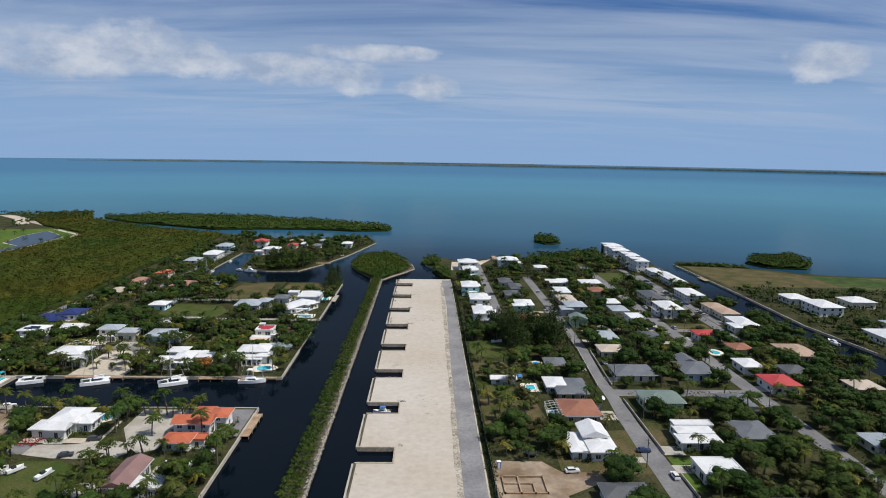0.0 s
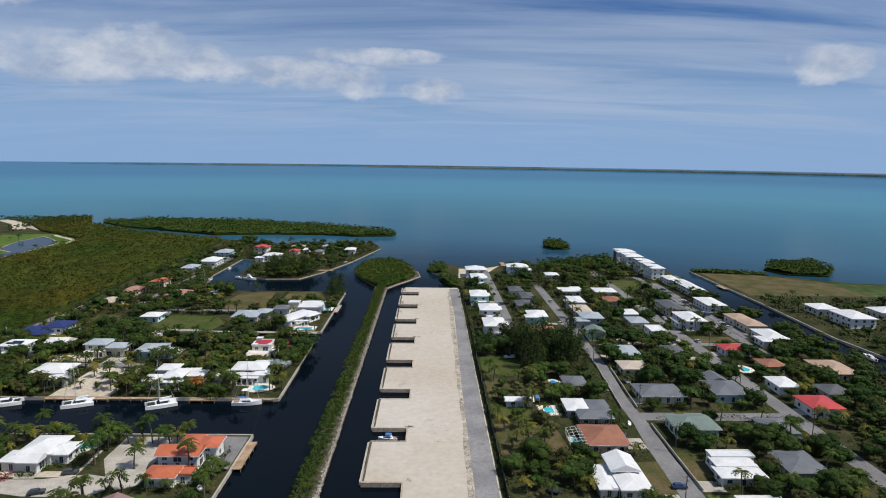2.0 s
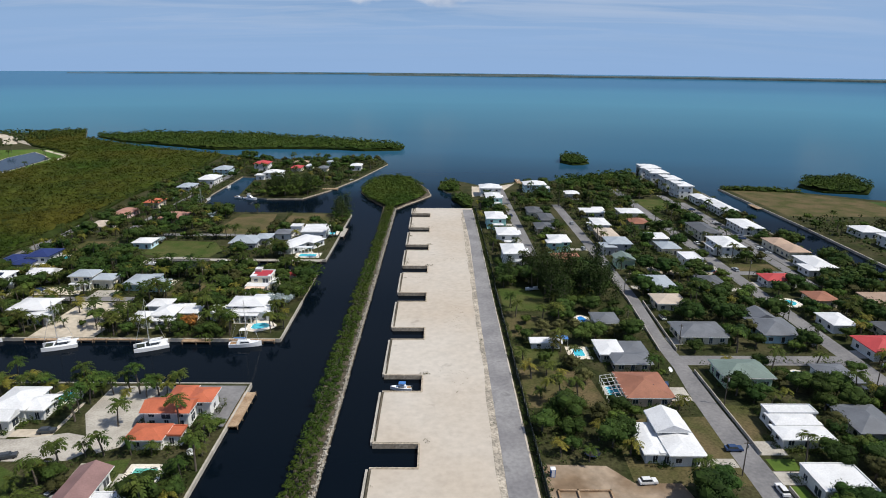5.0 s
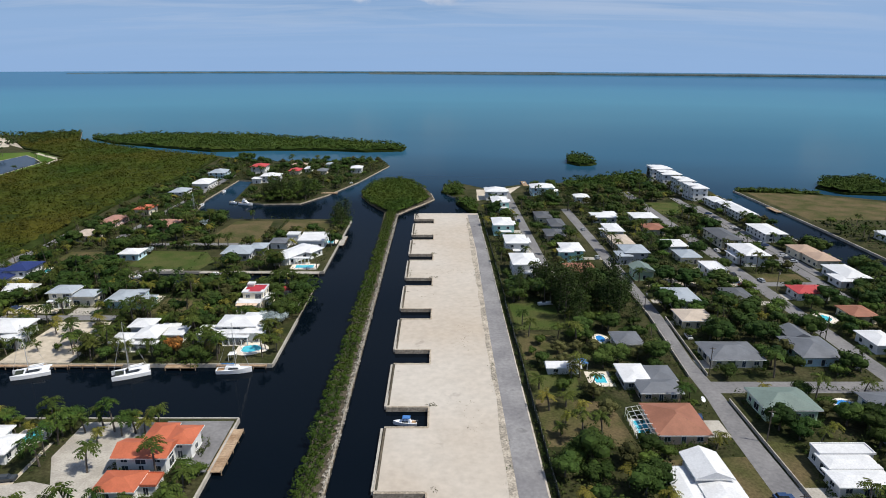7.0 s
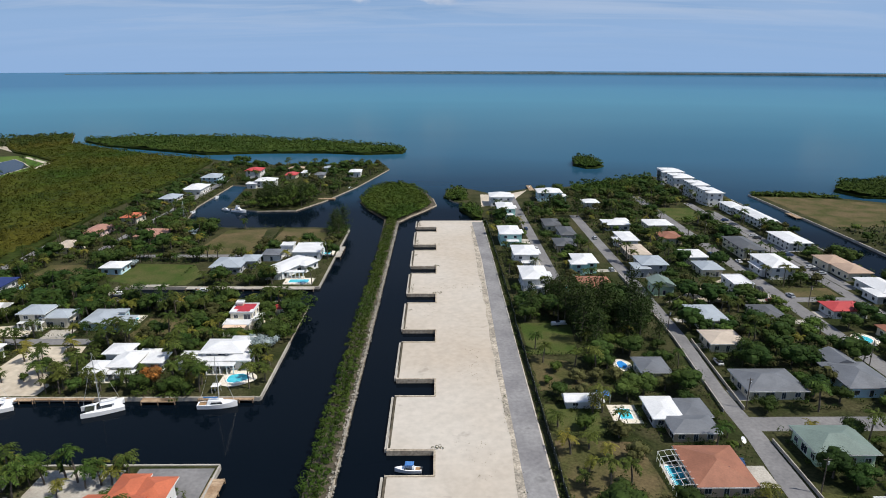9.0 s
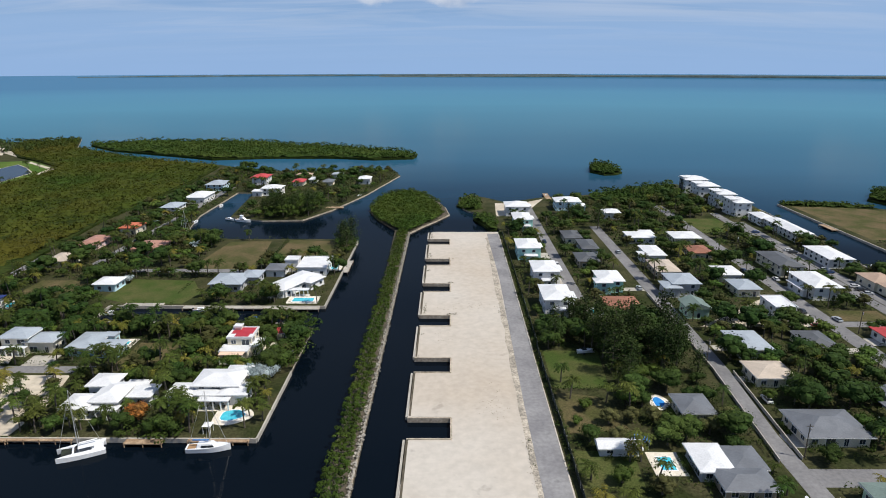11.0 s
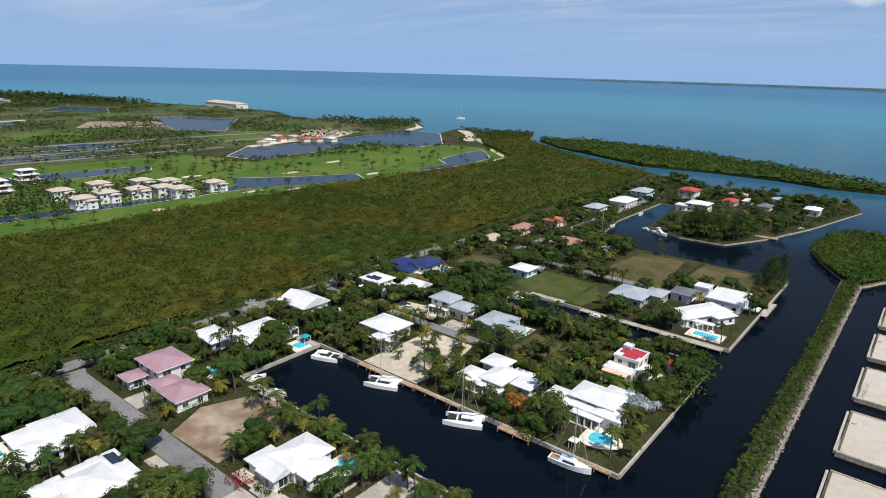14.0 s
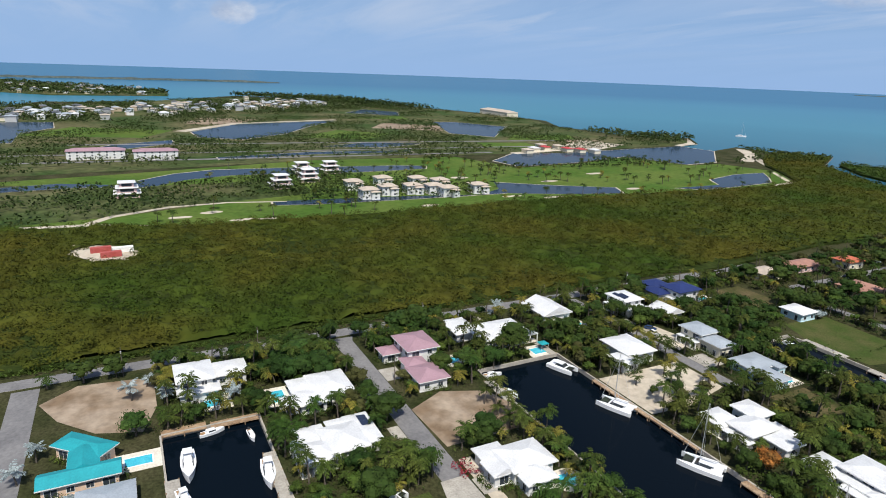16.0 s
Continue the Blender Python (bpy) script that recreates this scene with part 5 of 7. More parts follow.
BROAD = [broad_tree(6.0, 4.6, 8, 105, 0.40, M["leaf"], "rounded dark green garden tree"), broad_tree(4.4, 3.4, 6, 100, 0.36, M["leaf"], "low spreading dark green tree"),
         broad_tree(7.5, 5.4, 10, 105, 0.42, M["leaf"], "large dark green shade tree"), broad_tree(4.8, 3.6, 6, 100, 0.36, M["brightleaf"], "bright green garden tree"),
         broad_tree(3.2, 2.4, 5, 90, 0.31, M["brightleaf"], "small bright green bushy tree", low=0.2), broad_tree(5.2, 4.0, 7, 100, 0.37, M["oliveleaf"], "olive green garden tree")]
RUST = [broad_tree(5.2, 3.8, 7, 130, 0.38, M["rust"], "almond tree with rust-orange leaves", low=0.25)]
PINES = [casuarina(12.0, 4.2, 58, "tall dark feathery casuarina tree"), casuarina(9.5, 3.6, 50, "dark green feathery casuarina tree"), casuarina(14.0, 4.8, 64, "very tall feathery casuarina tree")]
TREES, PLAN = [], []
keep(-61, -16.5, -40, 1)
keep(-51, 8, -41, 20)
keep(-58, -98, -46, -86)
keep(-78, -16, -66, -5)
keep(64, -96, 91, -89)
keep(84, -89, 91, -66)
keep(-96, -16, -76, -6)


def plant(kinds, x, y, z=1.0, scale=None):
    """Note a tree; they are set out at the end, the nearer ones as trees of their own."""
    k = random.randrange(len(kinds))
    s = scale or random.uniform(0.8, 1.25)
    PLAN.append((kinds[k], x, y, z, s, random.uniform(0, 360)))
    TREES.append((x, y))


def set_out_trees():
    left = {"palm_tree": 300, "broadleaf_tree": 300, "casuarina_tree": 70}
    used, rest = set(), {}
    for ob, x, y, z, s, turn in sorted(PLAN, key=lambda p: math.hypot(p[1] - 0, p[2] + 150)):
        kind = ob.name.split(".")[0]
        m = pose(x, y, z, 0, 0, turn) @ Matrix.Scale(s, 4)
        if left[kind] > 0:
            left[kind] -= 1
            if ob.name in used:
                copy_thing(ob, m).scale = (s, s, s)
            else:
                used.add(ob.name)
                ob.matrix_basis = m
        else:
            rest.setdefault(kind, []).append((ob, np.array(m)))
    for kind, items in rest.items():
        for what, label in (("crown", "crowns of the farther garden trees"), ("trunk", "trunks of the farther garden trees")):
            by_mat = {}
            for ob, m in items:
                p = [c for c in ob.children if c.name.startswith(what)][0].data
                by_mat.setdefault(p.materials[0].name, []).append((p, m, ob.name))
            for mname, group in by_mat.items():
                verts, faces, at = [], [], 0
                for p, m, ob_name in group:
                    if what == "crown" and ob_name in LOW:
                        co = LOW[ob_name]
                    else:
                        co = np.empty(len(p.vertices) * 3, np.float32)
                        p.vertices.foreach_get("co", co)
                        co = co.reshape(-1, 3)
                    co = co @ m[:3, :3].T + m[:3, 3]
                    quads = np.array([list(f.vertices) for f in p.polygons if len(f.vertices) == 4]) if what == "trunk" else np.arange(len(co)).reshape(-1, 4)
                    verts.append(co)
                    faces.append(quads + at)
                    at += len(co)
                tagged(new("far_tree_" + what, quick_mesh("far_tree_" + what, np.concatenate(verts), np.concatenate(faces), bpy.data.materials[mname])), label, "trees", kind="stuff")


# ---- pools ----
def pool(x, y, w, d, label, round_=False, deck=2.2, water="pool"):
    root = tagged(new("swimming_pool"), label, "swimming pool")
    root.matrix_world = pose(x, y, 1.0)
    keep(x - w / 2, y - d / 2, x + w / 2, y + d / 2, deck)

    def outline(g):
        if round_:
            return [((w / 2 + g) * math.cos(a) * (1 + 0.12 * math.cos(3 * a)), (d / 2 + g) * math.sin(a) * (1 + 0.10 * math.sin(2 * a))) for a in (2 * math.pi * k / 20 for k in range(20))]
        return rect(-w / 2 - g, -d / 2 - g, w / 2 + g, d / 2 + g)

    for nm, g, z0, z1, m in (("deck", deck, -0.3, 0.09, "paving"), ("coping", 0.35, 0.0, 0.14, "trim"), ("water", 0.0, 0.0, 0.15, water)):
        slab(nm, outline(g), z0, z1, M[m], M[m], parent=root, kind="")
    return root


M["greenpool"] = mat("green_pool_water", (0.10, 0.38, 0.30), (0.12, 0.42, 0.34), 0.6, 0.1, 2.5, 0.15, spec=0.5)
M["bluepool"] = mat("blue_pool_water", (0.03, 0.22, 0.62), (0.05, 0.28, 0.66), 0.6, 0.1, 2.5, 0.15, spec=0.5)
pool(-48.5, -5.8, 6.5, 5.5, "kidney-shaped blue pool on a pale terrace", True)
pool(-156, -110.5, 6.5, 3.6, "rectangular blue pool beside the white bungalow")
pool(-160, -127.5, 4.5, 5, "small blue pool below the white house")
pool(-139, -147.5, 3.5, 6, "pale blue pool on a sandy terrace")
pool(-90.5, -57.2, 4.5, 5.5, "curved blue pool beside the canal villa", True)
pool(-157, -53.8, 4.2, 7, "oval blue pool by the mauve villa", True, 2.0)
pool(-151.5, -22, 4, 5, "small pool with a thatched shade")
pool(-165.5, 5.5, 4, 4.5, "small turquoise pool behind the gabled house", True)
pool(-52.3, -92.8, 5.4, 5.4, "square pool with green-tinted water", False, 1.8, "greenpool")
pool(-48.5, 82.5, 8.5, 4, "long turquoise pool by the sweeping villa")
pool(-43.2, 126, 3, 6, "narrow turquoise pool by the channel")
pool(-45.5, 37, 5, 4, "small turquoise pool beside the red pavilion")
pool(72, 2, 3, 5.5, "oval bright blue pool in a back garden", True, 1.5, "bluepool")
pool(64.7, -26.8, 3.4, 5, "turquoise pool on a sandy terrace")
pool(162.7, 20.5, 4, 6, "turquoise pool among trees", True)
pool(131, -42, 5, 5, "small blue pool with slides", True, 1.2, "bluepool")
pool(70, 70.5, 3.8, 6, "turquoise pool on a red terrace")
pool(72, 50, 4, 4, "small blue pool among trees", True, 1.5)
pool(-101.8, 40.2, 3.5, 3, "small turquoise pool beside the low house")
pool(-166, 76, 4, 5, "turquoise pool by the navy-roofed house")
pool(69.3, -53.5, 3.4, 7, "pool inside a screened cage", False, 0.9)


# ---- boats ----
def hull_mesh(bm, length, beam, depth, y0=0.0, sheer=0.25, stations=9, stern=0.8):
    """A closed hull along x, bow at +x, with flat deck."""
    rings = []
    for i in range(stations):
        f = i / (stations - 1)
        x = length * (f - 0.5)
        half = beam / 2 * (stern + (1 - stern) * min(1, f * 3)) * (1 - max(0, (f - 0.45) / 0.55) ** 2.2) + 0.02
        top = depth + sheer * f * f
        keel = -0.3 + 0.35 * max(0, (f - 0.75) / 0.25) ** 2
        rings.append([bm.verts.new(p) for p in ((x, y0 - half, top), (x, y0 - half * 0.85, 0.1), (x, y0, keel), (x, y0 + half * 0.85, 0.1), (x, y0 + half, top))])
    for a, b in zip(rings, rings[1:]):
        for k in range(4):
            bm.faces.new((a[k], b[k], b[k + 1], a[k + 1]))
        bm.faces.new((a[4], b[4], b[0], a[0]))
    bm.faces.new(rings[0])
    bm.faces.new(rings[-1][::-1])


def taper(bm, x0, x1, y0, y1, z0, z1, cut):
    v = [bm.verts.new(p) for p in ((x0, y0, z0), (x1, y0, z0), (x1, y1, z0), (x0, y1, z0), (x0 + cut * .4, y0 + cut * .4, z1), (x1 - cut, y0 + cut * .4, z1), (x1 - cut, y1 - cut * .4, z1), (x0 + cut * .4, y1 - cut * .4, z1))]
    for f in ((3, 2, 1, 0), (4, 5, 6, 7), (0, 1, 5, 4), (1, 2, 6, 5), (2, 3, 7, 6), (3, 0, 4, 7)):
        bm.faces.new([v[i] for i in f])


def boat(kind, x, y, heading, length, label, mast=0.0, cover=None):
    root = tagged(new(kind), label, "boat")
    root.matrix_world = pose(x, y, 0.0, 0, 0, heading)
    s = length
    bm = bmesh.new()
    if kind == "catamaran":
        for side in (-1, 1):
            hull_mesh(bm, s, s * 0.14, 1.3, side * s * 0.2, 0.2)
        part("hull", bm, M["hull"], root)
        bm = bmesh.new()
        box(bm, -s * .46, -s * .21, 0.9, s * .18, s * .21, 1.42)
        part("deck", bm, M["hull"], root)
        bm = bmesh.new()
        taper(bm, -s * .22, s * .14, -s * .14, s * .14, 1.42, 2.2, 0.9)
        part("cabin", bm, M["tint"], root)
        bm = bmesh.new()
        box(bm, -s * .30, -s * .125, 2.2, s * .05, s * .125, 2.32)
        part("cabin_roof", bm, M["hull"], root)
        bm = bmesh.new()
        box(bm, s * .20, -s * .20, 1.28, s * .40, s * .20, 1.33)
        part("trampoline", bm, M["mesh"], root)
    else:
        hull_mesh(bm, s, s * (0.30 if kind != "sailing_yacht" else 0.27), s * 0.10 + 0.25, 0, s * 0.05)
        part("hull", bm, M["hull"], root)
        h = s * 0.10 + 0.25
        bm = bmesh.new()
        taper(bm, -s * .25, s * .18, -s * .10, s * .10, h, h + s * 0.075 + 0.2, s * 0.07)
        part("cabin", bm, M["hull"], root)
        bm = bmesh.new()
        taper(bm, -s * .15, s * .15, -s * .106, s * .106, h + s * .02, h + s * 0.05 + 0.12, s * 0.03)
        part("cabin_window", bm, M["tint"], root)
        bm = bmesh.new()
        box(bm, -s * .46, -s * .09, h - 0.02, -s * .27, s * .09, h + 0.05)
        part("cockpit", bm, M["teak"], root)
        if kind == "motor_yacht":
            bm = bmesh.new()
            taper(bm, -s * .22, s * .06, -s * .085, s * .085, h + s * .075 + .2, h + s * .14 + .3, s * .05)
            part("flybridge", bm, M["hull"], root)
            bm = bmesh.new()
            box(bm, -s * .2, -s * .09, h + s * .2 + .4, s * .0, s * .09, h + s * .2 + .48)
            for px in (-s * .19, -s * .02):
                for py in (-s * .08, s * .08):
                    limb(bm, (px, py, h + s * .14 + .2), (px, py, h + s * .2 + .41), .04, .04, 5)
            part("hardtop", bm, M["hull"], root)
    if mast:
        bm = bmesh.new()
        limb(bm, (s * .05, 0, 1.2), (s * .05, 0, mast), 0.12, 0.07, 8)
        for z in (0.45, 0.7):
            limb(bm, (s * .05, -0.9, mast * z), (s * .05, 0.9, mast * z), .04, .04, 5)
        part("mast", bm, M["alu"], root)
        bm = bmesh.new()
        limb(bm, (s * .04, 0, 2.9), (-s * .36, 0, 3.1), 0.11, 0.09, 8)
        part("boom", bm, M["alu"], root)
        bm = bmesh.new()
        limb(bm, (s * .02, 0, 3.05), (-s * .34, 0, 3.25), 0.24, 0.16, 8)
        part("furled_sail", bm, M[cover or "trim"], root)
        bm = bmesh.new()
        limb(bm, (s * .45, 0, 1.4), (s * .06, 0, mast * .92), .06, .04, 5)
        limb(bm, (-s * .45, 0, 1.4), (s * .04, 0, mast), .03, .03, 4)
        for side in (-1, 1):
            limb(bm, (s * .02, side * s * .18, 1.3), (s * .05, 0, mast * .95), .03, .03, 4)
        part("rigging", bm, M["alu"], root)
    if kind == "motorboat":
        bm = bmesh.new()
        box(bm, -s * .55, -.25, .3, -s * .46, .25, 1.35)
        part("outboard_motor", bm, M["tint"], root)
        if cover:
            bm = bmesh.new()
            taper(bm, -s * .22, s * .12, -s * .12, s * .12, s * .10 + 1.6, s * .10 + 1.75, 0.15)
            for px in (-s * .2, s * .08):
                for py in (-s * .1, s * .1):
                    limb(bm, (px, py, s * .1), (px, py, s * .1 + 1.62), .03, .03, 4)
            part("bimini", bm, M[cover], root, "bright blue canvas top")
    return root


boat("catamaran", -138.5, -21.5, 20, 9.5, "white power catamaran moored at the seawall")
boat("catamaran", -112.4, -22.0, 204, 10.8, "white sailing catamaran with a tall mast", 17, None)
boat("catamaran", -81.2, -22.2, 207, 11.0, "large white sailing catamaran at its dock", 18, None)
boat("sailing_yacht", -49.5, -20.6, 5, 11.0, "white sailing yacht with furled sails", 17, "canvas")
boat("motorboat", -143.5, -45.5, 80, 6.5, "small white motorboat at the canal head")
boat("motorboat", -131.5, -46.4, 15, 6.0, "small white runabout at the brown lot")
boat("motor_yacht", -132.5, -137.0, -4, 12.0, "white motor yacht with a flybridge")
boat("motor_yacht", -122.0, -120.4, -5, 11.0, "white sport fishing yacht at the dock")
boat("motor_yacht", -119.5, -139, 10, 9.0, "white cabin cruiser alongside the seawall")
boat("motorboat", -145.6, -130, 100, 6.5, "white open motorboat at the canal head")
boat("motorboat", -140, -121, 5, 5.5, "small white tender beside the red dock")
boat("motorboat", 6.0, -50.2, 178, 6.5, "white motorboat with a blue canvas top in a slip", 0, "canvas")
boat("motorboat", -87, 72.5, 0, 6.5, "small white motorboat in the narrow canal")
boat("motorboat", -121, 69, 10, 6.0, "white motorboat at the head of the narrow canal")
boat("motorboat", -62, 60.8, 0, 6.5, "white motorboat with canvas top", 0, "canvas")
boat("motor_yacht", -117, 219.5, -20, 11, "white cabin cruiser by the basin pier")
boat("motorboat", -127, 224, -30, 7, "white motorboat by the basin pier")
boat("sailing_yacht", -141, 189.5, 70, 10, "white sailing yacht in the basin", 14)
boat("motorboat", -133, 184.5, 20, 9, "white motorboat moored in the basin")
boat("motorboat", -146, 216, 80, 7, "white motorboat by the west quay")
boat("motorboat", -146, 262, 85, 7, "white motorboat in the north arm")
boat("motorboat", -55, 296, 60, 7, "small motorboat beside the point")
boat("motorboat", 84, 298, 90, 6, "small boat at the waterfront dock")
boat("sailing_yacht", -700, 782, 30, 16, "far sailing yacht with a white mast on the sea", 24)
boat("motorboat", 216, 128, 80, 7, "white motorboat in the side canal")
boat("motorboat", 234, 40, 90, 9, "white cruiser along the side canal wall")
boat("motorboat", 217, 210, 88, 7, "white motorboat by the waterfront terrace")


# ---- docks and seawalls ----
def dock(x0, y0, x1, y1, label, material="timber", z=1.15, legs=True):
    """A planked landing with its posts."""
    root = tagged(new("dock"), label, "dock")
    root.matrix_world = pose((x0 + x1) / 2, (y0 + y1) / 2, 0)
    w, d = x1 - x0, y1 - y0
    bm = bmesh.new()
    box(bm, -w / 2, -d / 2, z - 0.3, w / 2, d / 2, z - 0.1)
    part("deck_frame", bm, M[material], root)
    along = w >= d
    n = max(2, int((w if along else d) / 1.0))
    bm = bmesh.new()
    for k in range(n):
        a = -0.5 + k / n
        if along:
            box(bm, a * w + .03, -d / 2, z - .1, (a + 1 / n) * w - .03, d / 2, z)
        else:
            box(bm, -w / 2, a * d + .03, z - .1, w / 2, (a + 1 / n) * d - .03, z)
    tagged(part("planks", bm, M[material], root), kind="stuff")
    count = max(2, int(max(w, d) / 4))
    for k in range(count + 1):
        f = k / count - 0.5
        for s in (-1, 1):
            bm = bmesh.new()
            px, py = (f * (w - .4), s * (d / 2 - .1)) if along else (s * (w / 2 - .1), f * (d - .4))
            limb(bm, (px, py, -1.5), (px, py, z + 0.25), .15, .14, 7)
            part("post", bm, M["timber"], root)
    return root


dock(-127, -18.8, -103, -16.8, "reddish timber dock along the sandy yard")
dock(-103, -18.4, -86, -16.8, "dark timber dock below the white villa")
dock(-72, -19.6, -62, -16.8, "small timber dock under the almond tree")
dock(-56, -18.6, -40, -16.8, "timber dock in front of the pool terrace")
dock(-95, 72.6, -62, 75.2, "pale concrete dock along the narrow canal", "concrete")
dock(-62, 72.0, -40, 75.2, "concrete dock with a boat lift frame", "concrete")
dock(-120, 75.6, -104, 78.2, "white concrete dock by the green lawn", "concrete")
dock(-38.6, 118, -35.6, 136, "grey timber dock on the channel", "concrete")
dock(-149.5, -130, -146.5, -117, "narrow red timber dock")
dock(-150.4, -142, -147.2, -131, "reddish timber dock at the canal head")
dock(-130, -120.2, -105, -117.2, "concrete dock along the south canal", "concrete")
dock(-128, -142.6, -105, -139.4, "concrete dock opposite the yacht", "concrete")
dock(-140, -50.8, -127, -47.6, "grey timber dock beside the brown lot", "concrete")
dock(-39.8, -72, -36.4, -54, "weathered timber dock by the orange-roofed house")
dock(-157, -20, -147, -17.5, "concrete dock at the canal head", "concrete", 1.3)
dock(-72, 254, -60, 258, "orange timber dock by the point")
dock(82, 284, 86, 304, "long timber pier from the waterfront house")
dock(212, 186, 217, 189, "timber dock in the side canal")
dock(236, 196, 240, 210, "timber dock on the peninsula wall")


def cap_wall(name, runs, label, material="concrete", width=0.6, top=1.45, low=-1.0):
    """Seawall caps along straight runs (x0, y0, x1, y1), each run a piece."""
    root = tagged(new(name), label, "seawall", kind="structure")
    for x0, y0, x1, y1 in runs:
        bm = bmesh.new()
        length = math.hypot(x1 - x0, y1 - y0)
        box(bm, 0, -width / 2, low, length, width / 2, top)
        ob = part("wall_cap", bm, M[material], root)
        ob.matrix_basis = pose(x0, y0, 0, 0, 0, math.degrees(math.atan2(y1 - y0, x1 - x0)))
    return root


# thin dark strips laid on the fill stand for the shaded gap behind walls
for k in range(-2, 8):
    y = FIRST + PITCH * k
    slab("drain_gap", [(0.55, y + 1.2), (1.15, y + 1.2), (1.15, min(y + PITCH - 10.6, 190)), (0.55, min(y + PITCH - 10.6, 190))], 1.0, 1.215, M["bank"], M["bank"], "dark strip painted as the shaded gap behind the seawall cap", "ground")
    slab("drain_gap", [(1.0, y + 0.35), (12.0, y + 0.35), (12.0, y + 0.75), (1.0, y + 0.75)], 1.0, 1.212, M["bank"], M["bank"], "dark strip painted as the shaded gap behind the slip wall", "ground")
slip_runs, back_runs = [], []
for k in range(-2, 8):
    y = FIRST + PITCH * k
    y2 = y + PITCH - 10 if k < 7 else 190
    slip_runs.append((0.0, y + 1.0, 0.0, y2))
    back_runs += [(0.3, y + 0.05, 12.4, y + 0.05), (12.3, y - 0.2, 12.3, y - 9.8), (0.6, y - 10, 12.4, y - 10)]
cap_wall("seawall", slip_runs, "pale concrete seawall cap along the canal edge", top=1.05)
cap_wall("seawall", back_runs, "stained concrete walls round the boat slips", "seawall", 0.5, 1.42)
cap_wall("seawall", [(-11.0, -250, -11.0, 190), (-10.9, 190, -4, 205), (-4, 205, 4, 219), (4, 219, 12, 236), (12, 236, 9.3, 258)], "worn rubble edge along the spit", "seawall", 0.5, 0.8)
cap_wall("seawall", [(-39.3, -117, -39.3, -49), (-147, -48.8, -39.3, -48.8), (-147.2, -49, -147.2, -17), (-147, -17.2, -38.4, -17.2), (-38.3, -17, -38.3, 20), (-125, 75.2, -38.4, 75.2), (-38.3, 75, -38.3, 172),
                     (-148.2, -142, -148.2, -117.6), (-148, -117.4, -60, -117.4), (-148, -142.2, -60, -142.2), (-125, 58.9, -48, 58.0), (-125.2, 59, -125.2, 75)], "weathered concrete canal seawall", "concrete", 0.5, 1.25)
cap_wall("seawall", [(240, 267, 239.8, 150), (239.8, 150, 237, 70), (237, 70, 243, 20), (219.6, 250, 219.4, 176), (212, 140, 211, 100), (222, -15, 222, -200)], "concrete wall of the side canal", "concrete", 0.6, 1.3)


# ---- fences, walls, poles ----
def long_fence(x, y0, y1, step, h, label):
    root = tagged(new("fence"), label, "fence")
    root.matrix_world = pose(x, y0, 1.0)
    n = int((y1 - y0) / step)
    bm = bmesh.new()
    limb(bm, (0, 0, -0.4), (0, 0, h + 0.1), 0.05, 0.05, 6)
    post = bpy.data.meshes.new("post")
    bm.to_mesh(post)
    post.materials.append(M["alu"])
    bm.free()
    bm = bmesh.new()
    box(bm, -0.03, 0.05, 0.05, 0.03, step - 0.05, h)
    panel = bpy.data.meshes.new("panel")
    bm.to_mesh(panel)
    panel.materials.append(M["mesh"])
    bm.free()
    for k in range(n):
        for nm, me in (("post", post), ("panel", panel)):
            ob = new(nm, me)
            ob.parent = root
            ob.location = (0.15 * noise.noise((k * 0.7, 3.1, 0)), k * step, 0)
    return root


long_fence(41.9, -150, 40, 3.0, 1.9, "dark screened chain-link fence beside the access road")
long_fence(42.4, 40, 190, 3.0, 1.5, "green screened fence behind the new houses")
keep(40, -200, 43.2, 195)
cap_wall("garden_wall", [(92.4, -26, 95.5, 21), (95.6, 21, 95.6, 90), (98.0, -110, 98.0, -97), (98.0, -84, 98.7, -40), (98.6, -25, 101.3, 20)], "low pale garden wall along the street", "concrete", 0.25, 2.0, 0.6)
cap_wall("kerb", [(40.05, 35, 40.3, 110), (40.3, 110, 40.1, 188)], "pale concrete kerb beside the access road", "concrete", 0.4, 1.42, 0.8)


def pole(x, y, h, label="wooden utility pole with a crossarm"):
    root = tagged(new("utility_pole"), label, "utility pole", "street poles")
    root.matrix_world = pose(x, y, 1.0)
    bm = bmesh.new()
    limb(bm, (0, 0, -0.5), (0, 0, h), 0.16, 0.11, 8)
    part("pole", bm, M["bark"], root)
    bm = bmesh.new()
    box(bm, -0.9, -.06, h - 0.7, 0.9, .06, h - 0.55)
    part("crossarm", bm, M["bark"], root)
    bm = bmesh.new()
    limb(bm, (0.3, 0, h - 1.9), (0.3, 0, h - 1.1), 0.2, 0.2, 8)
    part("transformer", bm, M["alu"], root)


for x, y in ((99.4, -60), (99.6, -24), (94.8, 25), (94.8, 70), (150.3, -50), (150.3, 0), (159.4, 50), (159.4, 100), (159.4, 150), (103.3, 120), (-186.5, -150), (-186.5, -110), (-186.5, -50), (-186.5, 5), (-186.5, 50), (-150, -76.5), (89.5, -92)):
    pole(x, y, 9.5)


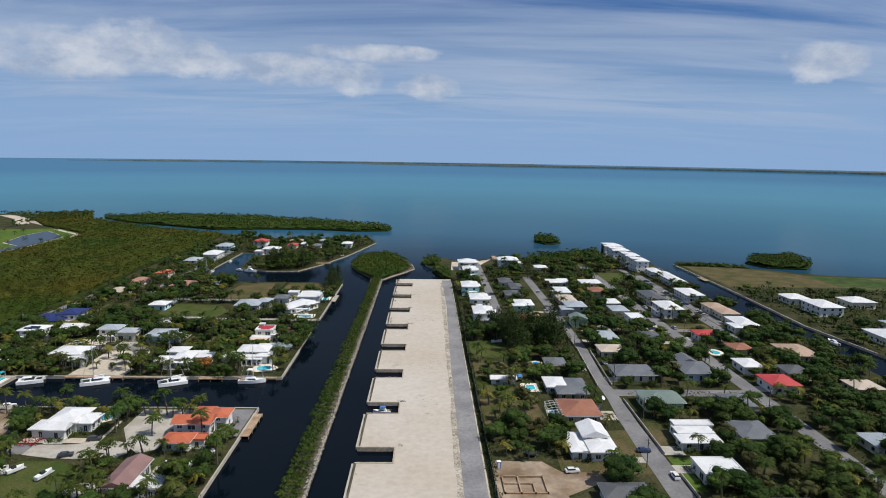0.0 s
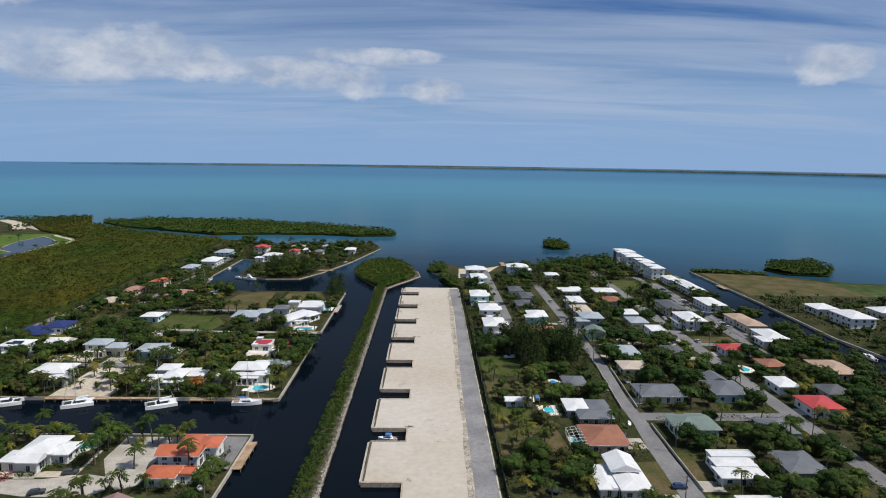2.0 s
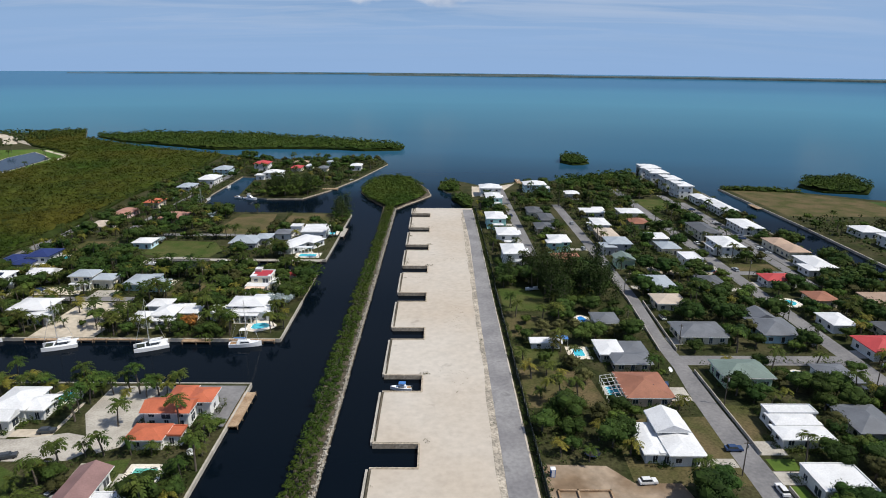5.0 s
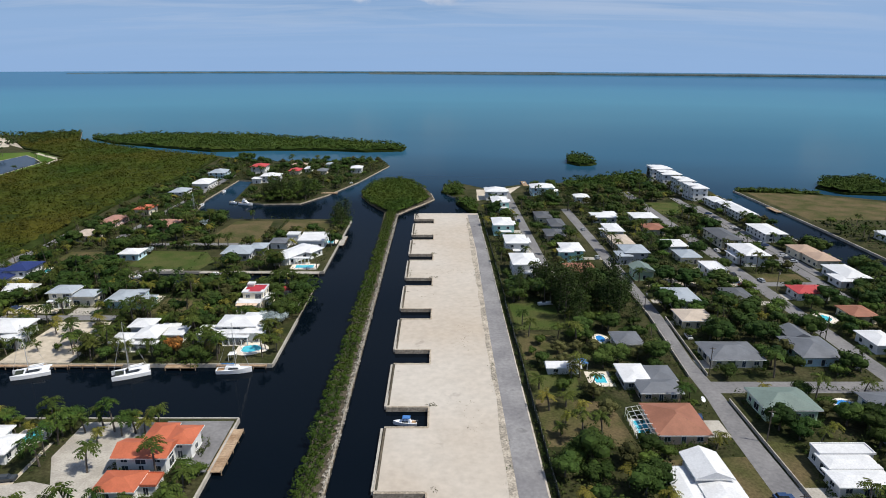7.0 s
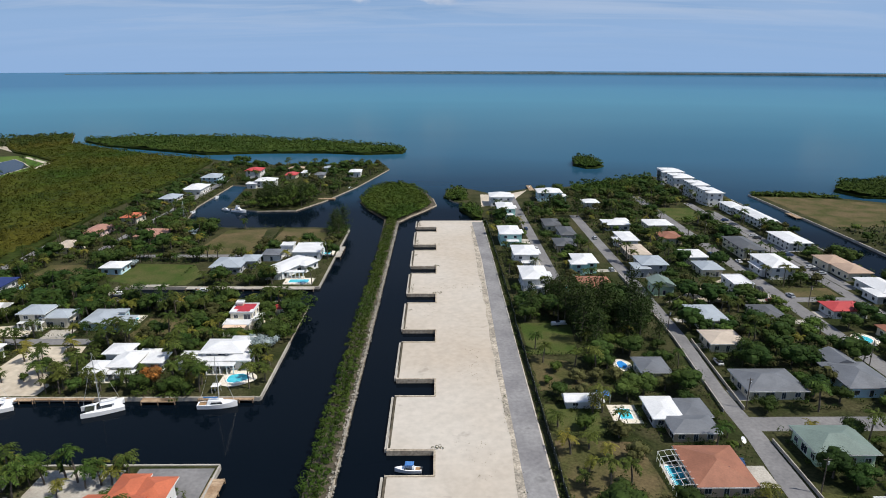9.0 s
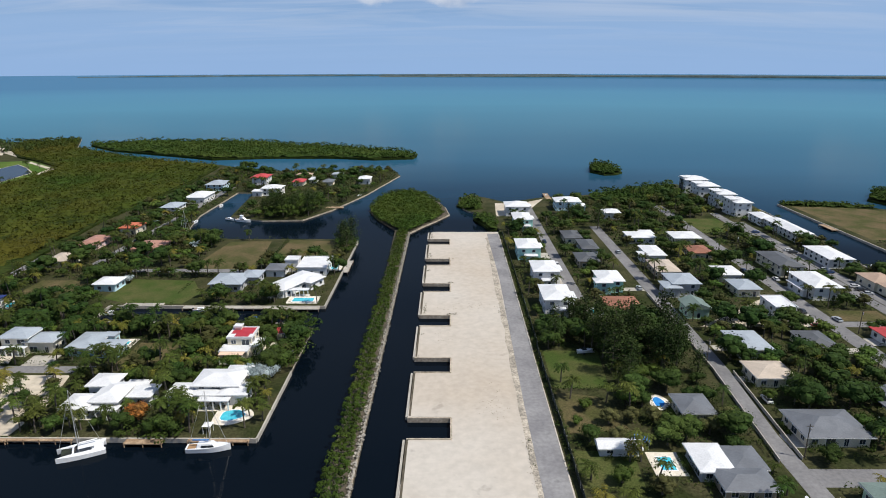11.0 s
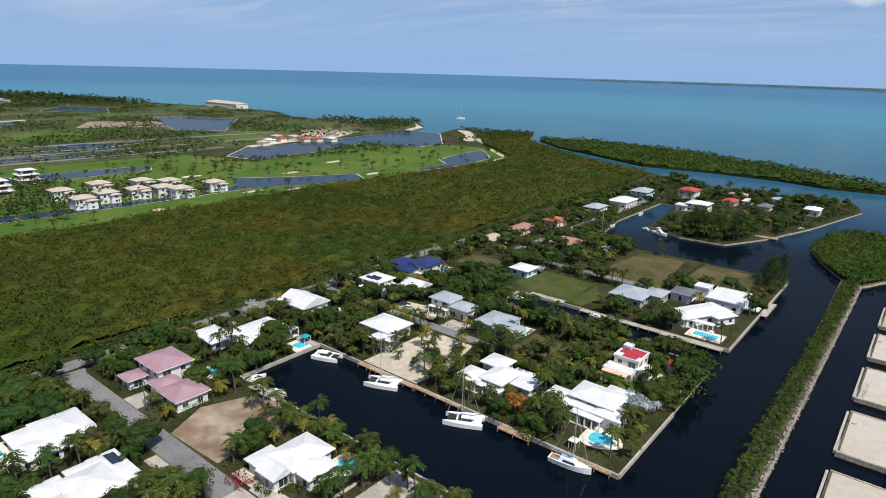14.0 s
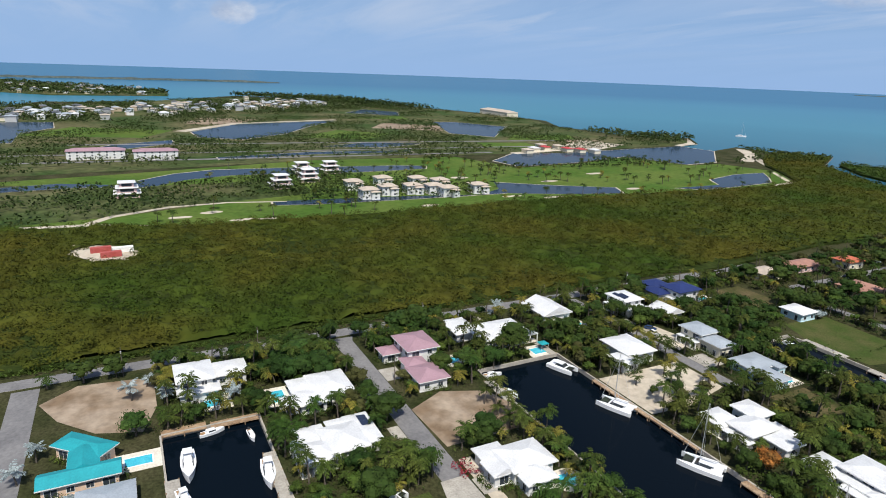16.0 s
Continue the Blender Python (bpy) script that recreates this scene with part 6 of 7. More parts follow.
# ---- vehicles ----
def car(label, colour):
    root = tagged(new("car"), label, "car", "parked cars")
    m = mat("car_paint", colour, tuple(c * 0.9 for c in colour), 1.0, 0.25, 3.0, 0.03, spec=0.5)
    bm = bmesh.new()
    taper(bm, -2.2, 2.2, -0.88, 0.88, 0.35, 0.95, 0.12)
    part("body", bm, m, root)
    bm = bmesh.new()
    taper(bm, -1.7, 1.0, -0.78, 0.78, 0.95, 1.42, 0.45)
    part("cabin", bm, M["tint"], root)
    bm = bmesh.new()
    box(bm, -1.45, -0.6, 1.42, 0.5, 0.6, 1.48)
    part("roof", bm, m, root)
    for x in (-1.4, 1.4):
        for y in (-0.82, 0.82):
            bm = bmesh.new()
            limb(bm, (x, y - 0.1, 0.32), (x, y + 0.1, 0.32), 0.32, 0.32, 10)
            part("wheel", bm, M["tyre"], root)
    return root


CARS = [car("white saloon parked by the kerb", (0.7, 0.7, 0.7)), car("dark grey car parked by the kerb", (0.05, 0.055, 0.06)), car("silver car parked in a drive", (0.4, 0.42, 0.44)), car("dark blue car parked in a drive", (0.03, 0.06, 0.14)),
        car("red car parked in a drive", (0.32, 0.03, 0.03))]
spots = ((95.8, -98, 90), (150, 70, 90), (158.9, 62, 95), (146, 60, 10), (148, 56, 0), (86, -50, 75), (94, 96, 90), (104, 92, 0), (158.9, 108, 90), (150, 120, 90), (188.5, 90, 0), (188.5, 95, 0), (188.5, 99, 0), (188.5, 118, 0),
         (188.5, 122, 0), (188.5, 150, 0), (188.5, 154, 0), (188.5, 190, 0), (180, 82, 90), (145, -52, 80), (66, -95, 5), (92, -82, 0), (-140, -89, 0), (-88, -86, 20), (-146, 27, 0), (-150, 29, 30), (-69, -100, 70), (-85, -75, 10),
         (64, 130, 90), (64, 170, 90), (99, 150, 90), (148, -20, 80), (103.5, 3, 90), (104, 70, 90), (-164, 48, 0), (-160, 170, 90), (-160, 230, 90))
for i, (x, y, a) in enumerate(spots):
    k = i % 5 if i > 4 else i
    m = pose(x, y, 1.07, 0, 0, a)
    if i < 5:
        CARS[i].matrix_basis = m
    else:
        copy_thing(CARS[(i * 3) % 4], m)


# ---- details on and round the houses ----
def solar_array(x, y, z, w, d, tilt, label):
    root = tagged(new("solar_panel"), label, "solar panel")
    root.matrix_world = pose(x, y, z, tilt, 0, 0)
    n = max(1, int(w / 1.1))
    for k in range(n):
        bm = bmesh.new()
        box(bm, -w / 2 + k * w / n + .03, -d / 2, 0, -w / 2 + (k + 1) * w / n - .03, d / 2, 0.06)
        part("panel", bm, M["solar"], root)


solar_array(-168.8, 31.5, 7.72, 5, 2.6, 14, "dark solar panels on a white roof")
solar_array(-171.5, 30.8, 7.5, 4, 1.6, 14, "dark solar panels on a white roof")
solar_array(-128.5, -94.5, 5.0, 5, 2.4, -5, "dark solar panels on the bungalow roof")
solar_array(78.5, -57.5, 5.4, 2.4, 2.0, 16, "two solar panels on a brown roof")


def dish(x, y, r=1.3):
    root = tagged(new("satellite_dish"), "white satellite dish on a short post", "satellite dish", "dishes")
    root.matrix_world = pose(x, y, 1.0, 0, 0, 40)
    bm = bmesh.new()
    limb(bm, (0, 0, -.3), (0, 0, 1.6), .08, .07, 7)
    part("post", bm, M["alu"], root)
    bm = bmesh.new()
    bmesh.ops.create_uvsphere(bm, u_segments=16, v_segments=8, radius=r)
    bmesh.ops.delete(bm, geom=[v for v in bm.verts if v.co.z > -r * 0.45], context="VERTS")
    bmesh.ops.translate(bm, verts=bm.verts, vec=(0, 0, r * 0.9))
    bmesh.ops.rotate(bm, verts=bm.verts, cent=(0, 0, 0), matrix=Euler((radians(50), 0, 0)).to_matrix())
    bmesh.ops.translate(bm, verts=bm.verts, vec=(0, 0, 1.8))
    bmesh.ops.solidify(bm, geom=bm.faces[:], thickness=0.05)
    part("reflector", bm, M["hull"], root)


for x, y in ((-134.5, -112), (-104, -63.5), (-102.4, -62), (-43.5, -86), (90, -42), (128, -8)):
    dish(x, y)


def pool_cage():
    root = tagged(new("pool_cage"), "white-framed screened cage over a pool", "pool cage")
    root.matrix_world = pose(68.9, -54.5, 1.0)
    for k in range(7):
        y = -6.5 + k * 13 / 6
        bm = bmesh.new()
        limb(bm, (-2.6, y, 0), (-2.6, y, 2.8), .06, .06, 5)
        limb(bm, (-2.6, y, 2.8), (0.4, y, 3.4), .06, .06, 5)
        limb(bm, (0.4, y, 3.4), (2.4, y, 3.3), .06, .06, 5)
        part("rib", bm, M["trim"], root)
    for x, z in ((-2.6, 2.8), (-1.1, 3.1), (0.4, 3.4), (-2.6, 1.3)):
        bm = bmesh.new()
        limb(bm, (x, -6.5, z), (x, 6.5, z), .06, .06, 5)
        part("rail", bm, M["trim"], root)


pool_cage()


def foundations():
    root = tagged(new("foundation_walls"), "low unfinished block foundation walls on bare earth", "foundation")
    root.matrix_world = pose(50.5, -102, 1.0)
    for x0, y0, x1, y1 in ((-6, 4, 6, 4), (-6, -5, 6, -5), (-6, -5, -6, 4), (6, -5, 6, 4), (-1.5, -5, -1.5, 4), (2.5, -5, 2.5, 0), (-6, 0, 2.5, 0)):
        bm = bmesh.new()
        box(bm, x0 - .2, y0 - .2, -.2, x1 + .2, y1 + .2, 0.55)
        part("footing", bm, M["timber"], root)


foundations()


def canopy(x, y, z, w, d, material, label, name="canopy"):
    root = tagged(new(name), label, "canopy")
    root.matrix_world = pose(x, y, 1.0)
    bm = roof_mesh(w, d, "hip", 0.1, 0.08, 0.6)
    bmesh.ops.translate(bm, verts=bm.verts, vec=(0, 0, z))
    part("cover", bm, M[material], root)
    for sx in (-1, 1):
        for sy in (-1, 1):
            bm = bmesh.new()
            limb(bm, (sx * w * .45, sy * d * .45, -.2), (sx * w * .45, sy * d * .45, z + .05), .06, .06, 6)
            part("post", bm, M["trim"], root)


canopy(60.5, -19.5, 2.4, 3.5, 3.2, "canvas", "bright blue canvas canopy")
canopy(-52, -14, 2.3, 2.2, 2.2, "trim", "small white gazebo on the lawn")
canopy(-152, -19.8, 2.4, 3, 3, "r_teal", "teal-roofed shade over the dock")


def veranda(x, y, w, d, h, posts, roof, label):
    """A roofed porch on posts with a shaded back."""
    root = tagged(new("veranda"), label, "veranda")
    root.matrix_world = pose(x, y, 1.0)
    bm = bmesh.new()
    box(bm, -w / 2, -d / 2, h, w / 2, d / 2, h + 0.2)
    part("cover", bm, M[roof], root)
    bm = bmesh.new()
    box(bm, -w / 2, -d / 2, -.3, w / 2, d / 2, 0.15)
    part("floor", bm, M["paving"], root)
    for k in range(posts):
        f = k / (posts - 1) - 0.5
        bm = bmesh.new()
        px, py = (f * (w - .5), -d / 2 + .25) if w > d else (w / 2 - .25, f * (d - .5))
        box(bm, px - .15, py - .15, .1, px + .15, py + .15, h + .05)
        part("post", bm, M["trim"], root)


veranda(-52.5, 87.2, 11, 3, 2.9, 7, "r_white", "long white veranda with square posts")
veranda(-159.5, -25.5, 3, 16, 2.9, 6, "r_white", "white veranda facing the canal")
veranda(-163.5, -131, 3.4, 9, 3.0, 5, "r_white", "white veranda with two bays")
veranda(-54.5, -2.2, 9, 3, 3.0, 5, "r_white", "white pergola facing the pool")
veranda(-59, 25.8, 8, 2.6, 3.3, 5, "w_peach", "cream porch with square arches")
veranda(-122, -112.5, 12, 3, 2.7, 5, "r_white", "white porch of the bungalow")
veranda(-85, -7, 12, 3, 2.8, 5, "r_white", "white porch facing the canal")
for x, y, w, d, h in ((-170, 28, 9, 3, 2.8), (-168.5, 57, 9, 3, 3.0), (-134, 31, 9, 2.6, 2.8)):
    veranda(x, y, w, d, h, 5, "r_white", "white front veranda with posts")


def trampoline(x, y):
    root = tagged(new("trampoline"), "round black trampoline with a blue rim on a back lawn", "trampoline")
    root.matrix_world = pose(x, y, 1.02)
    bm = bmesh.new()
    limb(bm, (0, 0, 0.86), (0, 0, 0.9), 1.75, 1.75, 24)
    part("jumping_mat", bm, M["tyre"], root, "black jumping mat")
    bm = bmesh.new()
    for k in range(24):
        a, b = 2 * math.pi * k / 24, 2 * math.pi * (k + 1) / 24
        limb(bm, (1.9 * math.cos(a), 1.9 * math.sin(a), 0.9), (1.9 * math.cos(b), 1.9 * math.sin(b), 0.9), 0.14, 0.14, 6)
    part("padded_rim", bm, M["solar"], root)
    for k in range(6):
        a = 2 * math.pi * k / 6
        bm = bmesh.new()
        limb(bm, (1.8 * math.cos(a), 1.8 * math.sin(a), -0.1), (1.8 * math.cos(a), 1.8 * math.sin(a), 0.9), 0.04, 0.04, 6)
        part("leg", bm, M["alu"], root)


def portable_toilet(x, y):
    root = tagged(new("portable_toilet"), "blue and white portable toilet on the building plot", "portable toilet")
    root.matrix_world = pose(x, y, 1.04)
    bm = bmesh.new()
    box(bm, -.55, -.55, 0, .55, .55, 2.1)
    part("cabin", bm, M["canvas"], root)
    bm = roof_mesh(1.1, 1.1, "hip", 0.06, 0.08, 0.2)
    bmesh.ops.translate(bm, verts=bm.verts, vec=(0, 0, 2.1))
    part("roof", bm, M["hull"], root)
    bm = bmesh.new()
    box(bm, -.35, -.6, .1, .35, -.55, 1.95)
    part("door", bm, M["hull"], root)


def boat_trailer(x, y, heading, length, label):
    """A small boat standing on its trailer."""
    root = tagged(new("boat_trailer"), label, "boat trailer")
    root.matrix_world = pose(x, y, 1.02, 0, 0, heading)
    bm = bmesh.new()
    hull_mesh(bm, length, length * 0.32, 0.95, 0, 0.3)
    bmesh.ops.translate(bm, verts=bm.verts, vec=(0, 0, 0.45))
    part("hull", bm, M["hull"], root)
    bm = bmesh.new()
    taper(bm, -length * .2, length * .1, -length * .1, length * .1, 1.4, 2.1, 0.4)
    part("wheelhouse", bm, M["tint"], root)
    bm = bmesh.new()
    box(bm, -length * .45, -.5, .35, length * .6, .5, .47)
    part("trailer_frame", bm, M["alu"], root)
    for side in (-1, 1):
        bm = bmesh.new()
        limb(bm, (-.6, side * 1.0 - .1, .32), (-.6, side * 1.0 + .1, .32), .32, .32, 10)
        part("wheel", bm, M["tyre"], root)


trampoline(55.5, -84.2)
portable_toilet(44.2, -92.4)
boat_trailer(-87.1, -98.3, 75, 5.6, "white cabin boat on a trailer on the lawn")
boat_trailer(-97, -95.5, 60, 4.8, "small white boat on a trailer on the lawn")
boat_trailer(57.5, 33.5, 10, 5.5, "small white boat stored on the grass")
for x, y, a in ((-101.6, -96.5, 25),):
    boat("catamaran", x, y, a, 5.5, "small beach catamaran lying on the lawn").location.z = 1.25


# ---- far golf resort and town ----
for x, y in ((-446, 13), (-412, 13), (-455, 41), (-420, 31), (-419, 51), (-447, 68), (-414, 67), (-434, 82), (-402, 73), (-407, 102)):
    house("three-storey white resort villa with a pale roof", "beige", "white", (x, y, 11, 12, 6.8, "hip"), (x + 5, y + 3, 6, 6, 5.4, "hip"), name="villa", spacing=4.0)


def pagoda(x, y):
    root = tagged(new("tiered_house"), "tall tiered house with stacked white roofs", "house", "tiered houses")
    root.matrix_world = pose(x, y, 1.0)
    for k, (w, z) in enumerate(((15, 0), (12, 3.6), (9, 7.0))):
        bm = bmesh.new()
        box(bm, -w / 2, -w / 2, z - .5 * (k == 0), w / 2, w / 2, z + 3.0)
        part("wall", bm, M["w_pink"], root)
        bm = roof_mesh(w, w, "hip", 1.2, 0.2, 1.0)
        bmesh.ops.translate(bm, verts=bm.verts, vec=(0, 0, z + 3.0))
        part("roof", bm, M["r_white"], root)
        for side in range(4):
            bm = bmesh.new()
            box(bm, -w * .35, -w / 2 - .05, z + 0.6, w * .35, -w / 2 + .05, z + 2.5)
            ob = part("window_band", bm, M["glass"], root)
            ob.matrix_basis = pose(0, 0, 0, 0, 0, 90 * side)


for x, y in ((-469, -37), (-525, -6), (-490, -10), (-525, 19), (-467, -143)):
    pagoda(x, y)
house("long pink-roofed apartment block by a lake", "mauve", "white", (-655, -165, 14, 48, 8.0, "hip"), name="apartment_block", spacing=6.0)
house("long pink-roofed apartment block by the fairway", "mauve", "white", (-642, -115, 14, 38, 8.0, "hip"), name="apartment_block", spacing=6.0)
house("long pale beachfront hotel", "beige", "cream", (-1135, 575, 110, 26, 9.0, "hip"), name="hotel", windows=False)
for x, y, a, m in ((-324, -157.5, 95, "container"), (-321, -147.8, 95, "trim"), (-314, -153, 95, "container")):
    root = tagged(new("shipping_container"), "metal shipping container in a mangrove clearing", "container", "containers")
    root.matrix_world = pose(x, y, 2.4, 0, 0, a)
    bm = bmesh.new()
    box(bm, -4.5, -1.3, 0, 4.5, 1.3, 2.6)
    part("body", bm, M[m], root)
    bm = bmesh.new()
    for k in range(20):
        box(bm, -4.4 + k * .44, -1.36, 0.1, -4.2 + k * .44, 1.36, 2.5)
    tagged(part("rib_pressing", bm, M[m], root), kind="stuff")
town = random.Random(5)
n = 0
while n < 230:
    a, b = town.uniform(0, 1), town.gauss(0, 1)
    y = -330 + 620 * town.random()
    x = -1060 - (y + 300) * 0.62 - 150 * a + 45 * b
    if n > 175:
        x, y = town.uniform(-2300, -1760), town.uniform(-560, -60)
    if n <= 175 and (x < -1620 or not inside(x, y, LEFT + LEFT2)):
        continue
    if n > 175 and not inside(x, y, [(-1836, -388), (-1728, -272), (-1746, -26), (-1986, -9), (-2586, -450), (-2500, -800), (-1900, -700)]):
        continue
    house("distant pale-walled house in the town", town.choice(("white", "grey", "beige", "lightgrey", "lightgrey", "slate")), town.choice(("white", "cream", "grey", "tan")), (x, y, town.uniform(9, 19), town.uniform(9, 15), town.uniform(4, 8), town.choice(("hip", "hip", "hip"))), name="town_house", windows=False)
    n += 1
for x, y in ((-600, 340), (-590, 352), (-612, 300), (-618, 320), (-625, 345), (-580, 366), (-600, 282), (-640, 330)):
    house("low marina building with a red roof", town.choice(("red", "beige", "white")), "cream", (x, y, 12, 9, 4.0, "hip"), windows=False, name="marina_building")


# ---- planting ----
trng = random.Random(11)


def scatter(pts, count, kinds, clear=1.2, gap=2.6, mask=0.0):
    xs, ys = [p[0] for p in pts], [p[1] for p in pts]
    made = tries = 0
    while made < count and tries < count * 30:
        tries += 1
        x, y = trng.uniform(min(xs), max(xs)), trng.uniform(min(ys), max(ys))
        if not inside(x, y, pts) or not free(x, y, clear):
            continue
        if mask and noise.noise((x * 0.03, y * 0.03, 5)) < mask - 0.5:
            continue
        if any((x - a) ** 2 + (y - b) ** 2 < gap * gap for a, b in TREES[-500:]):
            continue
        plant(kinds, x, y)
        made += 1


for k in range(34):
    plant(PINES, 60 + 30 * trng.random(), 18 + 36 * trng.random(), scale=trng.uniform(0.9, 1.3))
for x, y in ((-45, 165), (-42, 158), (-40.8, 168), (-47, 170), (-41, 150)):
    plant(PINES, x, y)
for k in range(22):
    plant(PINES, -108 + 32 * trng.random(), 226 + 26 * trng.random())
for x, y in ((58, 58), (50, 52), (66, 12), (90, 20), (92, 42), (48, 40), (84, 210), (92, 218), (100, 200)):
    plant(PINES, x, y)
for x, y, s in ((-46.2, 12.2, 1.2), (-43.8, 15.5, 0.9), (-131, 103, 0.75)):
    plant(SILVER_TREE, x, y, scale=s)
for x, y, s in ((-72.5, -10.0, 1.2), (-175, -97, 0.8)):
    plant(RUST, x, y, scale=s)
for x, y, s in ((-46.5, 16, 1.25), (-48.5, 13.5, 1.0), (-184, -22, 1.0), (-186, -19, 1.1), (-165, -140, 1.0), (-158, -122, 1.0), (-177, -144, 1.0), (-131, 101, 0.9), (-140, -172, 1.0), (-148, -169, 0.9), (-128, -160, 0.9), (-120, 152, 1.0), (-166, 208, 1.0), (-170, -148, 1.1)):
    plant(SILVER, x, y, scale=s)
for x, y in ((-124, 12), (-121, 6), (-117, 9), (-113, 3), (-109, -4), (-106, -10), (-108, 12), (-119, -8), (-125, -3), (-105, 5), (-111, 15), (-64, -56), (-72, -60), (-68, -72), (-62, -52)):
    plant(PALMS, x, y)
for x, y in ((-110, -1), (-113, -7), (-107, 8), (-106, -2)):
    plant(BROAD, x, y, scale=0.8)
# palms and trees in front of the canal villas
for x, y in ((-65, -12), (-62.5, -9), (-60, -12.5), (-58, -9.5), (-57, -14), (-63, -5.5), (-43, -12), (-43.5, -6), (-42, -1), (-44, 2), (-90, -12), (-94.5, -10), (-86.5, -13), (-79, -12), (-97, -4), (-98, -12)):
    plant(PALMS, x, y, scale=trng.uniform(0.9, 1.25))
for x, y, s in ((-61, -15, 0.8), (-75, -13.5, 0.8), (-82, -12.5, 0.6), (-93, -14, 0.7), (-66.5, -15, 0.75)):
    plant(BROAD[:3], x, y, scale=s)
# palms along the seawalls
for k in range(24):
    plant(PALMS, -128 + 88 * k / 29 + trng.uniform(-1, 1), -52.5 - trng.uniform(0, 5))
for k in range(26):
    plant(PALMS, -144 + 104 * k / 25 + trng.uniform(-1, 1), -12 + trng.uniform(-2, 5)) if free(-144 + 104 * k / 25, -12, 0) else None
for k in range(22):
    plant(PALMS, -122 + 80 * k / 21, 54 + trng.uniform(-4, 2))
for k in range(14):
    plant(PALMS, -118 + 76 * k / 13, 79 + trng.uniform(-1, 3)) if free(-118 + 76 * k / 13, 79, 0) else None
for k in range(12):
    plant(BROAD, -41.5 + trng.uniform(-3, 1), 20 + 3.0 * k)
N1 = [(-40, -117), (-40, -50), (-146, -50), (-150, -20), (-187, -20), (-187, -170), (-150, -170), (-150, -116)]
N2 = [(-40, -16), (-40, 52), (-124, 57), (-128, 76), (-187, 76), (-187, -16)]
N3 = [(-40, 77), (-40, 172), (-110, 174), (-140, 182), (-150, 232), (-190, 232), (-187, 77)]
N4 = [(-150, 235), (-150, 310), (-128, 310), (-126, 232), (-104, 222), (-82, 224), (-68, 252), (-52, 300), (-33, 383), (-40, 408), (-90, 410), (-140, 405), (-195, 425), (-196, 235)]
RN = [(43, -150), (43, 195), (60, 265), (105, 290), (118, 262), (190, 300), (208, 290), (216, 200), (209, 100), (218, 50), (218, -150)]
keep(-60, -58, -40, -50)
scatter(N1, 215, PALMS, 0.6)
scatter(N1, 150, BROAD, 1.2)
scatter(N2, 200, PALMS, 0.6)
scatter(N2, 150, BROAD, 1.2)
scatter(N3, 140, PALMS, 0.6)
scatter(N3, 150, BROAD, 1.8)
scatter(N4, 60, PALMS, 0.6)
scatter(N4, 180, BROAD, 0.6)
RNEAR = [(43, -150), (43, 70), (218, 70), (218, -150)]
RFAR = [(43, 70), (43, 195), (60, 262), (105, 285), (118, 262), (190, 300), (208, 290), (216, 200), (210, 100), (212, 70)]
scatter(RNEAR, 330, BROAD + BROAD[:3], 1.4, 4.0)
for x, y in ((46, -45), (49, -52), (54, -47), (58, -56), (52, -60), (47, -57), (61, -48), (46, -10), (50, -2), (55, -9), (47, 4), (57, 2), (45, -33), (52, -34), (56, -26), (46, 14), (60, -38), (51, -43)):
    plant(PALMS + BROAD[3:], x, y)
scatter(RNEAR, 170, PALMS, 0.5)
scatter(RNEAR, 170, BROAD, 1.4)
scatter(RFAR, 130, PALMS, 0.3)
scatter(RFAR, 210, BROAD, 2.0)
scatter([(244, 30), (244, 170), (420, 160), (500, 30)], 110, BROAD + PALMS[:2], 1.0)


def undergrowth(pts, step, height, cards, size, material, label, lo=-0.2, name="shrubbery", clear=0.3):
    x, y = points_in(pts, step)
    ok = np.array([noise.noise((a * 0.06, b * 0.06, 9)) > lo and free(a, b, clear) for a, b in zip(x, y)])
    x, y = x[ok], y[ok]
    n = len(x)
    h = height * rng.uniform(0.4, 1.3, n)
    rad = step * rng.uniform(0.4, 0.8, n)
    th = rng.uniform(0, 2 * np.pi, (n, cards))
    el = np.arcsin(rng.uniform(-0.2, 1.0, (n, cards)))
    c = np.stack([x[:, None] + np.cos(th) * np.cos(el) * rad[:, None], y[:, None] + np.sin(th) * np.cos(el) * rad[:, None], 1.0 + np.maximum(h[:, None] * (0.5 + 0.5 * np.sin(el)), 0.15)], 2).reshape(-1, 3)
    v, f = leaf_cards(c, size, 0.7)
    return tagged(new(name, quick_mesh(name, v, f, M[material])), label, "shrubs", kind="stuff")


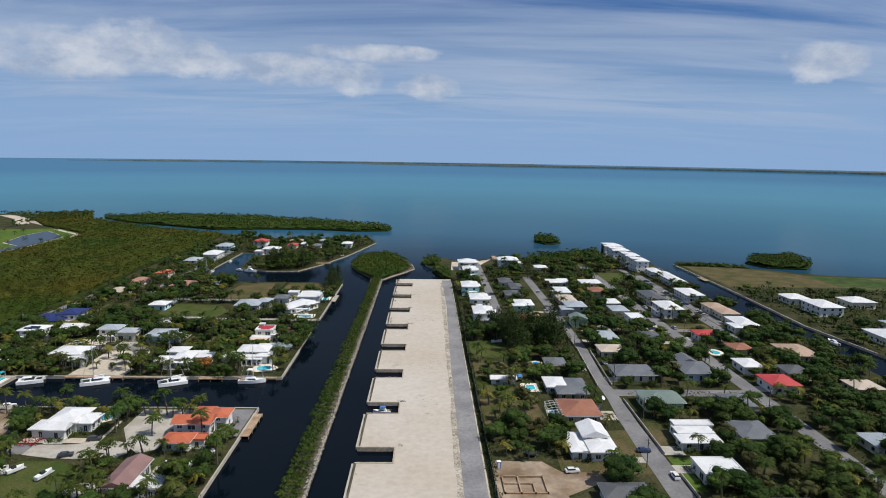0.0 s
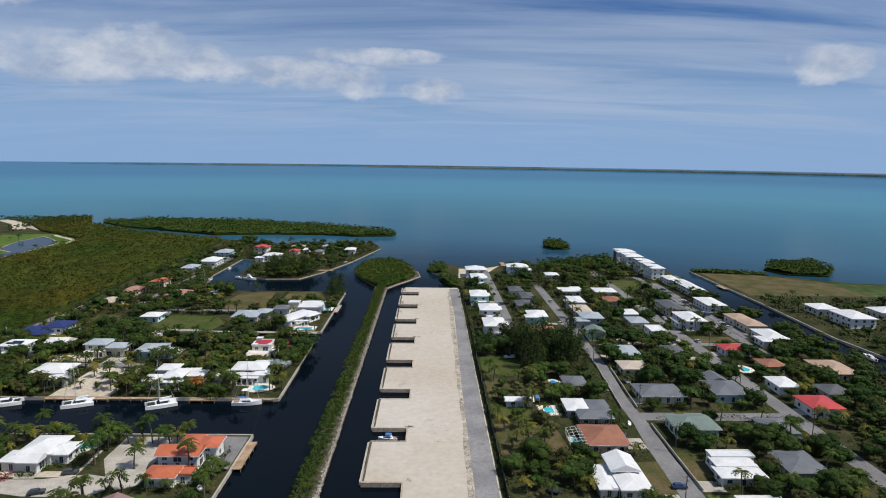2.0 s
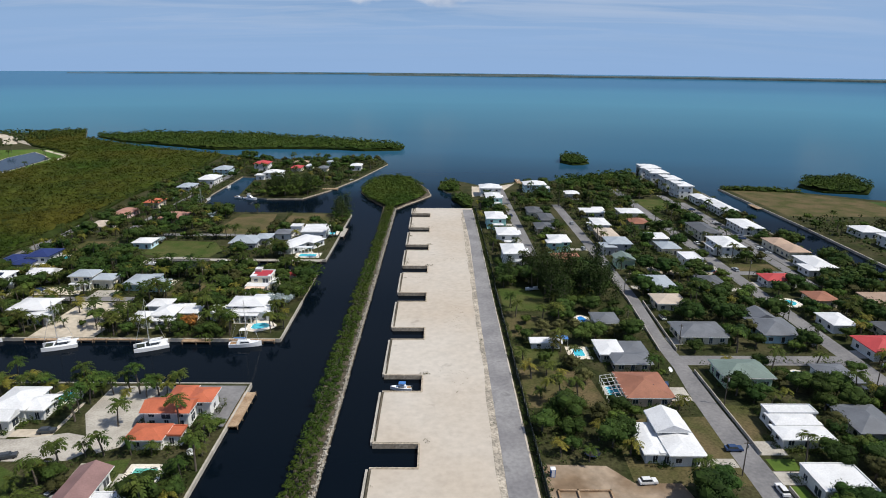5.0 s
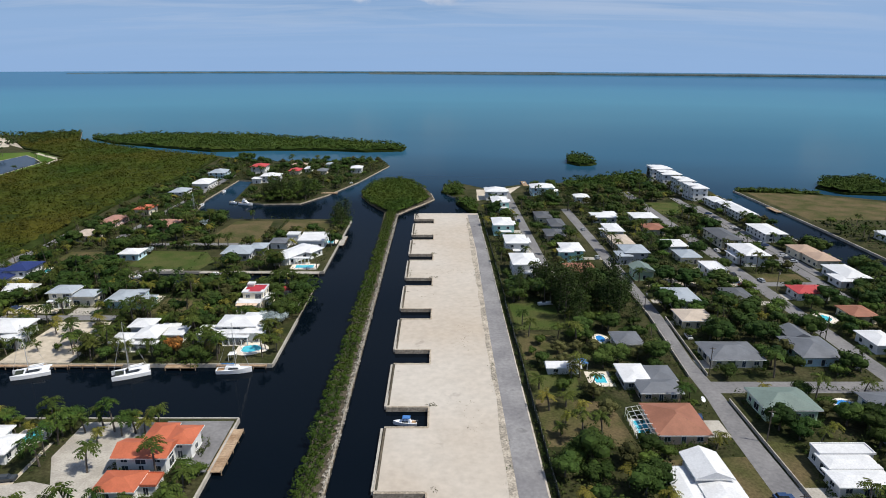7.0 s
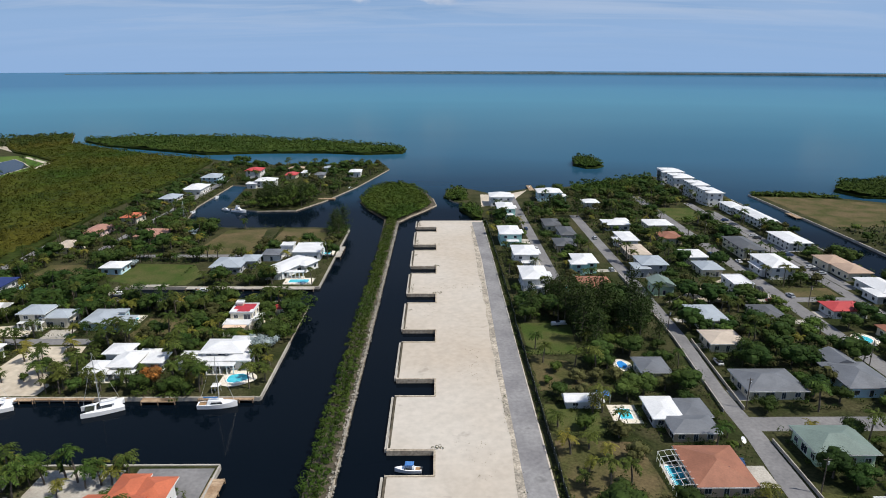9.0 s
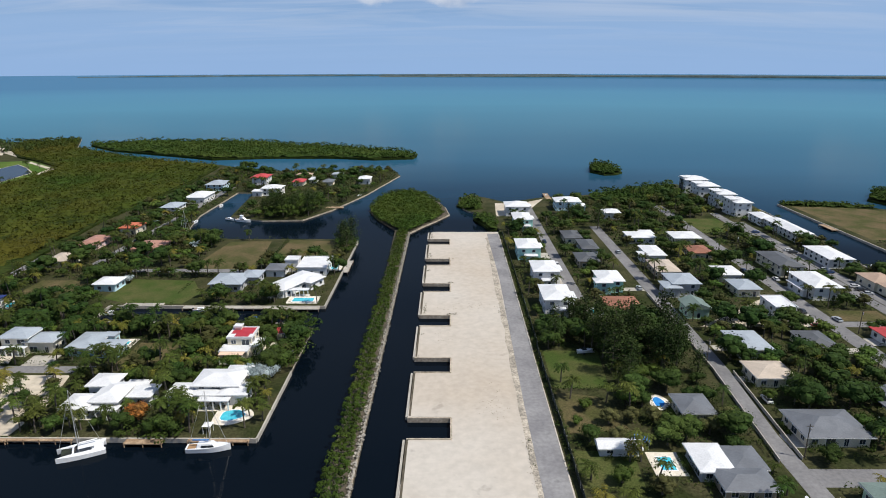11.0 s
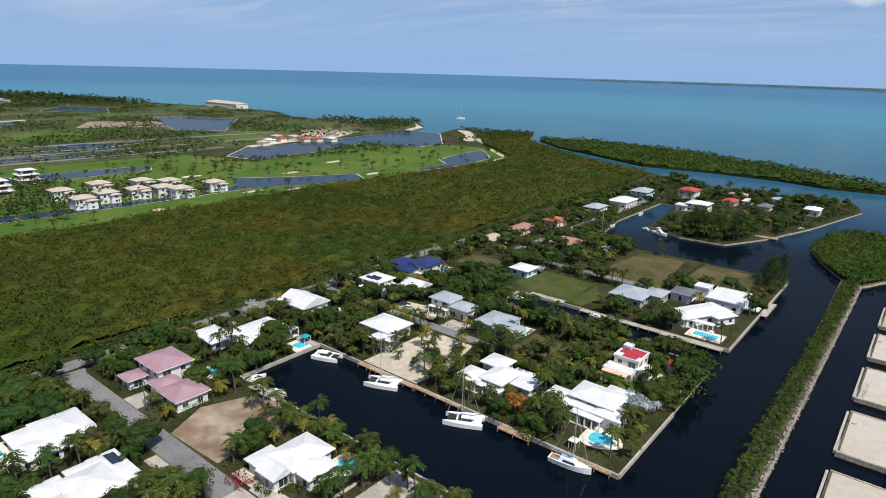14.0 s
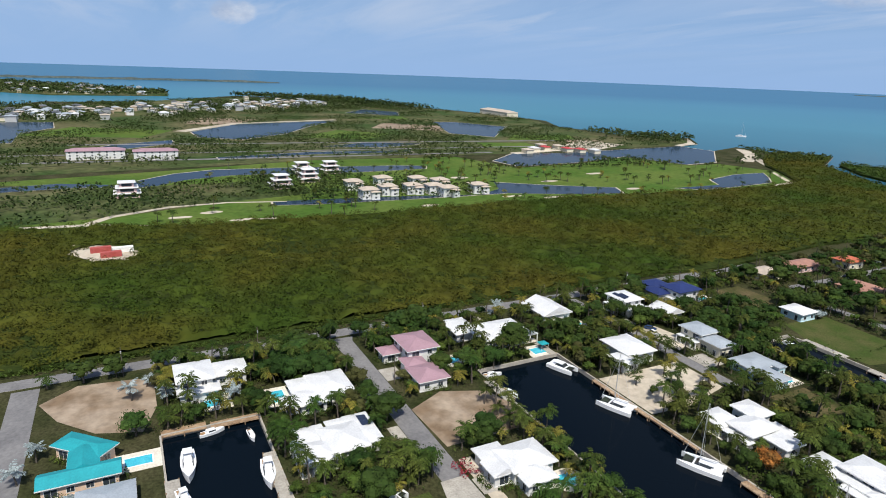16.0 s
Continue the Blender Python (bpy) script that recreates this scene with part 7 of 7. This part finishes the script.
def border_planting(material, label, seed, lo):
    """Loose bushes against the house walls."""
    pick = random.Random(seed)
    spots = []
    for x, y, w, d, turn in BORDERS:
        m = pose(x, y, 0, 0, 0, turn)
        per = 2 * (w + d)
        for k in range(int(per / 1.1)):
            u = (k + pick.random()) * 1.1
            g = pick.uniform(1.0, 2.2)
            if u < w:
                p = (u - w / 2, -d / 2 - g)
            elif u < w + d:
                p = (w / 2 + g, u - w - d / 2)
            elif u < 2 * w + d:
                p = (u - w - d - w / 2, d / 2 + g)
            else:
                p = (-w / 2 - g, u - 2 * w - d - d / 2)
            q = m @ Vector((*p, 0))
            if noise.noise((q.x * 0.13, q.y * 0.13, seed)) > lo and not any(abs(q.x - b[0]) < b[2] / 2 + 0.6 and abs(q.y - b[1]) < b[3] / 2 + 0.6 for b in BORDERS if not b[4]):
                spots.append((q.x, q.y, pick.uniform(0.5, 1.1), pick.uniform(0.7, 2.3)))
    s = np.array(spots)
    n, cards = len(s), 34
    d = rng.normal(size=(n, cards, 3))
    d /= np.linalg.norm(d, axis=2)[:, :, None]
    c = s[:, None, :2] + d[:, :, :2] * s[:, None, 2:3]
    z = 1.0 + s[:, None, 3:4] * (0.52 + 0.48 * d[:, :, 2:3])
    v, f = leaf_cards(np.concatenate([c, z], 2).reshape(-1, 3), 0.38, 0.6, d.reshape(-1, 3) + np.array((0, 0, 0.3)))
    return tagged(new("shrubbery", quick_mesh("shrubbery", v, f, M[material])), label, "shrubs", kind="stuff")


border_planting("shrub", "dark green bushes along the house walls", 3, -0.05)
border_planting("brightleaf", "bright green bushes along the house walls", 8, 0.12)
undergrowth(N1, 2.2, 1.7, 18, 0.46, "shrub", "mixed green garden shrubs", -0.3)
undergrowth(N2, 2.2, 1.7, 18, 0.46, "shrub", "mixed green garden shrubs", -0.35)
undergrowth(N3, 2.6, 2.0, 14, 0.6, "shrub", "mixed green garden shrubs", -0.35)
undergrowth(N4, 3.0, 2.4, 10, 0.9, "shrub", "dense green shrubs round the far houses", -0.3)
undergrowth(RNEAR, 2.4, 2.0, 16, 0.5, "shrub", "overgrown green garden shrubs", -0.15)
undergrowth(RFAR, 3.0, 2.4, 10, 0.9, "shrub", "dense green garden shrubs", -0.25)
undergrowth([(243, 20), (243, 170), (460, 150), (600, 20)], 5.0, 3.5, 9, 1.5, "shrub", "dense shrubs across the side canal", -0.3)
undergrowth([(40.6, -150), (40.6, 190), (43.0, 190), (43.0, -150)], 1.1, 1.2, 10, 0.5, "shrub", "weeds and vines along the fence", -0.4, clear=-9)
ragged = [(30.9 + 0.012 * (y + 150) / 3 + 1.1 * noise.noise((y * 0.11, 4.2, 0)), y) for y in range(-200, 181, 9)]
slab("verge", ragged + [(34.6, 180), (33.4, 0), (32.4, -200)], 1.0, 1.235, M["rubble"], M["rubble"], "ragged grey verge of rubble beside the road", "verge")
undergrowth([(30.6, -150), (31.8, 60), (32.6, 180), (34.0, 180), (33.2, 0), (31.9, -150)], 2.0, 0.3, 5, 0.35, "rubble", "rubble and dry weeds along the road edge", 0.0, "rubble", clear=-9)
undergrowth([(30.6, -150), (31.8, 60), (32.6, 180), (34.0, 180), (33.2, 0), (31.9, -150)], 2.2, 0.5, 7, 0.4, "shrub", "tufts of weeds along the road edge", 0.15, "weeds", clear=-9)
undergrowth([(2, -150), (2, 186), (30, 186), (29, -150)], 2.4, 0.22, 7, 0.3, "oliveleaf", "sparse weed tufts on the crushed coral", 0.46, "weeds", clear=-9)
for k in range(-2, 8):
    yk = FIRST + PITCH * k
    undergrowth([(1.4, yk + 1), (1.4, yk + 20), (2.6, yk + 20), (2.6, yk + 1)], 0.9, 0.5, 8, 0.32, "oliveleaf", "weeds behind the seawall cap", 0.1, "weeds", clear=-9)
    undergrowth([(11.2, yk + 0.6), (14.4, yk + 0.6), (14.4, yk + 2.2), (11.2, yk + 2.2)], 0.8, 0.5, 8, 0.32, "oliveleaf", "weeds at the corner of the slip", -0.1, "weeds", clear=-9)
undergrowth(rect(-11.7, -200, -10.4, 190), 0.75, 0.35, 7, 0.5, "concrete", "pale broken rocks along the spit", -2, "rubble", -9)
undergrowth(rect(-199.5, -330, -196.3, 100), 1.4, 2.0, 12, 0.6, "brightleaf", "clipped bright green hedge along the road", -0.9, "hedge", clear=-9)
def hedge(x0, y0, x1, y1, h, label, material="shrub"):
    w = 0.9
    pts = rect(min(x0, x1) - w / 2, min(y0, y1) - w / 2, max(x0, x1) + w / 2, max(y0, y1) + w / 2)
    return undergrowth(pts, 0.8, h, 9, 0.42, material, label, -2, "hedge", -9)


for x0, y0, x1, y1 in ((-98, 24, -77, 24), (-98, 24, -98, 42), (-77, 24, -77, 42), (-98, 42, -77, 42), (-132, 108, -103, 108), (-103, 90, -103, 106), (-77, 141, -77, 174), (91.4, -24, 91.4, 12), (103.4, -22, 103.4, 14), (104, -24.5, 126, -24.5),
                       (126, -34, 150, -38), (43.5, 9, 61, 9), (43.5, -20.5, 58, -20.5), (43.5, -37.5, 58, -37.5), (-140, -49.8, -113, -56), (-186, -87, -150, -87), (-113, -114.5, -104, -90), (-150, 24.2, -100, 24.2), (-186, 84, -150, 84), (160, 74, 182, 74), (103.6, -62.5, 120, -62.5)):
    if abs(x0 - x1) > 1 and abs(y0 - y1) > 1:
        x1, y1 = x1, y0
    hedge(x0, y0, x1, y1, 1.5, "clipped green garden hedge")
undergrowth([(-107, -80), (-107, -76), (-100, -74), (-100, -80)], 1.0, 1.2, 9, 0.45, "flower", "dark red flowering shrubs by the street", -2, "flower_bed", -9)
undergrowth([(140, -62), (146, -62), (146, -58), (140, -58)], 1.2, 1.6, 9, 0.5, "flower", "dark red flowering shrubs", -2, "flower_bed", -9)
# far scrub and trees
FARSCRUB = [(-600, 260), (-600, 30), (-560, -300), (-700, -600), (-1340, -330), (-1460, -150), (-1585, -15), (-1700, 150), (-1600, 380), (-1300, 500), (-1190, 545), (-1000, 580), (-890, 530), (-763, 555), (-700, 640), (-640, 600), (-620, 540), (-610, 430)]


def far_trees(pts, step, height, cards, size, lo, label, wave=0.011, ground=1.0, avoid=()):
    x, y = points_in(pts, step)
    ok = np.array([noise.noise((a * wave, b * wave, 2)) + 0.5 * noise.noise((a * wave * 4, b * wave * 4, 7)) > lo and not any(inside(a, b, q) for q in avoid) for a, b in zip(x, y)])
    x, y = x[ok], y[ok]
    n = len(x)
    h = height * rng.uniform(0.5, 1.3, n)
    th = rng.uniform(0, 2 * np.pi, (n, cards))
    el = np.arcsin(rng.uniform(-0.3, 1.0, (n, cards)))
    r = (step * 0.42 * rng.uniform(0.7, 1.2, n))[:, None]
    c = np.stack([x[:, None] + np.cos(th) * np.cos(el) * r, y[:, None] + np.sin(th) * np.cos(el) * r, ground + h[:, None] * (0.6 + 0.4 * np.sin(el))], 2).reshape(-1, 3)
    v, f = leaf_cards(c, size, 0.8)
    return tagged(new("far_woods", quick_mesh("far_woods", v, f, M["farleaf"])), label, "woods", kind="stuff")


LAKES = [[tuple(v.co[:2]) for v in ob.data.vertices][: len(ob.data.vertices) // 2] for ob in scene.objects if ob.name.startswith("lake")]
far_trees(FARSCRUB, 6.5, 4.5, 8, 1.9, 0.02, "scattered dark trees over the far course", avoid=LAKES)
far_trees([(-1380, -340), (-980, -340), (-1120, 60), (-1250, 400), (-1640, 390), (-1480, 0)], 10, 7, 9, 3.0, -0.2, "trees among the distant town", avoid=LAKES)
far_trees([(-1300, 480), (-1640, 390), (-1770, 150), (-1740, 120), (-1500, 330), (-1230, 470)], 8, 12, 11, 4, -0.9, "dark belt of shore trees")
far_trees([(-620, 545), (-632, 598), (-692, 652), (-763, 566), (-800, 545), (-760, 500), (-660, 540)], 7, 9, 11, 3, -0.5, "casuarinas on the far point")
far_trees([(-470, 405), (-545, 380), (-520, 300), (-480, 340)], 7, 4, 9, 2.4, -0.3, "scrub islet in the lagoon", avoid=[])
far_trees([(-470, 470), (-500, 560), (-580, 620), (-470, 655), (-430, 560)], 7, 5, 9, 2.4, -0.4, "scrub along the shore track")
far_trees([(-387, -206), (-425, -300), (-540, -260), (-520, -190), (-500, -130), (-500, -30), (-440, -20), (-425, -90), (-405, -150)], 6, 4.5, 10, 2.0, -0.2, "scrub between golf ponds", 0.02, avoid=LAKES)
far_trees([(-1836, -388), (-1728, -272), (-1746, -26), (-1986, -9), (-2586, -450), (-2500, -800), (-1900, -700)], 16, 8, 9, 5, -0.3, "trees on the distant peninsula")
far_trees([(-456, -60), (-400, -30), (-395, 100), (-440, 120), (-500, 60), (-520, -60)], 6, 5.5, 10, 1.9, -0.05, "palms and shrubs round the resort villas", 0.03, avoid=LAKES)
for a, b, h in (((-606, -250), (-606, 230), 6), ((-646, 20), (-632, 200), 7), ((-700, -300), (-665, 60), 5), ((-560, 130), (-600, 210), 6), ((-770, -180), (-712, 390), 5), ((-850, 200), (-800, 420), 6), ((-512, 160), (-480, 320), 4)):
    far_trees([(a[0] - 9, a[1]), a, b, (b[0] - 9, b[1])], 4.5, h, 10, 2.0, -0.25, "dark row of trees along the course", 0.02, avoid=LAKES)
far_trees([(-470, -55), (-396, -40), (-392, 112), (-425, 112), (-440, 60)], 5.5, 7.0, 11, 1.7, -0.3, "palms packed round the resort villas", 0.05, avoid=LAKES)
far_trees([(-560, -40), (-440, -60), (-440, 0), (-500, 40), (-560, 40)], 6, 6.5, 10, 1.9, -0.1, "trees round the tiered houses", 0.04, avoid=LAKES)
GOLF = [(-380, -150), (-368, -96), (-366, 2), (-368, 50), (-366, 183), (-356, 301), (-350, 371), (-360, 410), (-400, 450), (-460, 440), (-465, 400), (-500, 370), (-505, 285), (-500, 205), (-560, 170), (-580, 20), (-560, -100), (-430, -60)]
for k in range(330):
    x, y = trng.uniform(-580, -352), trng.uniform(-140, 445)
    if inside(x, y, GOLF) and not any(inside(x, y, q) for q in LAKES):
        plant(PALMS, x, y, 1.05, scale=1.1)
set_out_trees()
